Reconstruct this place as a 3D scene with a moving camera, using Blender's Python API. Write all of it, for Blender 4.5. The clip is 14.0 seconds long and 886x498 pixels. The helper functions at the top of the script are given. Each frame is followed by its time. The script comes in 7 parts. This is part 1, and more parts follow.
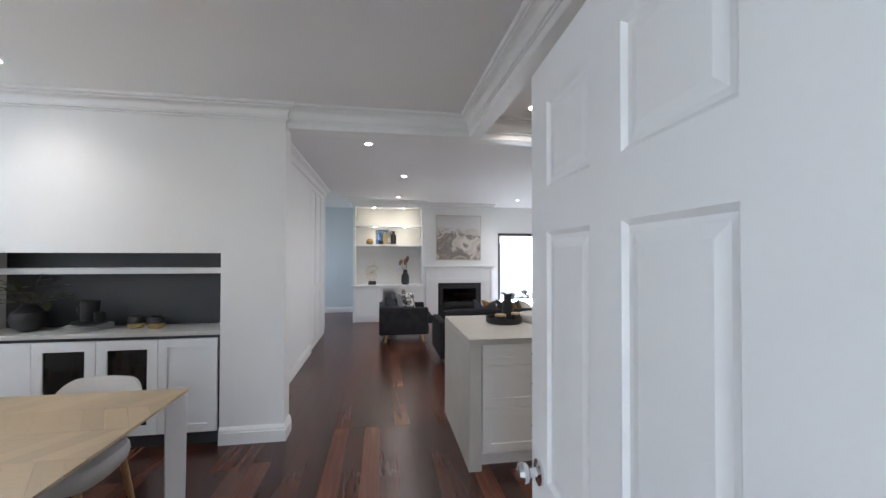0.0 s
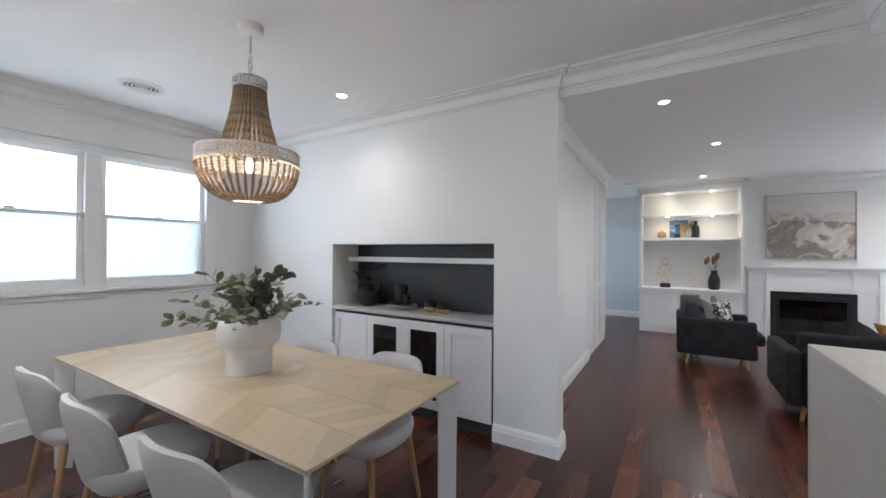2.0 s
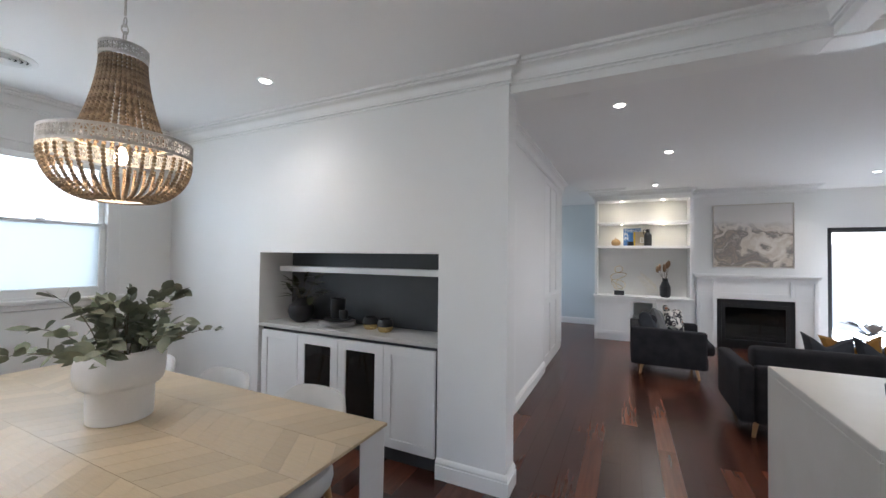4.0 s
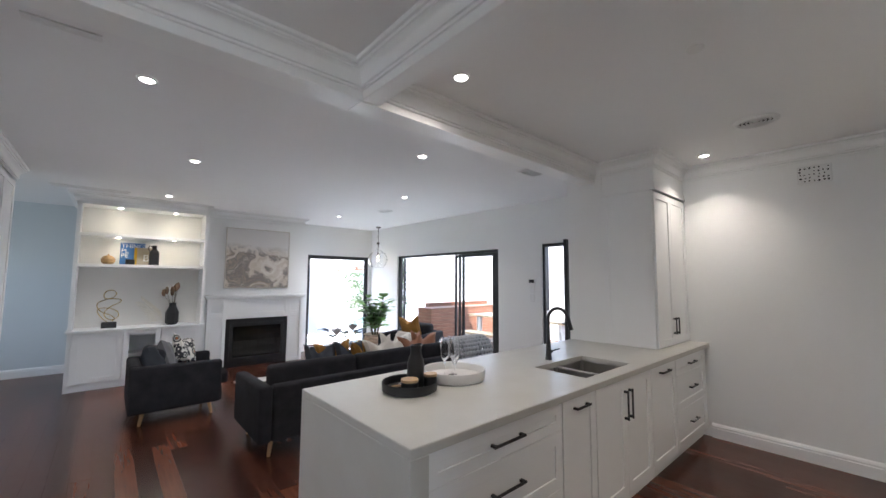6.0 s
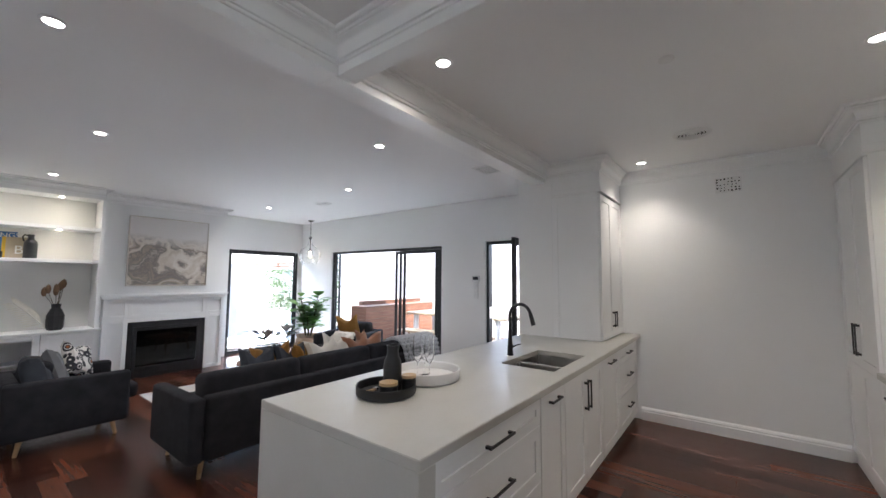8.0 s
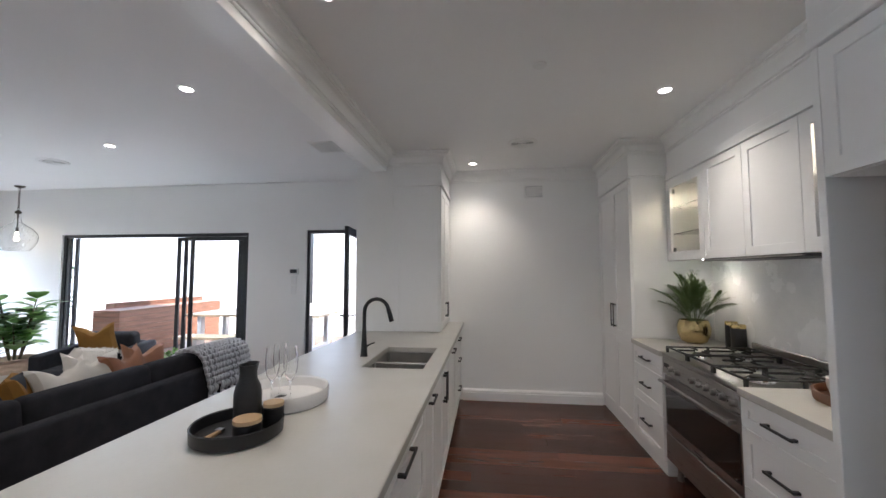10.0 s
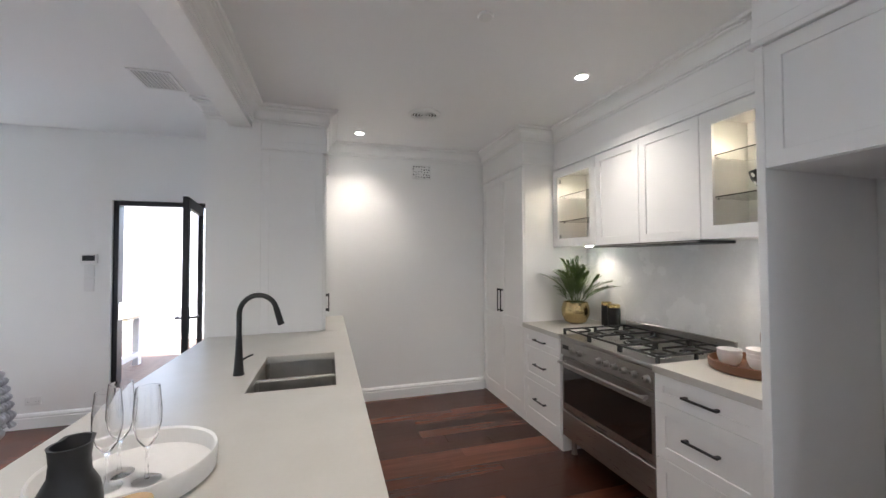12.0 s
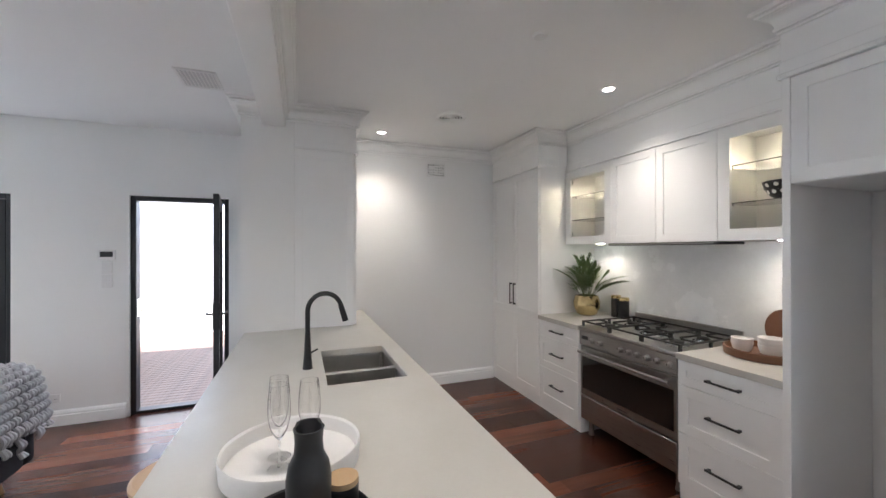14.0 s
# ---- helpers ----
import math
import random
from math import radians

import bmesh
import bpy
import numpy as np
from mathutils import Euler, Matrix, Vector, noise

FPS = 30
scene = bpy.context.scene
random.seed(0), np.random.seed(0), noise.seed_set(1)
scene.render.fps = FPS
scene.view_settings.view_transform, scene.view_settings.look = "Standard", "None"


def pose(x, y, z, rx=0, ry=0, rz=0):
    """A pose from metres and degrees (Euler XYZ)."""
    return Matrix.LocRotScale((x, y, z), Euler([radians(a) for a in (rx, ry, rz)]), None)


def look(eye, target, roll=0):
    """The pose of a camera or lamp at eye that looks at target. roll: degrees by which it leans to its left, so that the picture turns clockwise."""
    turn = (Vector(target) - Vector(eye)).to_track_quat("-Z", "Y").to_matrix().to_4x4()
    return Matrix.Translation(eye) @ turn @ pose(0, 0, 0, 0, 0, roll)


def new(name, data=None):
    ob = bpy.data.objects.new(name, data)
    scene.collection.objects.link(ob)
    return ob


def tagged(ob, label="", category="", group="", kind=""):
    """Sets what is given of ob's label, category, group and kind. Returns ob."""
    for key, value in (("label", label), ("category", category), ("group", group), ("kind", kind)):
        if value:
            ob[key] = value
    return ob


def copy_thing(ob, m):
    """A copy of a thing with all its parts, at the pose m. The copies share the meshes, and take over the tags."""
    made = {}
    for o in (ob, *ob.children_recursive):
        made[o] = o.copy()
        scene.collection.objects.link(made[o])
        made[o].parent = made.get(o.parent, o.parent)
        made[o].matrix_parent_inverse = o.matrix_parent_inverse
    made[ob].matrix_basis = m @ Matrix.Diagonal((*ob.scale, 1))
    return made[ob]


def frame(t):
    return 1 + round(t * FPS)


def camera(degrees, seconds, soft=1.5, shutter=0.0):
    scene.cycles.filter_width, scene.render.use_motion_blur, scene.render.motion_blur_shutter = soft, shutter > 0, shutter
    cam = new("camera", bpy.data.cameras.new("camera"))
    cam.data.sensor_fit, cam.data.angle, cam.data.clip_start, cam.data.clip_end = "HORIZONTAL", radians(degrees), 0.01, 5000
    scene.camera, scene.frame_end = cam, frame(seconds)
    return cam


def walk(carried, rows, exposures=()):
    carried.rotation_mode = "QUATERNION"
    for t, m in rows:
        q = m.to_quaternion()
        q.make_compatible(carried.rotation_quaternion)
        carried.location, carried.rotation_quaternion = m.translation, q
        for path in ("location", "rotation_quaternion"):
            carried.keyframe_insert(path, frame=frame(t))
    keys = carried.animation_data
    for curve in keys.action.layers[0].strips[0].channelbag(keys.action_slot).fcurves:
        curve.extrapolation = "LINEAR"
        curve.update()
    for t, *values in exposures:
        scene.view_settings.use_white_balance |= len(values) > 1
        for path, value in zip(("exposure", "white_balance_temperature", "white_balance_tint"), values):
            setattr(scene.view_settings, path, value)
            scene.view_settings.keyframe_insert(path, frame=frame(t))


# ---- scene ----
cam = camera(98.6, 14.0)
PATH = [
    (0, (0.395, 2.352, 1.516), (0.711, 4.326, 1.545), 0.1),
    (0.5, (0.376, 2.478, 1.482), (0.316, 4.477, 1.506), 0.3),
    (1, (0.338, 2.648, 1.45), (-0.184, 4.578, 1.474), 0.3),
    (1.5, (0.316, 2.782, 1.451), (-0.542, 4.589, 1.468), 0.4),
    (2, (0.312, 2.913, 1.451), (-0.723, 4.624, 1.469), 0.4),
    (2.2, (0.313, 2.947, 1.447), (-0.762, 4.634, 1.467), 0.3),
    (4.3, (0.265, 3.345, 1.51), (-0.468, 5.205, 1.562), 0.9),
    (4.5, (0.25, 3.388, 1.499), (-0.066, 5.361, 1.594), 0.6),
    (5, (0.215, 3.579, 1.49), (0.867, 5.464, 1.642), 0.7),
    (5.5, (0.19, 3.69, 1.516), (1.339, 5.319, 1.679), 0.4),
    (6, (0.128, 3.791, 1.544), (1.443, 5.29, 1.706), 0.3),
    (6.5, (0.073, 3.866, 1.56), (1.451, 5.306, 1.722), 0.2),
    (7, (0.019, 3.936, 1.557), (1.452, 5.321, 1.72), 0.2),
    (7.2, (-0.007, 3.952, 1.549), (1.45, 5.313, 1.712), 0.2),
    (9.3, (0.038, 4.38, 1.52), (1.90, 5.099, 1.651), 0.0),
    (9.5, (0.105, 4.41, 1.519), (2.005, 5.014, 1.647), -0.2),
    (10, (0.107, 4.662, 1.52), (2.089, 4.897, 1.641), -0.0),
    (10.5, (0.234, 4.806, 1.506), (2.229, 4.746, 1.625), -0.0),
    (11, (0.434, 4.937, 1.519), (2.404, 4.614, 1.633), -0.1),
    (11.5, (0.532, 5.026, 1.515), (2.471, 4.546, 1.609), -0.2),
    (12, (0.59, 5.107, 1.515), (2.505, 4.533, 1.566), -0.2),
    (12.5, (0.608, 5.167, 1.527), (2.504, 4.531, 1.546), -0.2),
    (13, (0.605, 5.24, 1.547), (2.485, 4.558, 1.55), -0.2),
    (13.5, (0.6, 5.361, 1.566), (2.47, 4.652, 1.565), -0.1),
    (14, (0.578, 5.588, 1.568), (2.45, 4.886, 1.572), -0.1),
]
EXPOSURES = [(t, stops, 6120, 12) for t, stops in ((0.0, 2.55), (2.0, 2.55), (4.5, 2.42), (7.0, 2.4), (9.5, 2.33), (11.0, 2.6), (12.5, 2.8), (14.0, 2.8))]
walk(cam, [(t, look(eye, target, roll)) for t, eye, target, roll in PATH], EXPOSURES)


# ---- light ----
world = bpy.data.worlds.new("daylight")
scene.world = world
world.use_nodes = True
sky = world.node_tree.nodes.new("ShaderNodeTexSky")
sky.sky_type, sky.sun_disc = "NISHITA", False
sky.sun_elevation, sky.sun_rotation = radians(55), radians(-145)
world.node_tree.links.new(sky.outputs[0], world.node_tree.nodes["Background"].inputs[0])
world.node_tree.nodes["Background"].inputs[1].default_value = 0.14
SUN = bpy.data.lights.new("sun", "SUN")
SUN.energy, SUN.angle, SUN.color = 4.2, radians(0.5), (1.0, 0.95, 0.88)
new("sun", SUN).matrix_world = look((-10 * math.sin(radians(35)), -10 * math.cos(radians(35)), 10 * math.tan(radians(55))), (0, 0, 0))


def area_light(name, eye, target, sx, sy, power, colour):
    lamp = bpy.data.lights.new(name, "AREA")
    lamp.shape, lamp.size, lamp.size_y, lamp.energy, lamp.color = "RECTANGLE", sx, sy, power, colour
    new(name, lamp).matrix_world = look(eye, target)


DAY = (0.88, 0.94, 1.0)
# added area lamps at the openings stand in for the daylight through them
area_light("sky_slider", (5.34, 9.41, 2.42), (3.6, 9.41, 0.5), 2.9, 0.5, 24, DAY)
# two added low strips, tilted up, imitate light bounced off deck and paving
area_light("bounce_slider_low", (5.22, 9.6, 0.24), (0.5, 9.6, 2.6), 2.2, 0.22, 4.2, DAY)
area_light("bounce_north_window_low", (4.15, 12.26, 0.20), (4.0, 8.0, 2.6), 1.3, 0.22, 2.2, DAY)
area_light("sky_north_window", (4.15, 12.36, 2.42), (4.15, 10.6, 0.5), 1.5, 0.5, 13, DAY)
area_light("sky_door", (5.34, 6.68, 2.42), (3.6, 6.68, 0.5), 0.8, 0.5, 7, DAY)
area_light("sky_dining_window", (-4.115, 4.17, 1.72), (0, 4.17, 1.5), 1.8, 1.1, 5.2, DAY)
# added fill lamp in the unseen entry, brightens the door leaf and reveal
area_light("entry_fill", (0.45, 0.52, 1.4), (0.4, 5, 1.3), 1.2, 1.4, 6.0, DAY)
area_light("sky_passage", (-2.4, 11.4, 1.5), (0, 11.4, 1.4), 1.6, 1.1, 2.0, (0.9, 0.96, 1.0))

# ---- materials ----
MATS = {}


def mat(name, colour, rough=0.5, metal=0.0, vary=0.06, scale=3.0, bump=0.0, bump_scale=60.0, stretch=(1, 1, 1),
        second=None, mix=0.5, coat=0.0, spec=0.5, rand=0.0, rough_var=0.08):
    """A surface with variation at two scales: broad mottling and fine grain, with relief."""
    m = bpy.data.materials.new(name)
    m.use_nodes = True
    nt = m.node_tree
    n, link = nt.nodes, nt.links.new
    bsdf = n["Principled BSDF"]
    tc, mp = n.new("ShaderNodeTexCoord"), n.new("ShaderNodeMapping")
    mp.inputs["Scale"].default_value = stretch
    link(tc.outputs["Object"], mp.inputs[0])
    broad, fine = n.new("ShaderNodeTexNoise"), n.new("ShaderNodeTexNoise")
    broad.inputs["Scale"].default_value, broad.inputs["Detail"].default_value = scale, 5
    fine.inputs["Scale"].default_value, fine.inputs["Detail"].default_value = bump_scale, 4
    link(mp.outputs[0], broad.inputs[0]); link(mp.outputs[0], fine.inputs[0])
    ramp = n.new("ShaderNodeMix"); ramp.data_type = "RGBA"
    a = [c * (1 - vary) for c in colour]
    b = [min(1, c * (1 + vary)) for c in (second or colour)]
    ramp.inputs[6].default_value, ramp.inputs[7].default_value = (*a, 1), (*b, 1)
    cr = n.new("ShaderNodeMapRange")
    cr.inputs["From Min"].default_value, cr.inputs["From Max"].default_value = 0.5 - mix * 0.4, 0.5 + mix * 0.4
    link(broad.outputs[0], cr.inputs[0]); link(cr.outputs[0], ramp.inputs[0])
    grain = n.new("ShaderNodeMix"); grain.data_type = "RGBA"; grain.blend_type = "MULTIPLY"
    grain.inputs[0].default_value = 1.0
    g = n.new("ShaderNodeMapRange")
    g.inputs["To Min"].default_value, g.inputs["To Max"].default_value = 1 - vary, 1 + vary * 0.6
    link(fine.outputs[0], g.inputs[0])
    link(ramp.outputs[2], grain.inputs[6]); link(g.outputs[0], grain.inputs[7])
    last = grain.outputs[2]
    if rand:
        oi, hsv = n.new("ShaderNodeObjectInfo"), n.new("ShaderNodeHueSaturation")
        r = n.new("ShaderNodeMapRange")
        r.inputs["To Min"].default_value, r.inputs["To Max"].default_value = 1 - rand, 1 + rand
        link(oi.outputs["Random"], r.inputs[0]); link(r.outputs[0], hsv.inputs["Value"]); link(last, hsv.inputs["Color"])
        last = hsv.outputs[0]
    link(last, bsdf.inputs["Base Color"])
    rr = n.new("ShaderNodeMapRange")
    rr.inputs["To Min"].default_value, rr.inputs["To Max"].default_value = max(0.02, rough - rough_var), min(1, rough + rough_var)
    link(broad.outputs[0], rr.inputs[0]); link(rr.outputs[0], bsdf.inputs["Roughness"])
    bsdf.inputs["Metallic"].default_value = metal
    bsdf.inputs["Coat Weight"].default_value = coat
    bsdf.inputs["Specular IOR Level"].default_value = spec
    if bump:
        bp = n.new("ShaderNodeBump")
        bp.inputs["Strength"].default_value, bp.inputs["Distance"].default_value = bump, 0.004
        link(fine.outputs[0], bp.inputs["Height"]); link(bp.outputs[0], bsdf.inputs["Normal"])
    MATS[name] = m
    return m


def glow(name, colour, strength):
    m = bpy.data.materials.new(name)
    m.use_nodes = True
    b = m.node_tree.nodes["Principled BSDF"]
    b.inputs["Base Color"].default_value = (*colour, 1)
    b.inputs["Emission Color"].default_value, b.inputs["Emission Strength"].default_value = (*colour, 1), strength
    return m


def glass(name, colour=(1, 1, 1), rough=0.0, ior=1.45):
    m = bpy.data.materials.new(name)
    m.use_nodes = True
    b = m.node_tree.nodes["Principled BSDF"]
    b.inputs["Base Color"].default_value, b.inputs["Roughness"].default_value = (*colour, 1), rough
    b.inputs["Transmission Weight"].default_value, b.inputs["IOR"].default_value = 1.0, ior
    return m


WALL = mat("wall_paint", (0.84, 0.84, 0.83), 0.55, vary=0.012, scale=1.2, bump=0.06, bump_scale=220)
CEIL = mat("ceiling_paint", (0.84, 0.84, 0.84), 0.8, vary=0.012, scale=0.9, bump=0.05, bump_scale=180)
TRIM = mat("trim_gloss_paint", (0.85, 0.85, 0.84), 0.35, vary=0.012, scale=2, bump=0.03, bump_scale=150)
CAB = mat("cabinet_satin_paint", (0.84, 0.84, 0.835), 0.35, vary=0.01, scale=2.5, bump=0.02, bump_scale=200)
DOORP = mat("door_enamel", (0.82, 0.83, 0.84), 0.38, vary=0.012, scale=2.5, bump=0.05, bump_scale=120)
# white passage wall with the blue of the daylight put into its colour
BLUELITWALL = mat("white_wall_in_blue_daylight", (0.64, 0.69, 0.71), 0.6, vary=0.012, scale=1.2, bump=0.05, bump_scale=220)
SHELFCREAM = mat("cream_shelf_paint", (0.80, 0.79, 0.76), 0.4, vary=0.012, scale=2)
CHARCOAL = mat("charcoal_panel", (0.050, 0.055, 0.062), 0.32, vary=0.08, scale=4, bump=0.03, bump_scale=120)
STONE = mat("pale_quartz", (0.54, 0.525, 0.49), 0.34, vary=0.035, scale=5, second=(0.475, 0.46, 0.425), mix=0.5, rough_var=0.03)
GREYSTONE = mat("grey_quartz", (0.55, 0.54, 0.52), 0.3, vary=0.04, scale=6)
SPLASH = mat("polished_plaster_splashback", (0.74, 0.755, 0.765), 0.26, vary=0.05, scale=4, second=(0.80, 0.81, 0.815), mix=0.6)
BLACK = mat("black_metal", (0.012, 0.012, 0.014), 0.38, vary=0.15, scale=20)
BLACKCER = mat("black_ceramic", (0.014, 0.014, 0.016), 0.42, vary=0.2, scale=14, bump=0.05, bump_scale=90)
ALU = mat("black_aluminium", (0.018, 0.019, 0.022), 0.4, vary=0.1, scale=10)
STEEL = mat("brushed_steel", (0.38, 0.365, 0.35), 0.30, metal=1.0, vary=0.08, scale=8, stretch=(1, 30, 30), bump=0.03, bump_scale=40)
SINKST = mat("sink_steel", (0.46, 0.445, 0.425), 0.36, metal=1.0, vary=0.08, scale=12, bump=0.03, bump_scale=90)
CHROME = mat("chrome", (0.75, 0.75, 0.76), 0.08, metal=1.0, vary=0.02, rough_var=0.03)
BRASS = mat("hammered_brass", (0.56, 0.44, 0.23), 0.22, metal=1.0, vary=0.08, scale=20, bump=0.35, bump_scale=45)
GOLD = mat("gold_metal", (0.72, 0.55, 0.26), 0.25, metal=1.0, vary=0.05, scale=12)
IRON = mat("cast_iron", (0.014, 0.014, 0.014), 0.55, vary=0.3, scale=40, bump=0.3, bump_scale=150)
OVENGLASS = mat("oven_glass", (0.012, 0.011, 0.010), 0.06, vary=0.05, spec=0.7, rough_var=0.02)
OAK = mat("pale_oak", (0.60, 0.485, 0.335), 0.34, vary=0.13, scale=2.2, second=(0.50, 0.385, 0.245), mix=0.7, bump=0.12, bump_scale=14, stretch=(1.2, 14, 14), rand=0.11)
LEG = mat("light_wood_leg", (0.48, 0.30, 0.14), 0.45, vary=0.1, scale=3, stretch=(12, 12, 1), second=(0.38, 0.22, 0.10), bump=0.05, bump_scale=30)
LID = mat("pale_wood_lid", (0.55, 0.38, 0.22), 0.5, vary=0.12, scale=6, stretch=(2, 18, 2), second=(0.45, 0.30, 0.16))
WALNUT = mat("walnut", (0.20, 0.085, 0.04), 0.42, vary=0.2, scale=5, stretch=(2, 14, 6), second=(0.12, 0.05, 0.025), bump=0.08, bump_scale=40)
LINEN = mat("pale_grey_linen", (0.62, 0.615, 0.61), 0.9, vary=0.06, scale=5, bump=0.5, bump_scale=420, spec=0.2)
CHARFAB = mat("charcoal_wool", (0.026, 0.026, 0.030), 0.95, vary=0.25, scale=9, bump=0.6, bump_scale=380, spec=0.2)
MUSTARD = mat("mustard_velvet", (0.26, 0.13, 0.03), 0.8, vary=0.12, scale=8, bump=0.4, bump_scale=300, spec=0.2)
RUST = mat("rust_leather", (0.22, 0.085, 0.035), 0.55, vary=0.15, scale=8, bump=0.3, bump_scale=160)
CREAM = mat("cream_cotton", (0.62, 0.58, 0.52), 0.95, vary=0.06, scale=8, bump=0.6, bump_scale=260, spec=0.2)
SLATE = mat("slate_cotton", (0.045, 0.05, 0.06), 0.9, vary=0.15, scale=8, bump=0.5, bump_scale=300, spec=0.2)
GREYFAB = mat("mid_grey_cotton", (0.16, 0.16, 0.165), 0.9, vary=0.12, scale=8, bump=0.5, bump_scale=300, spec=0.2)
KNIT = mat("grey_chunky_wool", (0.44, 0.44, 0.45), 0.95, vary=0.12, scale=14, bump=0.7, bump_scale=200, spec=0.15)
WHITECER = mat("matt_white_ceramic", (0.74, 0.73, 0.72), 0.6, vary=0.03, scale=7, bump=0.15, bump_scale=70)
WHITEMET = mat("white_powder_coat", (0.78, 0.78, 0.78), 0.4, vary=0.02, scale=5)
WHITEPLA = mat("white_plastic", (0.78, 0.78, 0.77), 0.4, vary=0.02, scale=5)
GUM = mat("eucalyptus_leaf", (0.115, 0.135, 0.085), 0.5, vary=0.25, scale=9, second=(0.20, 0.22, 0.155), rand=0.3)
GREEN = mat("glossy_green_leaf", (0.10, 0.25, 0.04), 0.35, vary=0.2, scale=9, second=(0.17, 0.34, 0.07), rand=0.2)
PALM = mat("palm_leaf", (0.075, 0.125, 0.035), 0.45, vary=0.25, scale=9, second=(0.10, 0.14, 0.05))
BROWNLEAF = mat("bronze_leaf", (0.055, 0.04, 0.025), 0.4, vary=0.3, scale=9, second=(0.06, 0.075, 0.03), rand=0.25)
STEM = mat("stem", (0.10, 0.08, 0.04), 0.7, vary=0.2, scale=12)
BEAD = mat("brown_wooden_bead", (0.26, 0.18, 0.115), 0.6, vary=0.25, scale=40, second=(0.40, 0.29, 0.185))
WASHED = mat("whitewashed_metal", (0.62, 0.60, 0.57), 0.6, vary=0.12, scale=20, bump=0.2, bump_scale=80)
BASKET = mat("woven_basket", (0.52, 0.38, 0.28), 0.85, vary=0.25, scale=12, bump=0.8, bump_scale=90, stretch=(1, 1, 3))
DECK = mat("timber_deck", (0.13, 0.085, 0.068), 0.6, vary=0.15, scale=2, stretch=(1, 12, 12), second=(0.17, 0.115, 0.092), bump=0.1, bump_scale=20)
RENDERW = mat("white_render", (0.80, 0.80, 0.79), 0.85, vary=0.03, scale=1.5, bump=0.2, bump_scale=120)
SLATWOOD = mat("merbau_slat", (0.17, 0.075, 0.045), 0.5, vary=0.15, scale=3, stretch=(1, 1, 12), second=(0.22, 0.105, 0.065))
PAVE = mat("pale_paving", (0.55, 0.53, 0.50), 0.8, vary=0.08, scale=2, bump=0.1, bump_scale=60)
WATER = mat("pool_water", (0.16, 0.42, 0.46), 0.08, vary=0.1, scale=2, bump=0.2, bump_scale=6)
HEDGE = mat("hedge_leaf", (0.06, 0.10, 0.04), 0.55, vary=0.3, scale=6, second=(0.10, 0.15, 0.065))
GRASS = mat("lawn", (0.06, 0.085, 0.035), 0.9, vary=0.3, scale=3, bump=0.5, bump_scale=80)
RUGM = mat("pale_wool_rug", (0.58, 0.56, 0.54), 0.95, vary=0.1, scale=6, bump=0.8, bump_scale=160, spec=0.1)
GLASS = glass("clear_glass")
PANE = glass("window_pane", ior=1.05)
SMOKE = glass("smoky_glass", (0.045, 0.045, 0.05))
FROST = glass("frosted_pane", (0.94, 0.97, 0.98), 0.9, 1.4)
FROST_FILM = glass("frosted_film_pane", (0.30, 0.325, 0.335), 0.9, 1.4)
LAMPGLOW = glow("lamp_disc", (1.0, 0.95, 0.88), 8)
BULBGLOW = glow("warm_bulb", (1.0, 0.80, 0.55), 6)

# ---- building helpers ----


def B():
    return bmesh.new()


def box(bm, x0, y0, z0, x1, y1, z1, bev=0.0, seg=1, m=None):
    r = bmesh.ops.create_cube(bm, size=1.0)
    vs = r["verts"]
    for v in vs:
        v.co = Vector((x0 + (v.co.x + 0.5) * (x1 - x0), y0 + (v.co.y + 0.5) * (y1 - y0), z0 + (v.co.z + 0.5) * (z1 - z0)))
    if bev > 0:
        es = list({e for v in vs for e in v.link_edges})
        out = bmesh.ops.bevel(bm, geom=es, offset=bev, segments=seg, affect="EDGES", profile=0.5)
        vs = list({v for f in out["faces"] for v in f.verts} | {v for v in vs if v.is_valid})
    if m is not None:
        bmesh.ops.transform(bm, matrix=m, verts=vs)
    return vs


def lathe(bm, prof, seg=32, c=(0, 0, 0), sx=1.0, sy=1.0):
    """Turn a profile of (radius, height) round the z axis at c."""
    rings = []
    for r, z in prof:
        if r < 1e-5:
            rings.append([bm.verts.new((c[0], c[1], c[2] + z))])
        else:
            rings.append([bm.verts.new((c[0] + sx * r * math.cos(2 * math.pi * i / seg), c[1] + sy * r * math.sin(2 * math.pi * i / seg), c[2] + z)) for i in range(seg)])
    for a, b in zip(rings, rings[1:]):
        for i in range(seg):
            j = (i + 1) % seg
            if len(a) == 1 and len(b) == 1:
                continue
            if len(a) == 1:
                bm.faces.new((a[0], b[i], b[j]))
            elif len(b) == 1:
                bm.faces.new((a[j], a[i], b[0]))
            else:
                bm.faces.new((a[i], a[j], b[j], b[i]))
    return rings


def tube(bm, pts, r, seg=8, caps=True):
    """A round bar along points; r is one radius or one a point."""
    pts = [Vector(p) for p in pts]
    rad = r if isinstance(r, (list, tuple)) else [r] * len(pts)
    rings, side = [], None
    for i, p in enumerate(pts):
        d = (pts[min(i + 1, len(pts) - 1)] - pts[max(i - 1, 0)]).normalized()
        if side is None:
            side = d.orthogonal().normalized()
        side = (side - d * side.dot(d)).normalized()
        up = d.cross(side)
        rings.append([bm.verts.new(p + (side * math.cos(2 * math.pi * k / seg) + up * math.sin(2 * math.pi * k / seg)) * rad[i]) for k in range(seg)])
    for a, b in zip(rings, rings[1:]):
        for k in range(seg):
            bm.faces.new((a[k], a[(k + 1) % seg], b[(k + 1) % seg], b[k]))
    if caps:
        bm.faces.new(rings[0][::-1]); bm.faces.new(rings[-1])


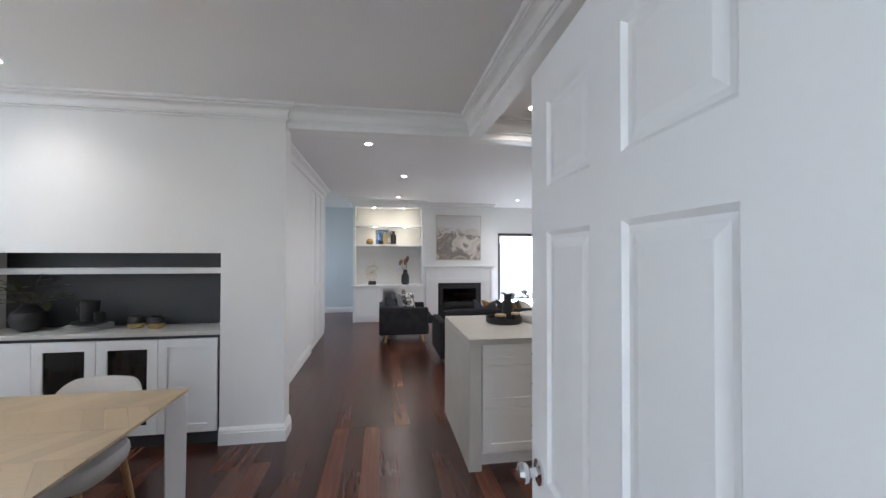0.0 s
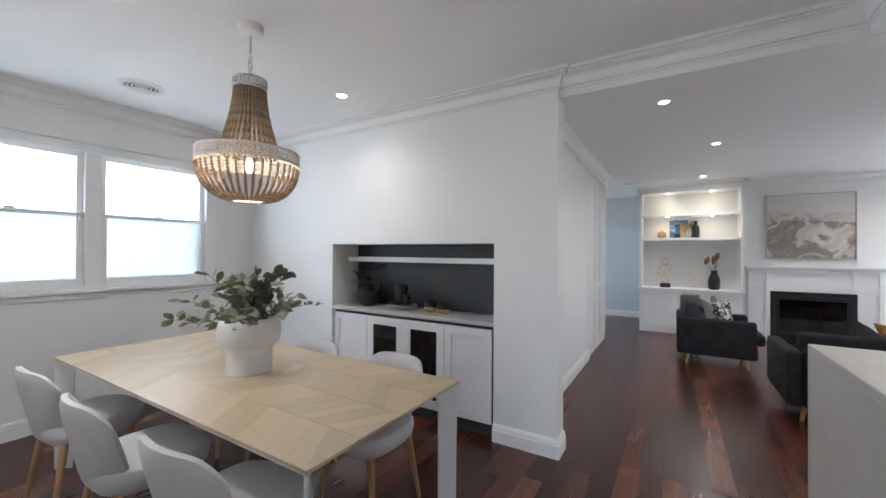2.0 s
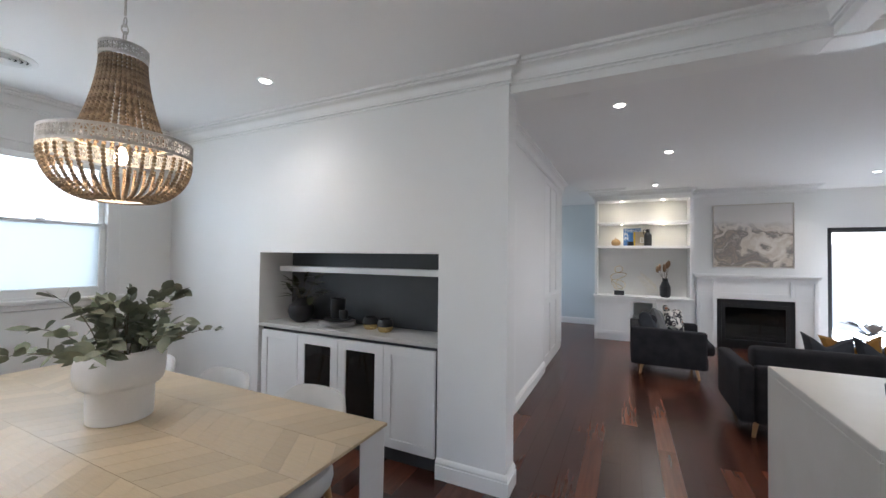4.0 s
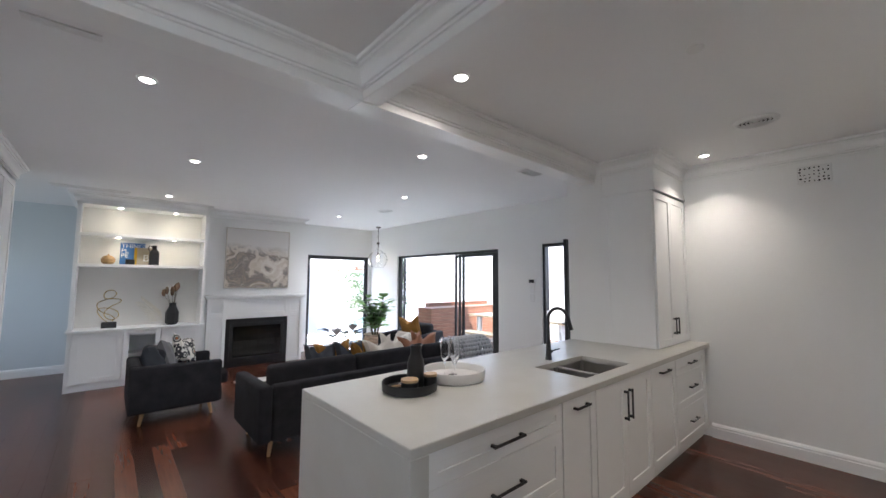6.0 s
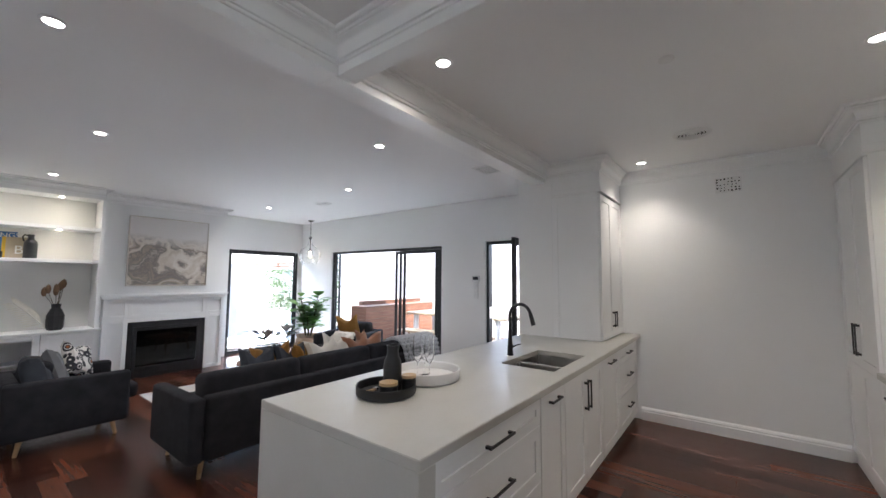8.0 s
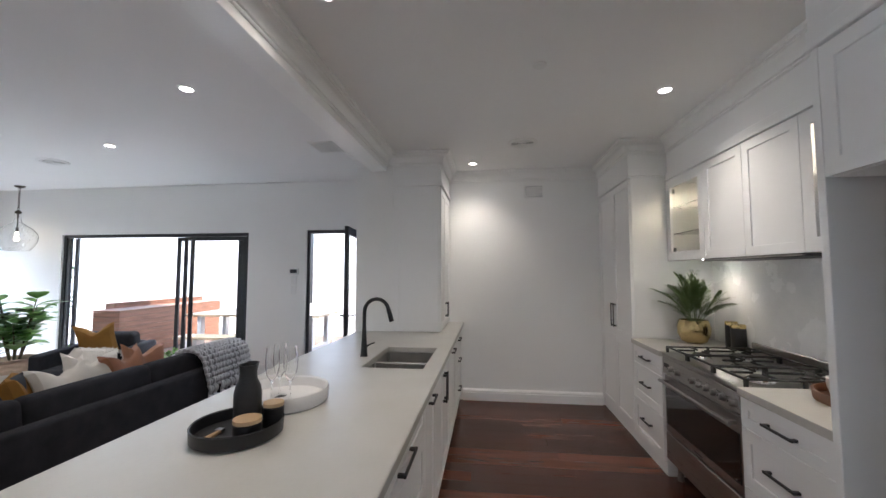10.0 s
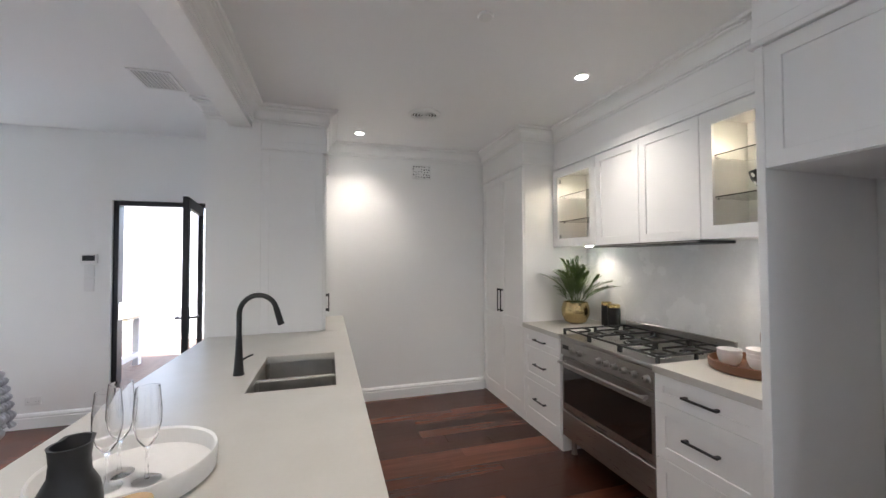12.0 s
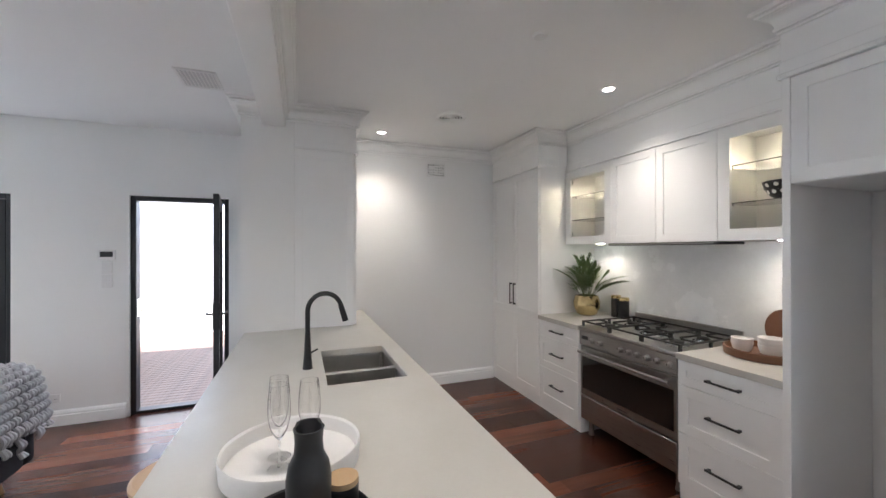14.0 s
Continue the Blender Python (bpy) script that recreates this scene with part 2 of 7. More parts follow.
def sweep(bm, prof, path, closed=False):
    """A moulding of profile (out, z) along a plan line; out is to the left of the way walked, corners mitred."""
    pts = [Vector((p[0], p[1])) for p in path]
    n = len(pts)
    rows = []
    for i, p in enumerate(pts):
        prev = pts[i - 1] if (i > 0 or closed) else None
        nxt = pts[(i + 1) % n] if (i < n - 1 or closed) else None
        ns = []
        if prev is not None:
            d = (p - prev).normalized(); ns.append(Vector((-d.y, d.x)))
        if nxt is not None:
            d = (nxt - p).normalized(); ns.append(Vector((-d.y, d.x)))
        if len(ns) == 2:
            b = (ns[0] + ns[1]).normalized()
            k = b / max(0.2, b.dot(ns[0]))
        else:
            k = ns[0]
        rows.append([bm.verts.new((p.x + k.x * u, p.y + k.y * u, z)) for u, z in prof])
    m = len(prof)
    for i in range(n if closed else n - 1):
        a, b = rows[i], rows[(i + 1) % n]
        for k in range(m):
            bm.faces.new((a[k], b[k], b[(k + 1) % m], a[(k + 1) % m]))
    if not closed:
        bm.faces.new(rows[0]); bm.faces.new(rows[-1][::-1])


def finish(bm, smooth=True, angle=35):
    bmesh.ops.recalc_face_normals(bm, faces=bm.faces)
    lim = radians(angle)
    for f in bm.faces:
        f.smooth = smooth
    if smooth:
        for e in bm.edges:
            if len(e.link_faces) == 2 and e.calc_face_angle(0) > lim:
                e.smooth = False


def mesh_of(name, bm, material, smooth=True):
    finish(bm, smooth)
    me = bpy.data.meshes.new(name)
    bm.to_mesh(me)
    bm.free()
    me.materials.append(material)
    return me


def part(name, bm, material, parent, label="", smooth=True):
    """One mesh object under a thing or a part."""
    ob = new(name, mesh_of(name, bm, material, smooth))
    if parent is not None:
        ob.parent = parent
    if label:
        ob["label"] = label
    return ob


def piece(name, me, parent, m=None):
    ob = new(name, me)
    ob.parent = parent
    if m is not None:
        ob.matrix_basis = m
    return ob


def thing(name, at, label, category, group="", rz=0.0):
    ob = new(name)
    ob.empty_display_size = 0.1
    ob.matrix_basis = pose(*at, 0, 0, rz)
    return tagged(ob, label, category, group)


def structure(name, bm, material, label, category, smooth=False):
    return tagged(part(name, bm, material, None, smooth=smooth), label, category, "", "structure")


def holed(bm, axis, d0, d1, a0, a1, z0, z1, holes):
    """A wall slab between d0 and d1 across its axis, from a0 to a1, with rectangular holes through it."""
    As = sorted({a0, a1, *[h[0] for h in holes], *[h[1] for h in holes]})
    Zs = sorted({z0, z1, *[h[2] for h in holes], *[h[3] for h in holes]})
    solid = lambda i, k: 0 <= i < len(As) - 1 and 0 <= k < len(Zs) - 1 and not any(
        h[0] <= (As[i] + As[i + 1]) / 2 <= h[1] and h[2] <= (Zs[k] + Zs[k + 1]) / 2 <= h[3] for h in holes)
    at = lambda a, d, z: (d, a, z) if axis == "x" else (a, d, z)
    quad = lambda *ps: bm.faces.new([bm.verts.new(at(*p)) for p in ps])
    for i in range(len(As) - 1):
        for k in range(len(Zs) - 1):
            if not solid(i, k):
                continue
            p, q, lo, hi = As[i], As[i + 1], Zs[k], Zs[k + 1]
            quad((p, d0, lo), (q, d0, lo), (q, d0, hi), (p, d0, hi))
            quad((p, d1, lo), (p, d1, hi), (q, d1, hi), (q, d1, lo))
            if not solid(i - 1, k): quad((p, d0, lo), (p, d0, hi), (p, d1, hi), (p, d1, lo))
            if not solid(i + 1, k): quad((q, d0, lo), (q, d1, lo), (q, d1, hi), (q, d0, hi))
            if not solid(i, k - 1): quad((p, d0, lo), (p, d1, lo), (q, d1, lo), (q, d0, lo))
            if not solid(i, k + 1): quad((p, d0, hi), (q, d0, hi), (q, d1, hi), (p, d1, hi))
    bmesh.ops.remove_doubles(bm, verts=bm.verts, dist=1e-5)


def wall(name, axis, d0, d1, a0, a1, holes=(), z1=None, material=None, label="smooth white painted plaster wall"):
    bm = B()
    holed(bm, axis, d0, d1, a0, a1, 0.0, z1 or CEILING, list(holes))
    return structure(name, bm, material or WALL, label, "wall")


def ring_frame(bm, x0, x1, z0, z1, y, rail, depth=0.02, panel=None):
    """A mitred front frame looking along +y, in one piece; panel sets a recessed panel that far behind the face."""
    c = 0.0012
    back = y - depth
    loops = [(0, back), (0, y - c), (c, y), (rail - c, y), (rail, y - c)]
    loops += [(rail, y - panel)] if panel else [(rail, back)]
    rs = [[bm.verts.new(p) for p in ((x0 + o, d, z0 + o), (x1 - o, d, z0 + o), (x1 - o, d, z1 - o), (x0 + o, d, z1 - o))] for o, d in loops]
    for p, q in zip(rs, rs[1:]):
        for k in range(4): bm.faces.new((p[k], p[(k + 1) % 4], q[(k + 1) % 4], q[k]))
    if panel:
        bm.faces.new(rs[-1]); bm.faces.new(rs[0][::-1])
    else:
        for k in range(4): bm.faces.new((rs[-1][k], rs[-1][(k + 1) % 4], rs[0][(k + 1) % 4], rs[0][k]))
    bmesh.ops.recalc_face_normals(bm, faces=bm.faces)


def shaker(bm, x0, x1, z0, z1, y, rail=0.065):
    """A door or drawer front with a raised frame round a recessed panel."""
    ring_frame(bm, x0, x1, z0, z1, y, rail, 0.02, 0.008)


def pillow(bm, w, h, t, m, pinch=0.35, n=10):
    """A stuffed cushion w wide, h high, t thick, with pulled-out corners."""
    grid = {}
    for s in (1, -1):
        for i in range(n + 1):
            for j in range(n + 1):
                u, v = 2 * i / n - 1, 2 * j / n - 1
                edge = abs(u) == 1 or abs(v) == 1
                if s == -1 and edge:
                    grid[s, i, j] = grid[1, i, j]
                    continue
                k = 1 - pinch * 0.16 * (1 - u * u) * v * v
                l = 1 - pinch * 0.16 * (1 - v * v) * u * u
                f = (max(0, (1 - u ** 4) * (1 - v ** 4))) ** 0.5
                d = 0.03 * t * noise.noise(Vector((u * 2.3, v * 2.3, s * 3.1 + w)))
                grid[s, i, j] = bm.verts.new(m @ Vector((u * w / 2 * l, s * t / 2 * f + d, v * h / 2 * k)))
    for s in (1, -1):
        for i in range(n):
            for j in range(n):
                q = [grid[s, i, j], grid[s, i + 1, j], grid[s, i + 1, j + 1], grid[s, i, j + 1]]
                bm.faces.new(q if s == -1 else q[::-1])


def soft_box(bm, x0, y0, z0, x1, y1, z1, r, bulge=0.0, m=None):
    """An upholstered block with rounded edges and slightly swollen faces."""
    vs = box(bm, x0, y0, z0, x1, y1, z1, r, 4)
    if bulge:
        es = list({e for v in vs for e in v.link_edges})
        c = Vector(((x0 + x1) / 2, (y0 + y1) / 2, (z0 + z1) / 2))
    if m is not None:
        bmesh.ops.transform(bm, matrix=m, verts=vs)
    return vs


def leaf(bm, base, way, up, length, width, fold=0.15, droop=0.15, n=4):
    """A leaf blade with a folded midrib."""
    way = Vector(way).normalized()
    side = way.cross(Vector(up))
    side = side.normalized() if side.length > 1e-3 else way.orthogonal().normalized()
    nor = side.cross(way)
    mid, lft, rgt = [], [], []
    for i in range(n + 1):
        s = i / n
        w = width / 2 * math.sin(math.pi * min(1, 0.04 + s * 0.96)) ** 0.8
        p = Vector(base) + way * length * s - nor * 0 + Vector((0, 0, -droop * length * s * s))
        mid.append(bm.verts.new(p))
        if 0 < i < n:
            lft.append(bm.verts.new(p + side * w + nor * fold * w))
            rgt.append(bm.verts.new(p - side * w + nor * fold * w))
    for sd, flip in ((lft, False), (rgt, True)):
        chain = [mid[0], *sd, mid[n]]
        for i in range(n):
            q = [mid[i], mid[i + 1], chain[i + 1], chain[i]]
            q = [v for k, v in enumerate(q) if v not in q[:k]]
            bm.faces.new(q[::-1] if flip else q)

# ---- structure ----
CEILING = 2.747
S_WALL, W_WALL, E_WALL, N_DIN, N_LIV, K_WALL = 2.64, -4.0, 4.99, 5.65, 12.0, 4.76
HALL_X = -0.69

bm = B(); box(bm, -4.2, 0.3, -0.12, 5.17, 13.0, -0.025)
floor = structure("floor", bm, mat("subfloor", (0.03, 0.015, 0.01), 0.7), "dark red jarrah floorboards, polished, running along the house", "floor")
bm = B(); box(bm, -4.2, 0.3, CEILING, 5.3, 13.0, CEILING + 0.15)
structure("ceiling", bm, CEIL, "flat white painted plaster ceiling", "ceiling")

wall("wall_south", "y", 2.52, S_WALL, -4.12, E_WALL, [(-0.02, 0.815, 0.0, 2.05)])
wall("wall_west", "x", -4.12, W_WALL, S_WALL, N_DIN, [(3.24, 5.10, 1.14, 2.30)])
wall("wall_dining_north", "y", N_DIN, 5.83, -4.12, -0.393, [(-2.655, -0.88, 0.0, 1.525)])
wall("wall_hall", "x", -0.81, HALL_X, 5.83, 8.45, [(6.03, 6.86, 0.0, 1.97)])
wall("wall_passage_south", "y", 9.9, 10.0, -2.5, -0.95)
wall("wall_passage_north", "y", 12.65, 12.75, -2.6, -0.20, material=BLUELITWALL, label="white passage wall, coloured blue-grey for the daylight on it")
wall("wall_passage_west", "x", -2.6, -2.5, 9.9, 12.65, [(10.5, 12.2, 0.9, 2.1)], material=BLUELITWALL, label="white passage wall, coloured blue-grey for the daylight on it")
wall("wall_living_back", "y", 12.5, 12.62, -0.20, 3.05)
wall("wall_north", "y", N_LIV, 12.15, 3.05, E_WALL, [(3.40, 4.90, 0.0, 2.08)])
wall("wall_east", "x", E_WALL, 5.14, 2.52, 12.15, [(6.27, 7.10, 0.0, 2.09), (7.94, 10.88, 0.0, 2.065)])
wall("wall_chimney_side", "x", 2.96, 3.05, 11.45, 12.5)
wall("wall_nib", "y", 5.63, 6.02, 3.92, E_WALL)
wall("wall_cupboard_back", "x", -1.3, -1.2, 6.1, 9.9)
# unseen entry walls; the south window opening is invented for the fill light
for nm, ax, d0, d1, a0, a1 in (("wall_entry_west", "x", -1.1, -1.0, 0.4, 2.52), ("wall_entry_east", "x", 1.9, 2.0, 0.4, 2.52), ("wall_entry_south", "y", 0.4, 0.5, -1.0, 1.9)):
    wall(nm, ax, d0, d1, a0, a1, [(-0.2, 1.1, 0.6, 2.1)] if ax == "y" else ())

# beams
for nm, x0, y0, x1, y1 in (("beam_hall", -0.393, 5.68, 1.165, 5.86), ("beam_kitchen", 1.165, 5.70, 3.92, 5.865), ("beam_dining", 1.165, 3.40, 1.277, 5.68)):
    bm = B(); box(bm, x0, y0, 2.567, x1, y1, CEILING, 0.003)
    structure(nm, bm, TRIM, "white painted ceiling beam", "beam")

# cornices: stepped classical profile
def cornice_profile(s=1.0, top=None):
    z = CEILING if top is None else top
    return [(u * s, z - d * s) for u, d in ((0, 0), (0, 0.130), (0.011, 0.130), (0.014, 0.126), (0.014, 0.117), (0.009, 0.114), (0.021, 0.112), (0.023, 0.108), (0.023, 0.099), (0.017, 0.096),
            (0.021, 0.080), (0.030, 0.060), (0.044, 0.046), (0.060, 0.039), (0.060, 0.034), (0.071, 0.034), (0.075, 0.030), (0.075, 0.022), (0.070, 0.019), (0.086, 0.018), (0.092, 0.013), (0.094, 0))]


def cornice(name, path, s=1.0, closed=False):
    bm = B(); sweep(bm, cornice_profile(s), path, closed)
    return structure(name, bm, TRIM, "stepped white plaster cornice", "cornice", smooth=True)


# the left-hand side of each line is the room
cornice("cornice_dining", [(1.165, S_WALL), (1.165, 5.68), (-0.393, 5.68), (-0.393, N_DIN), (W_WALL, N_DIN), (W_WALL, S_WALL)], closed=True)
cornice("cornice_kitchen_beam", [(K_WALL, 4.90), (K_WALL, 5.13), (3.92, 5.13), (3.92, 5.70), (1.277, 5.70), (1.277, 3.40)])
cornice("cornice_kitchen_back", [(K_WALL, 3.36), (K_WALL, 4.90)])
cornice("cornice_hall", [(HALL_X, 10.0), (HALL_X, 5.83), (-0.393, 5.83), (-0.393, 5.86)])
cornice("cornice_nib", [(3.92, 5.865), (3.92, 6.02), (E_WALL, 6.02)])
cornice("cornice_bookcase", [(1.31, 11.06), (-0.26, 11.06), (-0.26, 12.65)])
cornice("cornice_chimney", [(3.05, 12.0), (3.05, 11.40), (1.31, 11.40), (1.31, 11.06)])

# skirtings
SKIRT = [(0, 0), (0.022, 0), (0.022, 0.092), (0.015, 0.096), (0.015, 0.106), (0.019, 0.109), (0.014, 0.122), (0.005, 0.134), (0, 0.136)]


def skirting(name, path):
    bm = B(); sweep(bm, SKIRT, path)
    return structure(name, bm, TRIM, "white painted timber skirting board", "skirting", smooth=True)


skirting("baseboard_pier", [(-0.393, 5.83), (-0.393, N_DIN), (-0.88, N_DIN)])
skirting("baseboard_dining", [(-2.655, N_DIN), (W_WALL, N_DIN), (W_WALL, S_WALL), (-0.11, S_WALL)])
skirting("baseboard_hall", [(HALL_X, 8.45), (HALL_X, 6.95)])
skirting("baseboard_kitchen", [(K_WALL, 3.37), (K_WALL, 4.97)])
skirting("baseboard_passage", [(-0.27, 12.65), (-2.5, 12.65)])
skirting("baseboard_east", [(E_WALL, 7.12), (E_WALL, 7.92)])
skirting("baseboard_east_corner", [(E_WALL, 10.9), (E_WALL, N_LIV), (4.915, N_LIV)])
skirting("baseboard_nib", [(E_WALL, 6.02), (E_WALL, 6.25)])
bm = B(); box(bm, K_WALL, S_WALL, 0.0, 4.99, 5.628, CEILING)
structure("wall_kitchen_back", bm, WALL, "smooth white painted plaster wall", "wall")

# hall door casing with closed door behind it
hd = structure("door_2", B(), DOORP, "closed white painted hall door in a white frame", "door")
bm = B(); box(bm, -0.79, 6.04, 0.01, -0.75, 6.85, 1.965, 0.002); part("door_leaf", bm, DOORP, hd)
for nm, y0, y1, z0, z1 in (("architrave", 6.86, 6.945, 0, 2.05), ("architrave", 5.945, 6.03, 0, 2.05), ("architrave_head", 6.03, 6.86, 1.97, 2.05)):
    bm = B(); box(bm, HALL_X, y0, z0, HALL_X + 0.02, y1, z1, 0.004); part(nm, bm, TRIM, hd)

# panelled hall cupboards
hc = thing("hall_cupboard", (0, 0, 0), "tall white panelled hall cupboard with shaker doors", "cupboard")
bm = B(); box(bm, -1.15, 8.452, 0, HALL_X - 0.022, 9.98, CEILING - 0.002); part("carcass", bm, CAB, hc)
bm = B(); box(bm, HALL_X - 0.02, 8.452, 0.0, HALL_X - 0.01, 9.99, 0.09); part("plinth", bm, CAB, hc)
for i in range(3):
    for z0, z1 in ((0.10, 0.94), (0.945, 2.60)):
        bm = B()
        a, b = 8.46 + i * 0.51, 8.46 + i * 0.51 + 0.505
        shaker(bm, -b, -a, z0, z1, 0.0, rail=0.07)
        ob = part("cupboard_door", bm, CAB, hc)
        ob.matrix_basis = pose(HALL_X - 0.0, 0, 0, 0, 0, -90)

# dining window: two double-hung sashes in one frame
w1 = structure("window_1", B(), TRIM, "pair of white timber double-hung windows with frosted glass", "window")
bm = B()
X = W_WALL
for y0, y1, z0, z1 in ((3.14, 3.24, 1.12, 2.36), (5.10, 5.20, 1.12, 2.36), (3.24, 5.10, 2.29, 2.36)):
    box(bm, X, y0, z0, X + 0.018, y1, z1, 0.004)
box(bm, X, 3.14, 2.36, X + 0.034, 5.20, 2.385, 0.005)
part("window_frame", bm, TRIM, w1)
bm = B(); box(bm, X - 0.10, 3.10, 1.085, X + 0.055, 5.24, 1.12, 0.010, 2); box(bm, X, 3.13, 1.035, X + 0.02, 5.21, 1.084, 0.006)
part("window_sill", bm, TRIM, w1)
bm = B(); box(bm, X - 0.11, 4.115, 1.12, X - 0.005, 4.225, 2.30, 0.003); part("mullion", bm, TRIM, w1)
for y0, y1 in ((3.24, 4.115), (4.225, 5.10)):
    for z0, z1, dx in ((1.12, 1.77, -0.045), (1.74, 2.30, -0.082)):
        bm = B()
        s = 0.045
        lo = 0.085 if z0 < 1.5 else 0.03
        box(bm, X + dx, y0, z0, X + dx + 0.034, y0 + s, z1, 0.004); box(bm, X + dx, y1 - s, z0, X + dx + 0.034, y1, z1, 0.004)
        box(bm, X + dx, y0 + s, z0, X + dx + 0.034, y1 - s, z0 + lo, 0.004); box(bm, X + dx, y0 + s, z1 - (0.03 if z0 < 1.5 else 0.05), X + dx + 0.034, y1 - s, z1, 0.004)
        sash = part("sash", bm, TRIM, w1)
        bm = B(); box(bm, X + dx + 0.013, y0 + s, z0 + lo, X + dx + 0.018, y1 - s, z1 - 0.03)
        pane = part("pane", bm, FROST_FILM if z0 < 1.5 else FROST, sash, "frosted glass pane"); pane.visible_shadow = False
    bm = B(); box(bm, X - 0.012, (y0 + y1) / 2 - 0.03, 1.765, X + 0.008, (y0 + y1) / 2 + 0.03, 1.785, 0.004); part("sash_lock", bm, WHITEMET, w1)
    bm = B(); lathe(bm, [(0, 0), (0.012, 0), (0.014, 0.02), (0.008, 0.05), (0, 0.055)], 12, (X - 0.0, y1 - 0.02, 1.72)); part("sash_catch", bm, WHITEMET, w1)

# the open panelled door at the start
d1 = structure("door_1", B(), DOORP, "open white six-panel door with chrome knob", "door")
LEAFM = pose(0.7898, 2.569, 0, 0, 0, 86.6)
W, H, T = 0.825, 2.03, 0.036
cols = [(0.140, 0.370), (0.480, 0.710)]
rows_ = [(0.25, 0.74), (0.93, 1.575), (1.69, 1.915)]
bm = B()
box(bm, 0, -T / 2, 0.01, cols[0][0], T / 2, H); box(bm, cols[0][1], -T / 2, 0.01, cols[1][0], T / 2, H); box(bm, cols[1][1], -T / 2, 0.01, W, T / 2, H)
for a, b in cols:
    zz = [0.01] + [z for r in rows_ for z in r] + [H]
    for lo, hi in zip(zz[::2], zz[1::2]):
        box(bm, a, -T / 2, lo, b, T / 2, hi)
leafp = part("door_leaf", bm, DOORP, d1); leafp.matrix_basis = LEAFM
for a, b in cols:
    for lo, hi in rows_:
        bm = B()
        ring = lambda i, y: [bm.verts.new((x, y, z)) for x, z in ((a + i, lo + i), (b - i, lo + i), (b - i, hi - i), (a + i, hi - i))]
        for s in (1, -1):
            rs = [ring(0, s * T / 2), ring(0.010, s * (T / 2 - 0.008)), ring(0.020, s * (T / 2 - 0.008)), ring(0.040, s * (T / 2 - 0.003))]
            for p, q in zip(rs, rs[1:]):
                for k in range(4):
                    bm.faces.new((p[k], p[(k + 1) % 4], q[(k + 1) % 4], q[k]))
            bm.faces.new(rs[-1])
        part("panel", bm, DOORP, leafp, smooth=False)
for s in (1, -1):
    bm = B()
    lathe(bm, [(0, 0), (0.033, 0), (0.033, 0.006), (0.012, 0.010), (0.011, 0.028), (0.024, 0.036), (0.028, 0.048), (0.022, 0.060), (0, 0.064)], 24)
    bmesh.ops.transform(bm, matrix=pose(W - 0.06, s * T / 2, 0.93, -90 * s), verts=bm.verts)
    part("door_knob", bm, CHROME, leafp, "polished chrome door knob")
for y0, y1 in ((2.505, 2.52), (2.64, 2.655)):
    bm = B()
    box(bm, -0.11, y0, 0, -0.02, y1, 2.13, 0.004); box(bm, 0.815, y0, 0, 0.905, y1, 2.13, 0.004); box(bm, -0.02, y0, 2.05, 0.815, y1, 2.13, 0.004)
    part("architrave", bm, TRIM, d1)

# black aluminium slider, window and door of the living room
def alu_frame(name, axis, d, a0, a1, z1, label, category, stiles=(), t=0.05, bar=0.045):
    root = structure(name, B(), ALU, label, category)
    at = (lambda bm, a, b, lo, hi, dd, th: box(bm, dd, a, lo, dd + th, b, hi, 0.003)) if axis == "x" else (lambda bm, a, b, lo, hi, dd, th: box(bm, a, dd, lo, b, dd + th, hi, 0.003))
    for nm, a, b, lo, hi in (("jamb", a0, a0 + bar, 0, z1), ("jamb", a1 - bar, a1, 0, z1), ("head", a0 + bar, a1 - bar, z1 - bar, z1), ("track", a0 + bar, a1 - bar, 0.0, 0.03)):
        bm = B(); at(bm, a, b, lo, hi, d, 0.10); part(nm, bm, ALU, root)
    return root, at


sl, at = alu_frame("window_2", "x", 5.02, 7.94, 10.88, 2.065, "black aluminium sliding doors, partly open", "sliding door")
for a, b, dd in ((8.10, 9.10, 5.085), (8.05, 8.965, 5.055), (7.99, 8.84, 5.025)):
    bm = B()
    for p, q, lo, hi in ((a, a + 0.055, 0.03, 2.015), (b - 0.055, b, 0.03, 2.015), (a + 0.055, b - 0.055, 0.03, 0.11), (a + 0.055, b - 0.055, 1.96, 2.015)):
        at(bm, p, q, lo, hi, dd, 0.026)
    pn = part("sliding_panel", bm, ALU, sl)
    bm = B(); at(bm, a + 0.055, b - 0.055, 0.11, 1.96, dd + 0.010, 0.006)
    g = part("pane", bm, PANE, pn, "clear glass pane"); g.visible_shadow = False
bm = B(); at(bm, 8.80, 8.825, 0.95, 1.15, 5.008, 0.02); part("pull_handle", bm, BLACK, sl)
for a, dd in ((10.775, 5.035), (10.70, 5.075)):
    bm = B(); at(bm, a, a + 0.055, 0.03, 2.015, dd, 0.03); part("jamb_cover", bm, ALU, sl)

nw, at = alu_frame("window_3", "y", 12.02, 3.40, 4.90, 2.08, "full-height black aluminium framed window", "window")
bm = B()
for p, q, lo, hi in ((3.445, 3.475, 0.03, 2.035), (4.825, 4.855, 0.03, 2.035), (3.475, 4.825, 0.03, 0.07), (3.475, 4.825, 2.0, 2.035)):
    at(bm, p, q, lo, hi, 12.05, 0.032)
pn = part("window_sash", bm, ALU, nw)
bm = B(); at(bm, 3.475, 4.825, 0.07, 2.0, 12.063, 0.006); g = part("pane", bm, PANE, pn, "clear glass pane"); g.visible_shadow = False

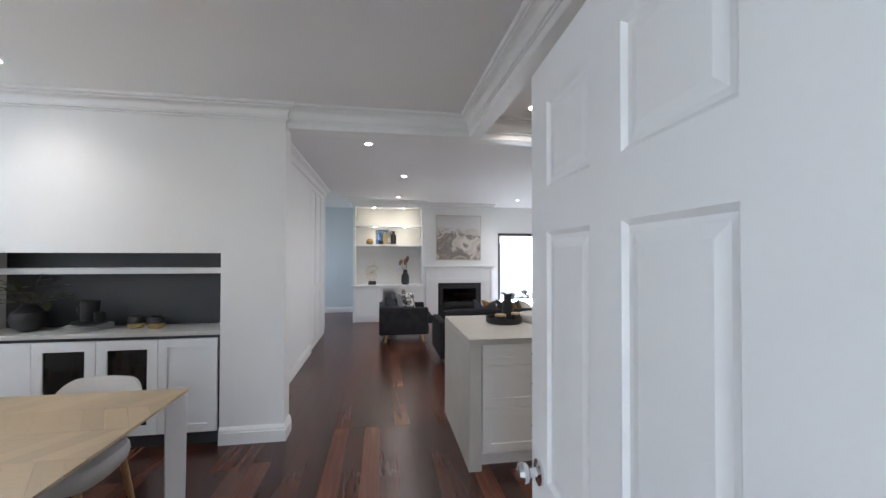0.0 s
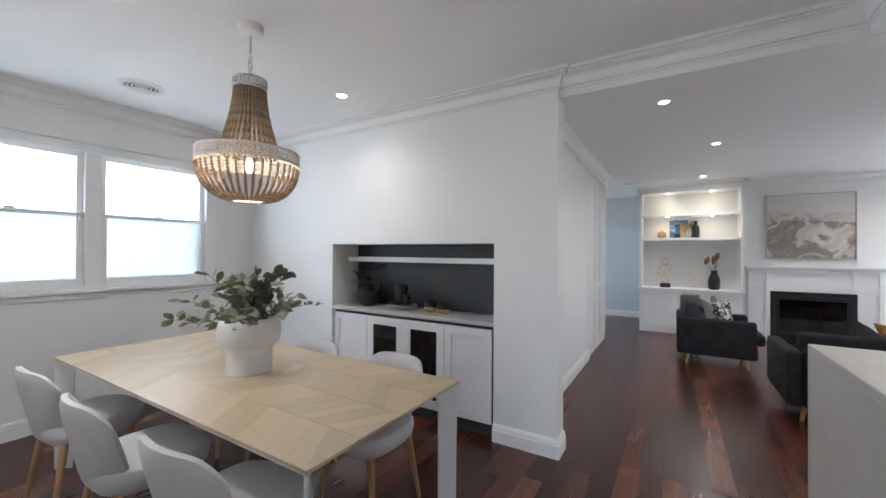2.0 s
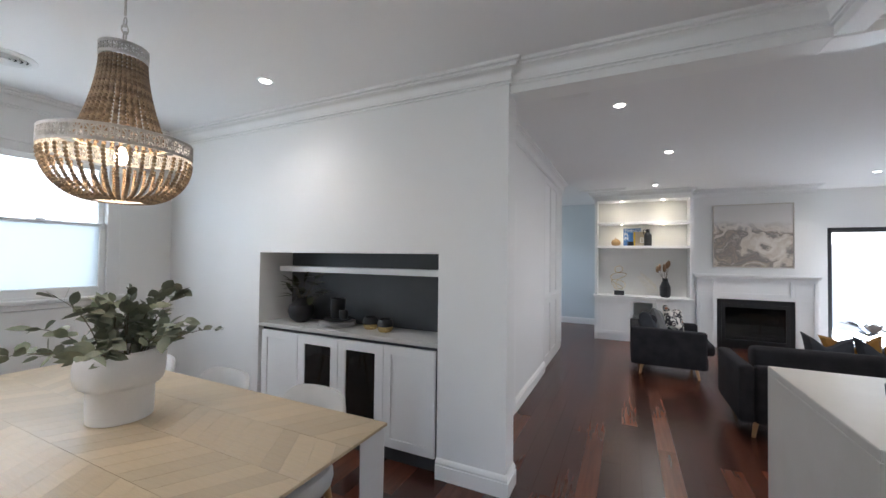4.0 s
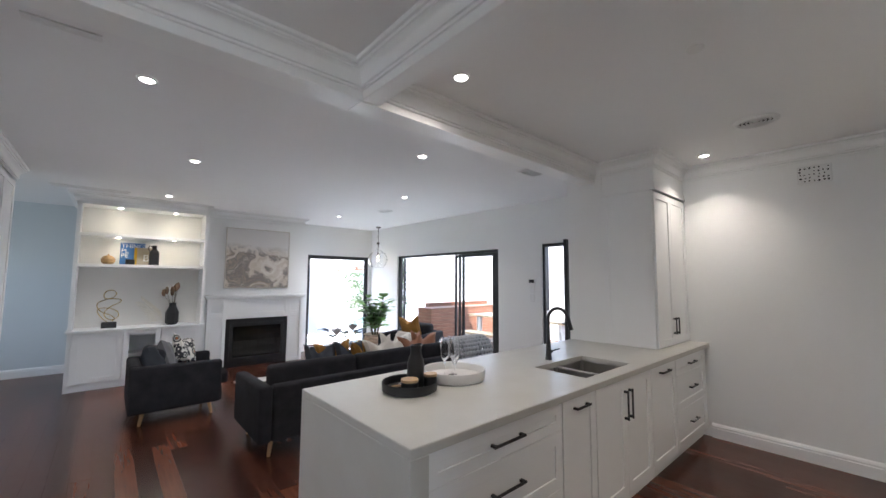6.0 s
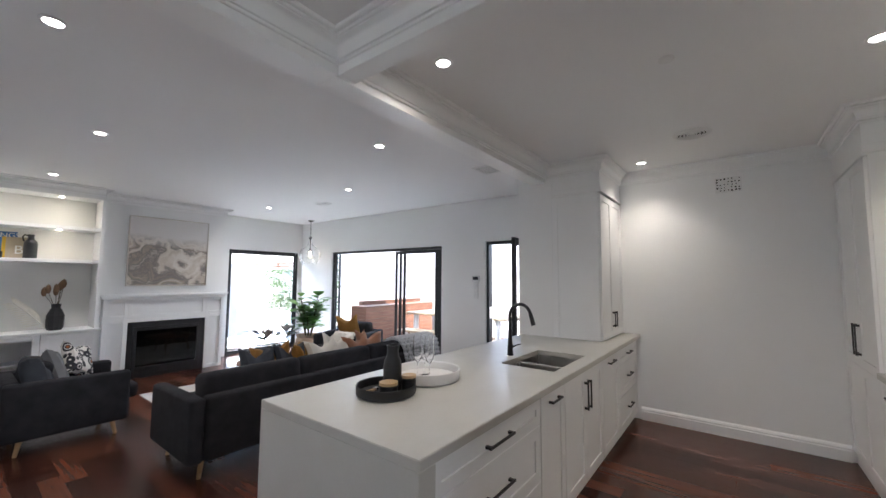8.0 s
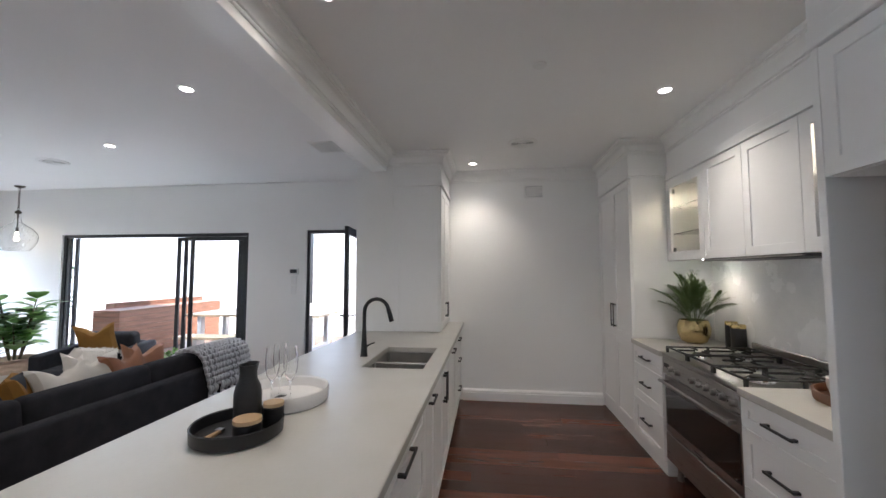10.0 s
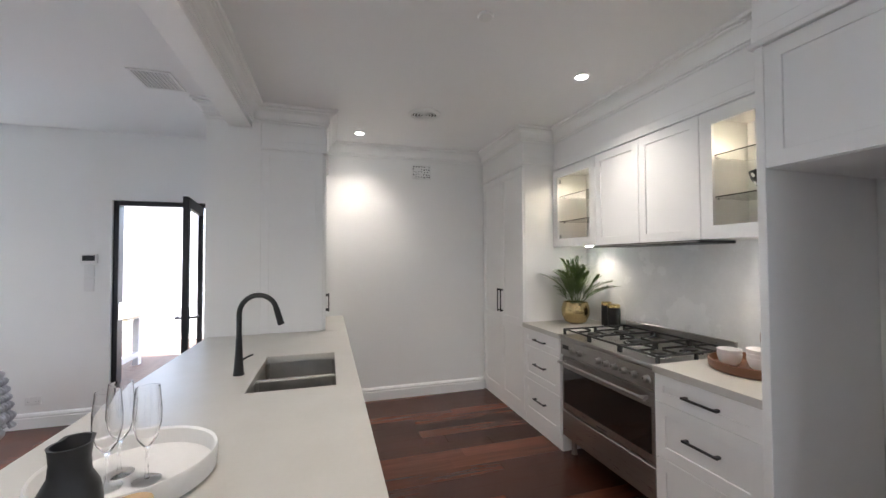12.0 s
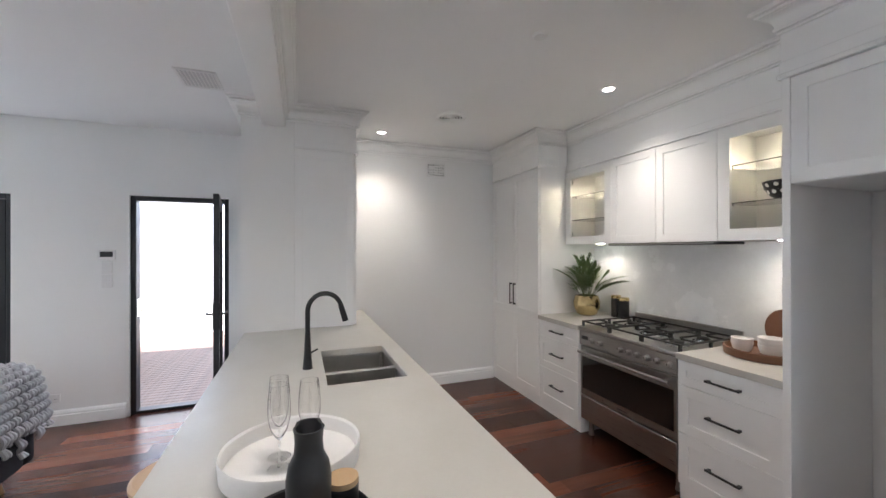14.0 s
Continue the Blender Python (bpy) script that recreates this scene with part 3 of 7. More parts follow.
dd_, at = alu_frame("door_3", "x", 5.02, 6.27, 7.10, 2.09, "open black aluminium glass door to the deck", "door")
GD = pose(4.985, 6.345, 0, 0, 0, 187.5)
bm = B()
for p, q, lo, hi in ((0, 0.07, 0.02, 2.04), (0.70, 0.77, 0.02, 2.04), (0.07, 0.70, 0.02, 0.16), (0.07, 0.70, 1.95, 2.04)):
    box(bm, p, -0.022, lo, q, 0.022, hi, 0.003)
gl = part("door_leaf", bm, ALU, dd_); gl.matrix_basis = GD
bm = B(); box(bm, 0.07, -0.003, 0.16, 0.70, 0.003, 1.95); g = part("pane", bm, PANE, gl, "clear glass pane"); g.visible_shadow = False
bm = B()
box(bm, 0.715, -0.028, 0.90, 0.755, 0.028, 1.12, 0.004)
for s in (1, -1):
    tube(bm, [(0.735, s * 0.02, 1.03), (0.735, s * 0.065, 1.03), (0.725, s * 0.072, 1.03), (0.62, s * 0.075, 1.03)], 0.009)
part("lever_handle", bm, BLACK, gl)
bm = B(); box(bm, 5.03, 7.050, 0.93, 5.10, 7.0545, 1.10); part("strike_plate", bm, CHROME, dd_)

# ceiling fittings
# near-black colour that paints the shade inside vent throats, holes and socket slots
HOLESHADE = mat("hole_shade", (0.03, 0.03, 0.03), 0.9)
def downlight(x, y, power=11.0, colour=(1.0, 0.945, 0.875), beam=146):
    d = thing("downlight", (x, y, CEILING), "round white recessed ceiling downlight, lit", "downlight", "ceiling downlights")
    bm = B(); lathe(bm, [(0.036, -0.003), (0.040, -0.008), (0.052, -0.005), (0.054, 0.0), (0.036, 0.0)], 32); part("trim_ring", bm, WHITEMET, d)
    bm = B(); lathe(bm, [(0, -0.004), (0.037, -0.004)], 32); part("lens", bm, LAMPGLOW, d, "glowing lens")
    lamp = bpy.data.lights.new("downlight_beam", "SPOT")
    lamp.energy, lamp.color, lamp.spot_size, lamp.spot_blend, lamp.shadow_soft_size = power, colour, radians(beam), 1.0, 0.035
    new("downlight_beam", lamp).matrix_world = look((x, y, CEILING - 0.012), (x, y, 0))


# (-2.038, 3.24) is an unseen extra, mirrored across the dining room to brighten it
for x, y in ((2.764, 3.47), (4.361, 4.825), (1.64, 5.36), (-2.038, 5.165), (-2.038, 3.24), (0.24, 6.65), (0.735, 8.35), (0.73, 10.55), (2.37, 6.66), (3.33, 8.30), (3.40, 10.55)):
    downlight(x, y, {(2.764, 3.47): 12.0, (4.361, 4.825): 9.0, (-2.038, 5.165): 4.5, (1.64, 5.36): 10.0, (0.24, 6.65): 6.5, (2.37, 6.66): 6.5}.get((x, y), 13.0), (1.0, 0.89, 0.75) if x > 1 and y < 6 else (1.0, 0.945, 0.875), 155 if (x, y) == (1.64, 5.36) else 138 if (x, y) == (-2.038, 5.165) else 118 if (x, y) in ((2.764, 3.47), (4.361, 4.825)) else 146)


def round_vent(x, y, r, rings=3):
    v = thing("ceiling_vent", (x, y, CEILING), "round white ceiling air vent with concentric rings", "air vent", "round ceiling vents")
    bm = B(); lathe(bm, [(r * 0.72, -0.012), (r * 0.8, -0.016), (r, -0.004), (r, 0), (r * 0.72, 0)], 40); part("flange", bm, WHITEPLA, v)
    bm = B(); lathe(bm, [(0, -0.002), (r * 0.72, -0.002)], 40); part("throat", bm, HOLESHADE, v, "dark disc for the shaded throat behind the rings")
    for k in range(rings):
        q = r * (0.62 - 0.18 * k)
        bm = B(); lathe(bm, [(q - r * 0.07, -0.010), (q, -0.016), (q + r * 0.03, -0.006), (q - r * 0.05, -0.003)] , 36); part("ring", bm, WHITEPLA, v)
    bm = B(); lathe(bm, [(0, -0.016), (r * 0.12, -0.014), (r * 0.13, -0.005)], 24); part("hub", bm, WHITEPLA, v)


round_vent(-3.29, 4.244, 0.15); round_vent(3.723, 4.331, 0.14); round_vent(3.73, 9.45, 0.14)
GRILLEDARK = mat("grille_grey", (0.66, 0.66, 0.66), 0.5)


def flat_grille(x0, y0, x1, y1, n, across, label):
    g = thing("ceiling_grille", ((x0 + x1) / 2, (y0 + y1) / 2, CEILING), label, "air grille")
    a, b = (x1 - x0) / 2, (y1 - y0) / 2
    bm = B(); f = 0.02
    box(bm, -a, -b, -0.010, a, -b + f, 0, 0.002); box(bm, -a, b - f, -0.010, a, b, 0, 0.002); box(bm, -a, -b + f, -0.010, -a + f, b - f, 0, 0.002); box(bm, a - f, -b + f, -0.010, a, b - f, 0, 0.002)
    part("frame", bm, WHITEPLA, g)
    bm = B(); box(bm, -a + f, -b + f, -0.002, a - f, b - f, 0); part("backing", bm, GRILLEDARK, g)
    for i in range(n):
        bm = B()
        if across:
            y = -b + f + (i + 0.5) * (2 * b - 2 * f) / n
            box(bm, -a + f, y - 0.004, -0.009, a - f, y + 0.004, -0.002)
        else:
            x = -a + f + (i + 0.5) * (2 * a - 2 * f) / n
            box(bm, x - 0.004, -b + f, -0.009, x + 0.004, b - f, -0.002)
        part("slat", bm, WHITEPLA, g)


flat_grille(-0.50, 10.62, 0.30, 10.80, 7, True, "long white slatted return-air grille in the ceiling")
flat_grille(3.47, 6.11, 3.77, 6.36, 9, True, "square white slatted ceiling air grille")
flat_grille(-0.24, 6.27, 0.04, 6.33, 3, True, "slim white slot diffuser in the ceiling")

# wall fittings of the east wall
wv = thing("wall_vent", (K_WALL, 4.11, 2.49), "white pierced plaster wall vent", "wall vent")
bm = B(); box(bm, -0.012, -0.11, -0.078, 0, 0.11, 0.078, 0.003); part("plate", bm, WHITEPLA, wv)
rv = random.Random(5)
for i in range(7):
    for j in range(5):
        if rv.random() < 0.8:
            bm = B()
            y, z = -0.09 + 0.03 * i + rv.uniform(-.004, .004), -0.058 + 0.029 * j + rv.uniform(-.003, .003)
            lathe(bm, [(0, 0), (rv.uniform(.0055, .0095), 0)], 6)
            bmesh.ops.transform(bm, matrix=pose(-0.0135, y, z, 0, -90), verts=bm.verts)
            part("hole", bm, HOLESHADE, wv, smooth=False)
ac = thing("air_conditioner_control", (E_WALL, 7.265, 1.525), "white wall controller with dark display", "wall control")
bm = B(); box(bm, -0.022, -0.065, -0.045, 0, 0.065, 0.045, 0.004); part("case", bm, WHITEPLA, ac)
bm = B(); box(bm, -0.025, -0.048, -0.018, -0.0215, 0.048, 0.032); part("display", bm, BLACKCER, ac)
for z in (1.41, 1.28):
    sw = thing("light_switch", (E_WALL, 7.265, z), "white light switch plate with rows of rockers", "light switch", "switch plates")
    bm = B(); box(bm, -0.010, -0.04, -0.06, 0, 0.04, 0.06, 0.003); part("plate", bm, WHITEPLA, sw)
    for i in range(2):
        for j in range(3):
            bm = B(); box(bm, -0.014, -0.024 + i * 0.028, -0.03 + j * 0.024, -0.0095, -0.004 + i * 0.028, -0.016 + j * 0.024, 0.001); part("rocker", bm, WHITEMET, sw)
gp = thing("power_outlet", (E_WALL, 7.66, 0.245), "white double power outlet above the skirting", "power outlet")
bm = B(); box(bm, -0.010, -0.058, -0.036, 0, 0.058, 0.036, 0.003); part("plate", bm, WHITEPLA, gp)
for y in (-0.03, 0.03):
    bm = B(); box(bm, -0.013, y - 0.006, 0.012, -0.0095, y + 0.006, 0.024, 0.001); part("switch", bm, WHITEMET, gp)
    for dy, a in ((-0.008, 30), (0.008, -30)):
        bm = B(); box(bm, -0.0105, -0.001, -0.005, -0.0095, 0.001, 0.005, m=pose(0, y + dy, -0.008, a)); part("slot", bm, HOLESHADE, gp)
sm = thing("smoke_alarm", (2.35, 4.35, CEILING), "small flat white ceiling sensor disc", "smoke alarm")
bm = B(); lathe(bm, [(0, -0.012), (0.035, -0.011), (0.042, -0.004), (0.042, 0)], 28); part("body", bm, WHITEPLA, sm)

# ---- kitchen ----
def bar_handle(parent, x, z, y, length, vertical=False, standoff=0.032):
    """A square black bar pull on two posts, on a front that looks along +y."""
    bm = B()
    h = length / 2
    if vertical:
        box(bm, x - 0.006, y + standoff - 0.010, z - h, x + 0.006, y + standoff, z + h, 0.0015)
        for s in (-1, 1):
            box(bm, x - 0.006, y, z + s * (h - 0.012) - 0.008, x + 0.006, y + standoff - 0.010, z + s * (h - 0.012) + 0.008)
    else:
        box(bm, x - h, y + standoff - 0.010, z - 0.006, x + h, y + standoff, z + 0.006, 0.0015)
        for s in (-1, 1):
            box(bm, x + s * (h - 0.012) - 0.008, y, z - 0.006, x + s * (h - 0.012) + 0.008, y + standoff - 0.010, z + 0.006)
    return part("handle", bm, BLACK, parent, "black bar handle")


def front(parent, name, x0, x1, z0, z1, y, rail=0.065, handle=None, flip=False):
    """One shaker front on a thing whose fronts look along +y in its own space."""
    bm = B(); shaker(bm, x0 + 0.0015, x1 - 0.0015, z0 + 0.0015, z1 - 0.0015, y, rail)
    f = part(name, bm, CAB, parent)
    if handle:
        x, z, ln, vert = handle
        bar_handle(f, x, z, y, ln, vert)
    return f


# south run, fronts along +y
CF = 3.36
def base_unit(name, x0, x1, label, cells, y0=2.66, yf=CF, kick=0.10, top=0.879, flip=False):
    """A floor cabinet; cells are (name, x0, x1, z0, z1, handle). flip turns it to look along -y."""
    u = new(name); u.empty_display_size = 0.1
    tagged(u, label, "kitchen cabinet")
    if flip:
        u.matrix_basis = pose(0, 0, 0, 0, 0, 180)
    bm = B(); box(bm, x0, y0, kick, x1, yf - 0.021, top); part("body", bm, CAB, u)
    bm = B(); box(bm, x0, y0, 0.0, x1, yf - (0.02 if not flip else 0.06), kick); part("kickboard", bm, CAB, u)
    for nm, a, b, lo, hi, h in cells:
        front(u, nm, a, b, lo, hi, yf, 0.055 if hi - lo < 0.2 else 0.065, h)
    return u


def drawers3(x0, x1, zs=(0.105, 0.425, 0.725, 0.876), hl=0.16):
    out = []
    for lo, hi in zip(zs, zs[1:]):
        out.append(("drawer", x0, x1, lo, hi, ((x0 + x1) / 2, (lo + hi) / 2 if hi - lo < 0.2 else hi - 0.14, hl, False)))
    return out


base_unit("drawer_cabinet", 3.222, 3.798, "white shaker drawer cabinet with three black-handled drawers", drawers3(3.225, 3.795, hl=0.18))
base_unit("drawer_cabinet", 1.742, 2.312, "wide white shaker drawer cabinet beside the range cooker", drawers3(1.745, 2.31, hl=0.19))
for x0, x1 in ((3.222, 3.80), (1.742, 2.312)):
    ct = thing("countertop", ((x0 + x1) / 2, 3.05, 0.88), "pale stone countertop slab", "countertop")
    bm = B(); box(bm, x0 - ct.location.x, -0.39, 0, x1 - ct.location.x, 0.325, 0.04, 0.002); part("slab", bm, STONE, ct)

# tall pantry
pt = thing("pantry_cabinet", (0, 0, 0), "tall white two-door shaker pantry cabinet with black handles", "pantry")
bm = B(); box(bm, 3.802, 2.66, 0.10, 4.758, CF - 0.021, CEILING - .001); part("body", bm, CAB, pt)
bm = B(); box(bm, 3.802, 2.66, 0, 4.758, CF - 0.02, 0.10); part("kickboard", bm, CAB, pt)
for a, b, hx in ((3.806, 4.28, 4.243), (4.28, 4.756, 4.317)):
    bm = B()
    shaker(bm, a + .0015, b - .0015, 0.105, 0.872, CF, 0.065); d = part("lower_door", bm, CAB, pt)
    bm = B(); shaker(bm, a + .0015, b - .0015, 0.873, 2.385, CF, 0.065); d = part("door", bm, CAB, pt); bar_handle(d, hx, 1.08, CF, 0.24, True)
bm = B(); box(bm, 3.80, 3.0, 2.392, 4.758, CF + 0.012, 2.412, 0.004); box(bm, 3.788, 3.02, 2.412, 4.758, CF + 0.006, 2.47, 0.003); part("top_moulding", bm, CAB, pt)
bm = B(); sweep(bm, cornice_profile(), [(3.788, 3.0), (3.788, CF + 0.006), (K_WALL, CF + 0.006)][::1]) ; part("crown", bm, TRIM, pt)
bm = B(); box(bm, 3.79, 2.66, 2.47, 4.758, CF + 0.004, CEILING - .001); part("fascia", bm, CAB, pt)

# wall cabinets
UF = 3.035
FASC = 2.35
uc = []
for i, (a, b, kind) in enumerate(((3.19, 3.80, "glass"), (2.74, 3.19, "solid"), (2.28, 2.74, "solid"), (1.742, 2.28, "glass"))):
    u = thing("wall_cabinet", (0, 0, 0), "white wall cabinet with a lit glass door" if kind == "glass" else "white shaker wall cabinet with a closed door", "wall cabinet", "wall cabinets over the cooker")
    if kind == "solid":
        bm = B(); box(bm, a + .001, 2.66, 1.625, b - .001, UF - 0.021, FASC); part("body", bm, CAB, u)
        front(u, "door", a, b, 1.62, FASC, UF, 0.06)
    else:
        bm = B()
        t = 0.018
        box(bm, a + .001, 2.66, 1.625, a + t, UF - .021, FASC); box(bm, b - t, 2.66, 1.625, b - .001, UF - .021, FASC)
        box(bm, a + t, 2.66, 1.625, b - t, UF - .021, 1.625 + t); box(bm, a + t, 2.66, FASC - t, b - t, UF - .021, FASC); box(bm, a + t, 2.66, 1.625 + t, b - t, 2.67, FASC - t)
        part("body", bm, SHELFCREAM, u)
        bm = B(); r = 0.075
        ring_frame(bm, a + .0015, b - .0015, 1.6215, FASC - .0015, UF, r)
        d = part("door", bm, CAB, u)
        bm = B(); box(bm, a + r - .004, UF - .012, 1.62 + r - .004, b - r + .004, UF - .009, FASC - r + .004); g = part("pane", bm, PANE, d, "clear glass pane"); g.visible_shadow = False
        for z in (1.86, 2.10):
            bm = B(); box(bm, a + t + .002, 2.675, z, b - t - .002, UF - .05, z + 0.006); part("glass_shelf", bm, GLASS, u, "clear glass shelf")
            for x in (a + t + .004, b - t - .004):
                bm = B(); box(bm, x - .004, UF - .12, z - .008, x + .004, UF - .105, z); part("shelf_pin", bm, CHROME, u)
        for z in (1.72, 2.25):
            bm = B(); box(bm, b - t - .03, UF - .06, z - .02, b - t, UF - .022, z + .02, .003); part("hinge", bm, CHROME, u)
        bm = B(); lathe(bm, [(0, -.006), (.024, -.006), (.03, 0)], 20, ((a + b) / 2, 2.90, FASC - t)); part("cabinet_light", bm, glow("cabinet_lamp", (1, .88, .65), 12), u, "small warm cabinet light")
        lamp = bpy.data.lights.new("cabinet_beam", "SPOT"); lamp.energy, lamp.color, lamp.spot_size, lamp.spot_blend, lamp.shadow_soft_size = 1.6, (1, .84, .58), radians(150), .6, .02
        new("cabinet_beam", lamp).matrix_world = look(((a + b) / 2, 2.90, FASC - t - .012), ((a + b) / 2, 2.90, 0))
    uc.append(u)
bh = thing("wall_cabinet_bulkhead", (0, 0, 0), "white panelled bulkhead with crown above the wall cabinets", "bulkhead")
bm = B(); box(bm, 1.742, 2.66, FASC + .002, 3.788, UF - 0.012, CEILING - .001); part("fascia", bm, CAB, bh)
bm = B(); box(bm, 1.742, UF - .012, FASC + .004, 3.788, UF + .010, FASC + .022, .003); box(bm, 1.742, UF - .012, FASC + .022, 3.788, UF + 0.002, FASC + .075, .003); part("rail", bm, CAB, bh)
bm = B(); sweep(bm, cornice_profile(), [(1.742, UF - .012), (3.788, UF - .012)]); part("crown", bm, TRIM, bh)

rh = thing("range_hood", (2.76, 2.91, 1.62), "slim dark slide-out range hood under the wall cabinets", "range hood")
bm = B(); box(bm, -0.46, -0.18, -0.018, 0.46, 0.125, 0.0, .002); part("body", bm, BLACK, rh)
bm = B(); box(bm, -0.46, 0.105, -0.014, 0.46, 0.13, -0.004, .002); part("front_lip", bm, STEEL, rh, "steel front lip")
for x, y in ((3.50, 2.86), (2.0, 2.86)):
    ul = thing("under_cabinet_light", (x, y, 1.625), "small round puck light under the wall cabinet, lit", "cabinet light", "puck lights")
    bm = B(); lathe(bm, [(0, -.008), (.022, -.008), (.03, -.006), (.032, 0)], 24); part("puck", bm, LAMPGLOW, ul)
    lamp = bpy.data.lights.new("under_cabinet_beam", "SPOT"); lamp.energy, lamp.color, lamp.spot_size, lamp.spot_blend, lamp.shadow_soft_size = 1.5, (1, .86, .66), radians(150), 1.0, .02
    new("under_cabinet_beam", lamp).matrix_world = look((x, y, 1.61), (x, y - .05, 0))
sb = thing("splashback", (0, 0, 0), "glossy pale grey-blue splashback panel", "splashback")
bm = B(); box(bm, 1.745, 2.645, 0.921, 3.798, 2.659, 1.622); part("panel", bm, SPLASH, sb)
bm = B(); box(bm, 1.745, 2.645, 0.9205, 3.798, 2.662, 0.9245, .001); part("silicone_bead", bm, WHITEPLA, sb)

# fridge recess
fr = thing("fridge_housing", (0, 0, 0), "tall white fridge housing with empty recess and overhead cabinet", "fridge housing")
FF = 3.383
for x0, x1 in ((1.705, 1.74), (0.99, 1.025)):
    bm = B(); box(bm, x0, 2.66, 0, x1, FF, CEILING - .001, .002); part("side_panel", bm, CAB, fr)
bm = B(); box(bm, 1.027, 2.66, 1.88, 1.703, FF - .021, CEILING - .001); part("overhead_body", bm, CAB, fr)
bm = B(); shaker(bm, 1.027, 1.703, 1.882, FASC + .04, FF, 0.065); part("overhead_door", bm, CAB, fr)
bm = B(); box(bm, .99, FF - .02, FASC + .045, 1.755, FF + .016, FASC + .07, .004); box(bm, .99, FF - .02, FASC + .07, 1.747, FF + .008, FASC + .13, .003); box(bm, .99, FF - .02, FASC + .13, 1.742, FF + .002, CEILING - .001); part("top_moulding", bm, CAB, fr)
bm = B(); sweep(bm, cornice_profile(), [(1.742, 2.9), (1.742, FF), (0.99, FF)][::-1]); part("crown", bm, TRIM, fr)
bm = B(); box(bm, 1.027, 2.645, 0.0, 1.703, 2.66, 1.88); part("recess_back", bm, CAB, fr)

# range cooker
ck = thing("range_cooker", (2.767, 3.035, 0), "wide stainless steel range cooker with gas hob", "range cooker")
w = 0.45
bm = B(); box(bm, -w, -0.31, 0.13, w, 0.285, 0.885, .002); part("body", bm, STEEL, ck)
bm = B(); box(bm, -w, -0.31, 0.887, w, 0.325, 0.915, .006, 2); part("hob_top", bm, STEEL, ck)
bm = B(); box(bm, -w, -0.325, 0.915, w, -0.305, 1.0, .003); part("splash_rail", bm, STEEL, ck)
bm = B(); box(bm, -w, 0.285, 0.765, w, 0.322, 0.886, .004); cp = part("control_panel", bm, STEEL, ck)
bm = B(); box(bm, -w + .008, 0.286, 0.345, w - .008, 0.312, 0.755, .004); dr = part("oven_door", bm, STEEL, ck)
bm = B(); box(bm, -w + .03, 0.3125, 0.40, w - .03, 0.315, 0.665, .001); part("window", bm, OVENGLASS, dr, "dark oven glass")
bm = B(); box(bm, -w + .008, 0.286, 0.14, w - .008, 0.314, 0.335, .004); part("storage_drawer", bm, STEEL, ck)
bm = B(); box(bm, -0.05, 0.3128, 0.362, 0.05, 0.3135, 0.372); part("badge", bm, GREYFAB, dr)
bm = B(); tube(bm, [(-w + .03, .36, .715), (w - .03, .36, .715)], .011, 14)
for s in (-1, 1): box(bm, s * (w - .06) - .01, .31, .705, s * (w - .06) + .01, .36, .725, .002)
part("door_handle", bm, STEEL, dr)
for x in (-.405, -.31, -.23, -.15, -.075, 0.0, .20, .29):
    bm = B(); lathe(bm, [(0, 0), (.024, 0), (.024, .006), (.019, .008), (.0175, .03), (.012, .034), (0, .034)], 24)
    bmesh.ops.transform(bm, matrix=pose(x, .322, .822, -90), verts=bm.verts)
    k = part("knob", bm, STEEL, cp)
    bm = B(); box(bm, x - .002, .356, .824, x + .002, .3575, .838); part("pointer", bm, BLACK, k)
bm = B(); box(bm, .345, .3215, .815, .42, .3235, .845); part("clock_display", bm, BLACKCER, cp, "dark clock display")
for x in (-w + .05, w - .05):
    for y in (-.25, .24):
        bm = B(); lathe(bm, [(0, 0), (.024, 0), (.02, .02), (.018, .13), (0, .13)], 16, (x, y, 0)); part("foot", bm, STEEL, ck)
BURN = [(-.30, .13, .045), (-.30, -.13, .038), (0, .0, .065), (.30, .13, .04), (.30, -.13, .05)]
for x, y, r in BURN:
    bm = B(); lathe(bm, [(r + .03, .9155), (r + .028, .919), (r + .01, .920), (r + .008, .931), (0, .931)], 28, (x, y, 0)); bb = part("burner", bm, CHROME, ck)
    bm = B(); lathe(bm, [(r, .932), (r, .940), (r * .8, .945), (0, .945)], 28, (x, y, 0)); part("burner_cap", bm, IRON, bb, "black burner cap")
for gx in (-.30, 0, .30):
    bm = B(); a, b_, z = .143, .285, .962
    for y in (-b_, b_): box(bm, gx - a, y - .007, z - .012, gx + a, y + .007, z, .003)
    for x in (-a, a): box(bm, gx + x - .007, -b_, z - .012, gx + x + .007, b_, z, .003)
    for y in ((-.13, .13) if gx else (0,)):
        box(bm, gx - a, y - .005, z - .01, gx - .03, y + .005, z + .003, .002); box(bm, gx + .03, y - .005, z - .01, gx + a, y + .005, z + .003, .002)
        box(bm, gx - .005, y + .03, z - .01, gx + .005, y + .15, z + .003, .002); box(bm, gx - .005, y - .15, z - .01, gx + .005, y - .03, z + .003, .002)
    for x in (-a, a):
        for y in (-b_, 0, b_): box(bm, gx + x - .008, y - .008, .915, gx + x + .008, y + .008, z)
    part("pan_support", bm, IRON, ck, "black cast-iron pan support")

# peninsula: fronts look along -y, so the units are turned round
PF = 4.985
def pen(name, x0, x1, label, cells, top=0.879):
    return base_unit(name, -x1, -x0, label, [(n, -b, -a, lo, hi, (-h[0], *h[1:]) if h else None) for n, a, b, lo, hi, h in cells], y0=-5.66, yf=-PF, top=top, flip=True)


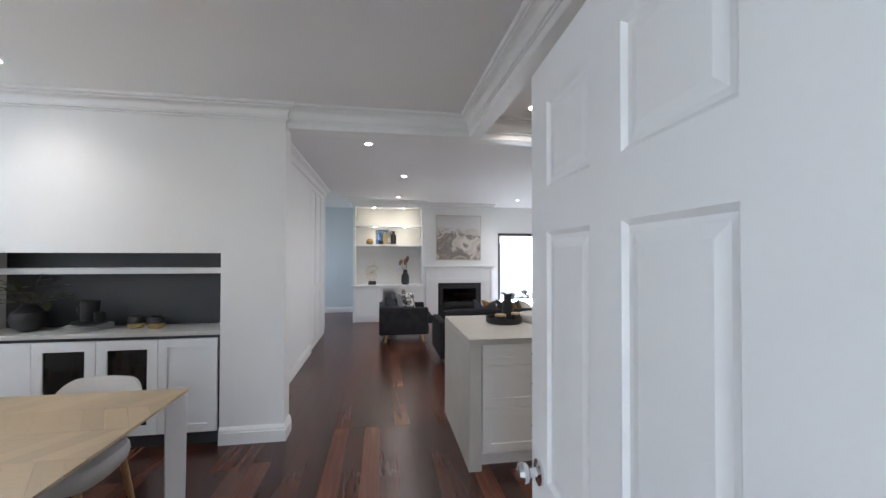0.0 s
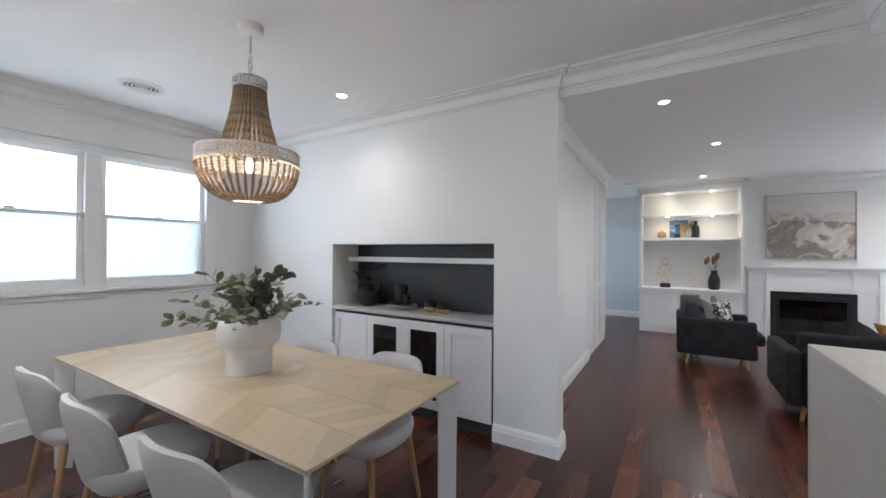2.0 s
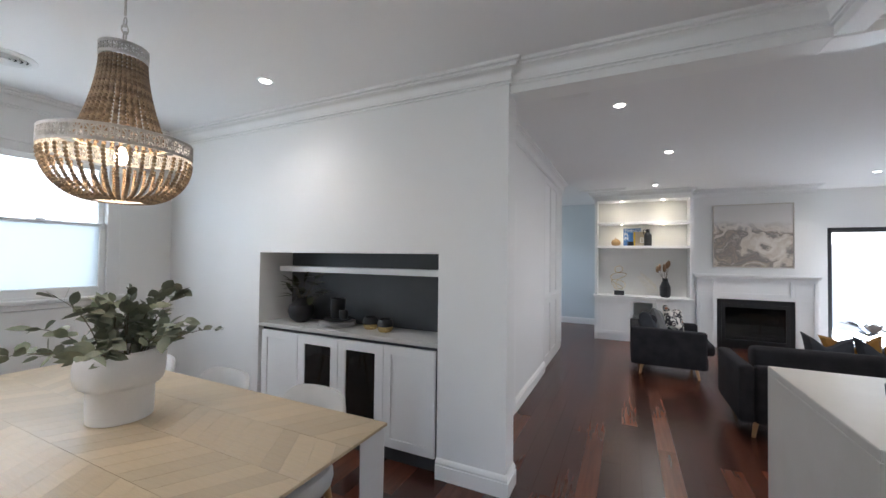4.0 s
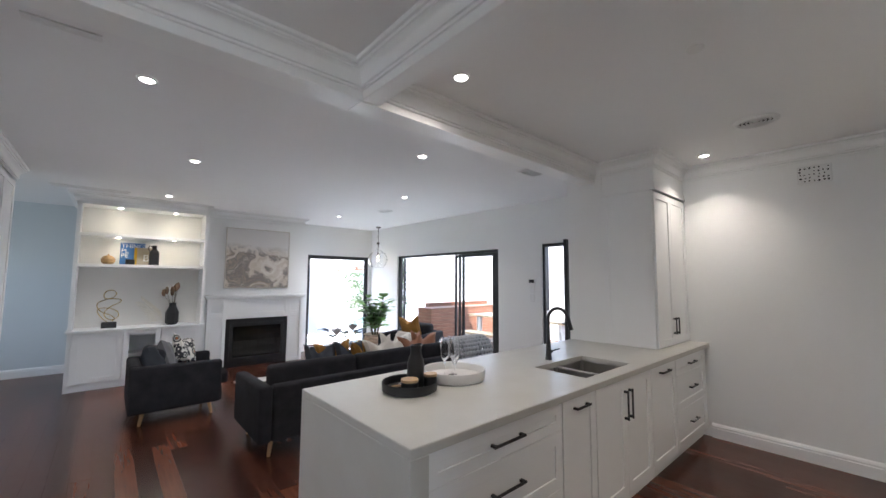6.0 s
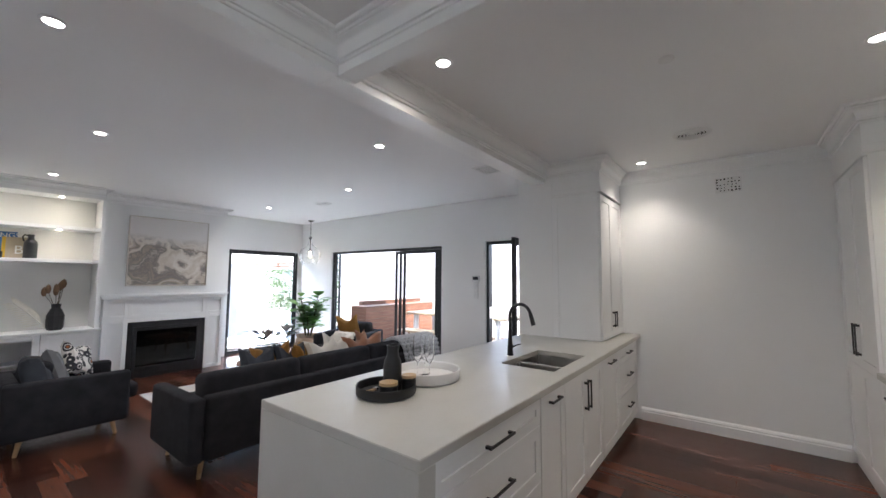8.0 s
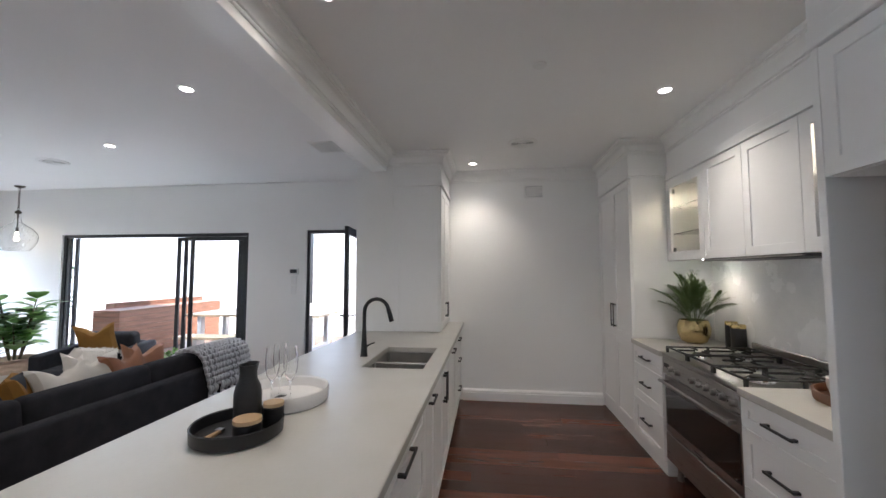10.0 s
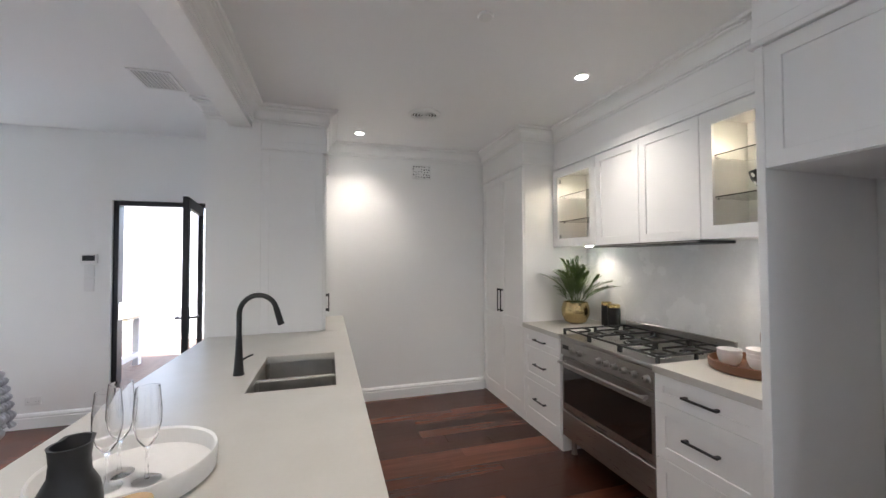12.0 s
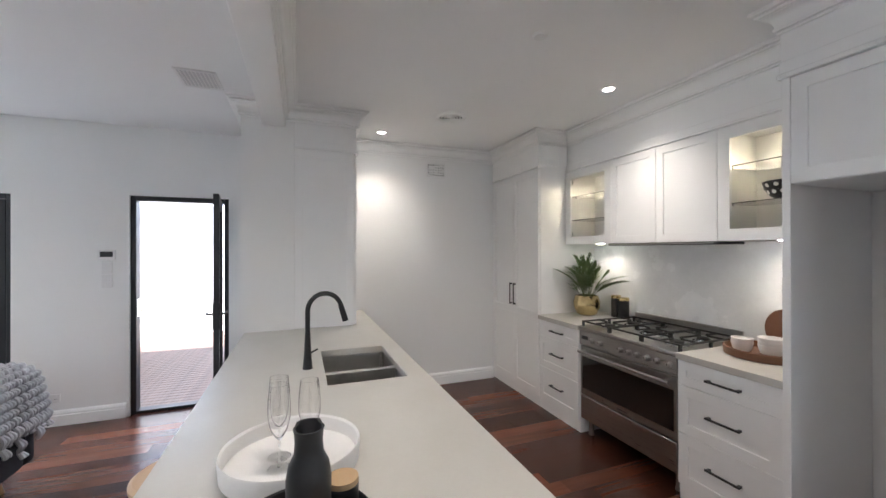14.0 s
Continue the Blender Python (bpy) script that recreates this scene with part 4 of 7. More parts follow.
pen("drawer_cabinet", 1.095, 2.058, "wide white shaker drawer cabinet in the peninsula", drawers3(1.10, 2.055, hl=0.23))
pen("pull_out_cabinet", 2.061, 2.438, "narrow white shaker pull-out cupboard in the peninsula", [("door", 2.063, 2.436, .105, .876, (2.25, .815, .16, False))])
pen("sink_cupboard", 2.441, 3.298, "white two-door shaker sink cupboard", [("door", 2.443, 2.87, .105, .876, (2.835, .70, .20, True)), ("door", 2.87, 3.296, .105, .876, (2.905, .70, .20, True))], top=0.66)
pen("dishwasher_front", 3.301, 3.838, "white shaker appliance front with a black handle", [("door", 3.303, 3.836, .105, .876, (3.57, .815, .20, False))])
pen("drawer_cabinet", 3.841, 4.655, "white shaker drawer cabinet at the wall end of the peninsula", drawers3(3.843, 4.653, hl=0.18))
pen("filler_cabinet", 4.657, 4.758, "white filler panel against the wall", [])

wt = thing("peninsula_worktop", (0, 0, 0), "pale stone peninsula worktop with waterfall end", "worktop")
bm = B()
SX0, SX1, SY0, SY1 = 2.48, 3.14, 5.07, 5.465
def holed_slab(bm):
    xs, ys = [1.0, SX0, SX1, 3.918], [4.96, SY0, SY1, 6.0]
    v = {(i, j, k): bm.verts.new((xs[i], ys[j], (0.88, 0.92)[k])) for i in range(4) for j in range(4) for k in range(2)}
    for i in range(3):
        for j in range(3):
            if (i, j) != (1, 1):
                bm.faces.new([v[i, j, 1], v[i + 1, j, 1], v[i + 1, j + 1, 1], v[i, j + 1, 1]]); bm.faces.new([v[i, j, 0], v[i, j + 1, 0], v[i + 1, j + 1, 0], v[i + 1, j, 0]])
    for i in range(3):
        for j in (0, 3): bm.faces.new([v[i, j, 0], v[i + 1, j, 0], v[i + 1, j, 1], v[i, j, 1]]); bm.faces.new([v[j, i, 0], v[j, i + 1, 0], v[j, i + 1, 1], v[j, i, 1]])
    for p, q in (((1, 1), (2, 1)), ((2, 1), (2, 2)), ((2, 2), (1, 2)), ((1, 2), (1, 1))):
        bm.faces.new([v[p[0], p[1], 0], v[q[0], q[1], 0], v[q[0], q[1], 1], v[p[0], p[1], 1]])


holed_slab(bm)
bmesh.ops.recalc_face_normals(bm, faces=bm.faces)
bmesh.ops.bevel(bm, geom=[e for e in bm.edges if e.calc_face_angle(0) > 1], offset=.003, segments=2, affect="EDGES")
part("slab", bm, STONE, wt)
bm = B(); box(bm, 3.9185, 4.96, .88, 4.758, 5.628, .92, .002); part("slab_return", bm, STONE, wt)
bm = B(); box(bm, 1.0, 4.96, 0, 1.09, 6.0, .8798, .002); part("waterfall_end", bm, STONE, wt)
bm = B(); box(bm, 1.092, 5.665, 0, 3.915, 5.70, .878); part("back_panel", bm, CAB, wt)

sk = thing("sink", (0, 0, 0), "undermounted double-bowl stainless steel sink", "sink")
for a, b in ((SX0 - .006, 2.76), (2.795, SX1 + .006)):
    bm = B()
    rs = []
    for ins, z in ((0, .8795), (.004, .70), (.03, .675)):
        rs.append([bm.verts.new((x, y, z)) for x, y in ((a + ins, SY0 - .006 + ins), (b - ins, SY0 - .006 + ins), (b - ins, SY1 + .006 - ins), (a + ins, SY1 + .006 - ins))])
    for p, q in zip(rs, rs[1:]):
        for k in range(4): bm.faces.new((p[k], p[(k + 1) % 4], q[(k + 1) % 4], q[k]))
    bm.faces.new(rs[-1])
    bmesh.ops.bevel(bm, geom=[e for e in bm.edges if len(e.link_faces) == 2 and abs(e.verts[0].co.z - e.verts[1].co.z) > .01], offset=.02, segments=3, affect="EDGES")
    bw = part("bowl", bm, SINKST, sk)
    bm = B(); lathe(bm, [(0, .672), (.02, .672), (.04, .678), (.045, .6765)], 24, ((a + b) / 2, (SY0 + SY1) / 2, 0)); part("drain", bm, CHROME, bw)
bm = B(); box(bm, 2.7615, SY0 - .005, .70, 2.7935, SY1 + .005, .886, .008, 3); part("divider", bm, SINKST, sk)

tp = thing("kitchen_tap", (2.79, 5.55, .92), "matt black gooseneck pull-down kitchen tap", "tap")
bm = B(); lathe(bm, [(0, 0), (.027, 0), (.027, .004), (.025, .008), (.021, .06), (.0175, .12), (.014, .20), (0, .20)], 28); part("base", bm, BLACK, tp)
pts = [(0, 0, .18), (0, 0, .312)] + [(0, -.09 + .09 * math.cos(a), .312 + .095 * math.sin(a)) for a in [math.pi * k / 16 for k in range(1, 16)]]
bm = B(); tube(bm, pts, .013, 16); part("spout", bm, BLACK, tp)
e1, e2 = Vector(pts[-1]), Vector(pts[-2])
dr_ = (e1 - e2).normalized()
bm = B(); tube(bm, [e1 - dr_ * .01, e1 + dr_ * .02, e1 + dr_ * .085], [.0145, .0155, .017], 18); part("spray_head", bm, BLACK, tp)
bm = B(); tube(bm, [(.018, 0, .055), (.045, -.004, .062)], .011, 14); tube(bm, [(.044, -.004, .062), (.065, -.03, .075), (.075, -.055, .083)], [.006, .005, .0045], 10); part("lever", bm, BLACK, tp)

# tall cupboard standing on the peninsula
tc_ = thing("bench_cupboard", (0, 0, 0), "tall white shaker cupboard standing on the worktop", "cupboard")
bm = B(); box(bm, 3.922, 5.155, .922, 4.758, 5.628, 2.40); part("body", bm, CAB, tc_)
bm = B(); box(bm, 3.922, 5.134, 2.40, 4.758, 5.628, CEILING - .001); part("bulkhead", bm, CAB, tc_)
bm = B()
for y0, y1, z0, z1 in ((5.155, 5.215, .93, 2.39), (5.568, 5.628, .93, 2.39), (5.215, 5.568, 2.33, 2.39)):
    box(bm, 3.916, y0, z0, 3.922, y1, z1, .001)
part("side_frame", bm, CAB, tc_)
bm = B(); box(bm, 3.907, 5.115, 2.40, 4.758, 5.628, 2.418, .003); box(bm, 3.914, 5.125, 2.418, 4.758, 5.628, 2.47, .003); part("top_moulding", bm, CAB, tc_)
for a, b, hx in ((3.925, 4.34, 4.302), (4.34, 4.756, 4.378)):
    bm = B(); shaker(bm, -b + .0015, -a - .0015, .93, 2.385, 0, .065)
    d = part("door", bm, CAB, tc_); d.matrix_basis = pose(0, 5.133, 0, 0, 0, 180)
    bar_handle(d, -hx, 1.11, 0, .16, True)

# ---- dining room ----
NX0, NX1, NB = -2.655, -0.88, 6.02
nk = structure("wall_nook_lining", B(), WALL, "white plastered recess with charcoal back panel", "wall")
bm = B()
box(bm, NX0 - .05, 5.83, 0, NX0, NB + .05, 1.575); box(bm, NX1, 5.83, 0, NX1 + .05, NB + .05, 1.575); box(bm, NX0, 5.83, 1.525, NX1, NB + .05, 1.575)
part("recess_side", bm, WALL, nk)
bm = B(); box(bm, NX0, NB, 0, NX1, NB + .03, 1.525); part("back_panel", bm, CHARCOAL, nk, "charcoal back panel")
sh = thing("nook_shelf", (0, 0, 0), "slim white floating shelf in the recess", "shelf")
bm = B(); box(bm, NX0 + .001, 5.87, 1.352, NX1 - .001, NB - .001, 1.40, .002); part("board", bm, CAB, sh)
sbd = thing("sideboard", (0, 0, 0), "white built-in sideboard with two smoked glass doors", "sideboard")
# charcoal colour of the body also paints the shadow gap below the top
bm = B(); box(bm, NX0 + .002, 5.70, .10, NX1 - .002, NB - .002, .868); part("body", bm, CHARCOAL, sbd)
bm = B(); box(bm, NX0 + .002, 5.70, 0, NX1 - .002, 5.98, .10); part("kickboard", bm, CHARCOAL, sbd)
bm = B(); box(bm, NX0 + .002, 5.655, .872, NX1 - .002, NB - .002, .905, .002); part("top", bm, GREYSTONE, sbd, "pale grey stone top")
dw = (NX1 - NX0 - .05) / 4
for i in range(4):
    a = NX0 + .025 + i * dw
    b = a + dw
    bm = B()
    if i in (0, 3):
        shaker(bm, -b + .002, -a - .002, .105, .845, 0, .065)
        d = part("door", bm, CAB, sbd)
    else:
        r = .075
        x0, x1 = -b + .002, -a - .002
        ring_frame(bm, x0, x1, .105, .845, 0, r)
        d = part("door", bm, CAB, sbd)
        bm = B(); box(bm, x0 + r, -.014, .105 + r, x1 - r, -.010, .845 - r); part("pane", bm, OVENGLASS, d, "smoked dark glass")
    d.matrix_basis = pose(0, 5.665, 0, 0, 0, 180)

# things on the sideboard
vs = thing("round_vase", (-2.36, 5.86, .905), "round black vase with bronze magnolia leaves", "vase")
bm = B(); lathe(bm, [(0, 0), (.05, 0), (.095, .032), (.118, .095), (.107, .15), (.06, .19), (.046, .205), (.055, .22), (.048, .22), (.04, .205), (0, .18)], 32); part("pot", bm, BLACKCER, vs)
rl = random.Random(11)
bm = B()
tips = []
for k in range(9):
    a = k * 2.4
    tip = Vector((.19 * math.cos(a) * rl.uniform(.5, 1.2), .10 * math.sin(a) * rl.uniform(.4, 1), .25 + rl.uniform(.0, .15)))
    tube(bm, [(0, 0, .15), (tip.x * .4, tip.y * .4, .24), tip], [.004, .003, .002], 6); tips.append(tip)
part("stems", bm, STEM, vs)
for tip in tips:
    for q in range(3):
        bm = B(); w_ = Vector((tip.x + rl.uniform(-.09, .09), tip.y * .6 + rl.uniform(-.08, .05), rl.uniform(-.02, .10)))
        leaf(bm, tip * .9 if q else tip, w_, (0, 0, 1), rl.uniform(.12, .17), rl.uniform(.05, .07)); part("leaf", bm, BROWNLEAF, vs)
st = thing("plate_stack", (-1.93, 5.85, .905), "stack of white plates under two black plates", "plates")
for i in range(3):
    bm = B(); lathe(bm, [(0, 0), (.09, 0), (.15, .012), (.152, .016), (.09, .006), (0, .005)], 40, (0, 0, i * .013)); part("white_plate", bm, WHITECER, st)
for i in range(2):
    bm = B(); lathe(bm, [(0, 0), (.07, 0), (.115, .011), (.117, .015), (.07, .006), (0, .005)], 40, (0, 0, .044 + i * .012)); part("black_plate", bm, BLACKCER, st)
mg = thing("mug", (-1.93, 5.85, .974), "black ceramic mug stacked askew", "mug")
bm = B(); lathe(bm, [(0, 0), (.052, 0), (.06, .02), (.062, .12), (.064, .165), (.058, .165), (.055, .02), (0, .012)], 28); part("cup", bm, BLACKCER, mg)
bm = B(); tube(bm, [(-.059, 0, .13), (-.09, 0, .132), (-.10, 0, .09), (-.09, 0, .055), (-.059, 0, .045)], .006, 8); part("handle", bm, BLACKCER, mg)
mg = thing("mug", (-1.845, 5.82, .974), "black ceramic tumbler on the plate stack", "mug")
bm = B(); lathe(bm, [(0, 0), (.03, 0), (.036, .015), (.036, .075), (.033, .075), (.03, .012), (0, .01)], 24); part("cup", bm, BLACKCER, mg)
for x, y in ((-1.61, 5.88), (-1.44, 5.84)):
    p_ = thing("tealight_pot", (x, y, .905), "black ceramic pot with gold base band", "candle pot", "pots on the sideboard"); p_.scale = (.85, .85, .85)
    bm = B(); lathe(bm, [(0, 0), (.055, 0), (.07, .018), (.074, .05)], 32); part("gold_base", bm, GOLD, p_)
    bm = B(); lathe(bm, [(.074, .05), (.0755, .068), (.07, .098), (.055, .115), (.05, .11), (.053, .07), (0, .062)], 32); part("bowl", bm, BLACKCER, p_)

# dining table with a chevron top
TX0, TX1, TY0, TY1, TZ = -3.20, -0.70, 3.745, 4.772, 0.742
tb = thing("dining_table", ((TX0 + TX1) / 2, (TY0 + TY1) / 2, 0), "oak chevron dining table with white steel legs", "dining table")
hx, hy = (TX1 - TX0) / 2, (TY1 - TY0) / 2
bm = B(); box(bm, -hx + .03, -hy + .03, TZ - .022, hx - .03, hy - .03, TZ - .013, .002); part("top_frame", bm, WHITEMET, tb, "white steel edge frame")
NB_, pw = 4, .098
bw = 2 * hy / NB_
slope = 0.62
cnt = 0


def clip_plank(poly, x0, x1):
    for lim, sgn in ((x0, 1), (x1, -1)):
        out = []
        for i, p in enumerate(poly):
            q = poly[(i + 1) % len(poly)]
            ip, iq = sgn * (p[0] - lim) >= 0, sgn * (q[0] - lim) >= 0
            if ip: out.append(p)
            if ip != iq:
                t = (lim - p[0]) / (q[0] - p[0]); out.append((lim, p[1] + t * (q[1] - p[1])))
        poly = out
        if len(poly) < 3: return []
    return poly


full = {}
for r in range(NB_):
    y0, y1 = -hy + r * bw, -hy + (r + 1) * bw
    s = slope * bw * (1 if r % 2 else -1)
    x = -hx - abs(s) - pw
    while x < hx + abs(s):
        g = .0007
        poly = clip_plank([(x + g, y0 + g), (x + pw - g, y0 + g), (x + pw + s - g, y1 - g), (x + s + g, y1 - g)], -hx, hx)
        if len(poly) >= 3:
            whole = len(poly) == 4 and x > -hx and x + s > -hx and x + pw < hx and x + pw + s < hx
            cx, cy = (x + pw / 2 + s / 2, (y0 + y1) / 2) if whole else (0, 0)
            key = r % 2 if whole else None
            if key is not None and key in full:
                me = full[key]
            else:
                bm = B()
                lo = [bm.verts.new((p[0] - cx, p[1] - cy, TZ - .0125)) for p in poly]
                hi = [bm.verts.new((p[0] - cx, p[1] - cy, TZ)) for p in poly]
                bm.faces.new(hi); bm.faces.new(lo[::-1])
                for i in range(len(poly)): bm.faces.new((lo[i], lo[(i + 1) % len(poly)], hi[(i + 1) % len(poly)], hi[i]))
                me = mesh_of("oak_strip", bm, OAK, smooth=False)
                if key is not None: full[key] = me
            piece("oak_strip", me, tb, pose(cx, cy, 0))
        x += pw
for sx in (-1, 1):
    for sy in (-1, 1):
        bm = B()
        box(bm, -.055, -.006, 0, .055, .006, TZ - .028, .002)
        for v in bm.verts:
            if v.co.z < .1: v.co.x *= .9
        lg = part("leg", bm, WHITEMET, tb, "white flat steel leg"); lg.matrix_basis = pose(sx * (hx - .05), sy * (hy - .045), 0, 0, 0, sx * sy * 45)
for sy in (-1, 1):
    bm = B(); box(bm, -hx + .06, sy * (hy - .06) - .015, TZ - .06, hx - .06, sy * (hy - .06) + .015, TZ - .0285, .002); part("side_rail", bm, WHITEMET, tb)


def dining_chair():
    c = thing("dining_chair", (0, 0, 0), "pale grey upholstered dining chair with light wooden legs", "dining chair", "chairs round the dining table")
    bm = B()
    n = 36
    prof = [(.0, .375), (.70, .375), (.88, .385), (.965, .41), (1.0, .445), (.99, .472), (.95, .488), (.85, .497), (.5, .502), (.0, .503)]
    rings = []
    for f, z in prof:
        ring = []
        for i in range(n):
            a = 2 * math.pi * i / n
            ca, sa = math.cos(a), math.sin(a)
            e = 0.62
            ring.append(bm.verts.new((.238 * f * math.copysign(abs(ca) ** e, ca) * (1.0 + .07 * sa), .01 + .235 * f * math.copysign(abs(sa) ** e, sa), z)))
        rings.append(ring)
    for a, b in zip(rings, rings[1:]):
        for i in range(n): bm.faces.new((a[i], a[(i + 1) % n], b[(i + 1) % n], b[i]))
    bmesh.ops.remove_doubles(bm, verts=bm.verts, dist=.0005)
    part("seat", bm, LINEN, c)
    bm = B()
    nu, nv = 24, 12
    g = {}
    for side in (0, 1):
        for i in range(nu + 1):
            u = 2 * i / nu - 1
            corner = max(0, (abs(u) - .55) / .45)
            top = .812 - .085 * corner ** 2.6 - .012 * u * u
            for j in range(nv + 1):
                v = j / nv
                z = .405 + (top - .405) * v
                h = (z - .405) / .407
                half = .172 + .062 * min(1, max(0, (h - .12) / .62)) ** .8
                x = half * u
                y = -.222 - .062 * h ** 1.2 + .105 * u * u * (.55 + .45 * (1 - h)) + .02 * (1 - h)
                th = .029 * (1 - .5 * abs(2 * v - 1) ** 5) * (1 - .45 * abs(u) ** 5)
                nrm = Vector((-.55 * u, 1, .15)).normalized()
                g[side, i, j] = bm.verts.new(Vector((x, y, z)) + nrm * (th if side else -th))
    for i in range(nu):
        for j in range(nv):
            bm.faces.new((g[0, i, j], g[0, i + 1, j], g[0, i + 1, j + 1], g[0, i, j + 1])); bm.faces.new((g[1, i, j], g[1, i, j + 1], g[1, i + 1, j + 1], g[1, i + 1, j]))
    for i in range(nu):
        for j in (0, nv): bm.faces.new((g[0, i, j], g[1, i, j], g[1, i + 1, j], g[0, i + 1, j]))
    for j in range(nv):
        for i in (0, nu): bm.faces.new((g[0, i, j], g[0, i, j + 1], g[1, i, j + 1], g[1, i, j]))
    bmesh.ops.recalc_face_normals(bm, faces=bm.faces)
    for e in range(3):
        bmesh.ops.smooth_vert(bm, verts=bm.verts, factor=.35, use_axis_x=True, use_axis_y=True, use_axis_z=True)
    part("backrest", bm, LINEN, c)
    for sx in (-1, 1):
        for sy in (-1, 1):
            bm = B(); tube(bm, [(sx * .205, sy * .20 - .01, .0), (sx * .16, sy * .15, .40)], [.011, .020], 14); part("leg", bm, LEG, c)
    return c


ch = dining_chair()
ch.matrix_basis = pose(-1.15, 3.785, 0, 0, 0, 3)
for x, y, rz in ((-1.90, 3.765, -2), (-2.69, 3.78, 2), (-1.19, 4.59, 178), (-1.885, 4.58, 181), (-2.62, 4.585, 179)):
    copy_thing(ch, pose(x, y, 0, 0, 0, rz))

# vase with eucalyptus
ev = thing("table_vase", (-1.84, 4.26, TZ), "matt white ceramic vase with bulging rim", "vase")
bm = B(); lathe(bm, [(0, 0), (.120, 0), (.125, .004), (.127, .08), (.127, .145), (.130, .152), (.148, .158), (.163, .178), (.171, .215), (.172, .25), (.166, .285), (.155, .306), (.142, .316), (.132, .312), (.142, .28), (.142, .20), (.11, .165), (0, .15)], 56)
for v in bm.verts:
    if v.co.z > .155: v.co += Vector((v.co.x, v.co.y, 0)) * .05 * noise.noise(Vector((v.co.x * 14, v.co.y * 14, v.co.z * 4)))
part("body", bm, WHITECER, ev)
eu = thing("eucalyptus_bunch", (-1.84, 4.26, TZ + .17), "grey-green eucalyptus branches in the white vase", "branches")
rg = random.Random(3)
for k in range(27):
    a = k * 2.399 + rg.uniform(-.5, .5)
    out = rg.uniform(.10, .41) if k > 5 else rg.uniform(.02, .12)
    hgt = .40 - .72 * out ** 1.4 + rg.uniform(-.20, .10)
    p0 = Vector((.05 * math.cos(a), .05 * math.sin(a), 0)); p1 = Vector((out * .45 * math.cos(a), out * .45 * math.sin(a), .16 + hgt * .4)); p2 = Vector((out * math.cos(a), out * math.sin(a), .10 + hgt * .75))
    pts = [p0.lerp(p1, t).lerp(p1.lerp(p2, t), t) for t in [q / 8 for q in range(9)]]
    bm = B(); tube(bm, pts, [.0035 - .0003 * q for q in range(9)], 6); sp = part("stem", bm, STEM, eu)
    bm = B()
    for q in range(3, 9):
        d = (pts[min(q + 1, 8)] - pts[q - 1]).normalized()
        for s in (-1, 1):
            wv = (d * .45 + d.cross(Vector((0, 0, 1))) * s + Vector((rg.uniform(-.7, .7), rg.uniform(-.7, .7), rg.uniform(-.6, .9)))).normalized()
            ln = rg.uniform(.055, .10)
            leaf(bm, pts[q] + d * rg.uniform(-.02, .02), wv, (rg.uniform(-1.3, 1.3), rg.uniform(-1.3, 1.3), 1), ln, ln * rg.uniform(.44, .64), rg.uniform(-.1, .3), .15)
    leaf(bm, pts[8], (pts[8] - pts[7]), (rg.uniform(-.5, .5), 0, 1), .06, .04)
    part("leaves", bm, GUM, sp)

# beaded chandelier
cd = thing("beaded_chandelier", (-1.775, 4.205, CEILING), "brown wooden bead chandelier with whitewashed metal rings", "chandelier")
zz = lambda z: z - CEILING
bm = B(); lathe(bm, [(0, -.055), (.05, -.055), (.066, -.045), (.068, -.01), (.07, 0), (0, 0)], 32); part("canopy", bm, WHITEMET, cd)
bm = B(); tube(bm, [(0, 0, -.05), (0, 0, -.16)], .005, 10); part("rod", bm, WASHED, cd)
for k in range(3):
    bm = B(); pts = [(.013 * math.cos(t), 0, zz(2.555) - k * .032 + .022 * math.sin(t)) for t in [2 * math.pi * q / 16 for q in range(17)]]
    tube(bm, pts, .003, 6, False); lk = part("chain_link", bm, WASHED, cd); lk.matrix_basis = pose(0, 0, 0, 0, 0, 90 * (k % 2))


def pierced_band(r, z0, z1, n):
    """A ring of two hoops with star-shaped struts between them."""
    bm = B()
    for z in (z0, z1): lathe(bm, [(r - .002, z - .006), (r + .003, z - .006), (r + .003, z + .006), (r - .002, z + .006), (r - .002, z - .006)], 64)
    hoops = part("band", bm, WASHED, cd, "whitewashed pierced metal band")
    bm = B()
    for k in range(n):
        a0, a1 = 2 * math.pi * k / n, 2 * math.pi * (k + 1) / n
        am = (a0 + a1) / 2
        P = lambda a, z: (r * math.cos(a), r * math.sin(a), z)
        for p, q in ((P(a0, z0), P(a1, z1)), (P(a0, z1), P(a1, z0)), (P(a0, z0), P(a0, z1)), (P(a0, (z0 + z1) / 2), P(a1, (z0 + z1) / 2)), (P(am, z0), P(am, z1))):
            tube(bm, [p, q], .0032, 4, False)
    part("lattice", bm, WASHED, hoops)


pierced_band(.268, zz(1.95), zz(2.01), 44); pierced_band(.088, zz(2.385), zz(2.43), 14)


def strand(curve, step, r):
    bm = B()
    pts = [Vector(curve(t / 200)) for t in range(201)]
    acc, last = 0.0, pts[0]
    for p in pts:
        acc += (p - last).length; last = p
        if acc >= step:
            acc = 0
            bmesh.ops.create_uvsphere(bm, u_segments=7, v_segments=5, radius=r, matrix=Matrix.Translation(p))
    return mesh_of("bead_strand", bm, BEAD)


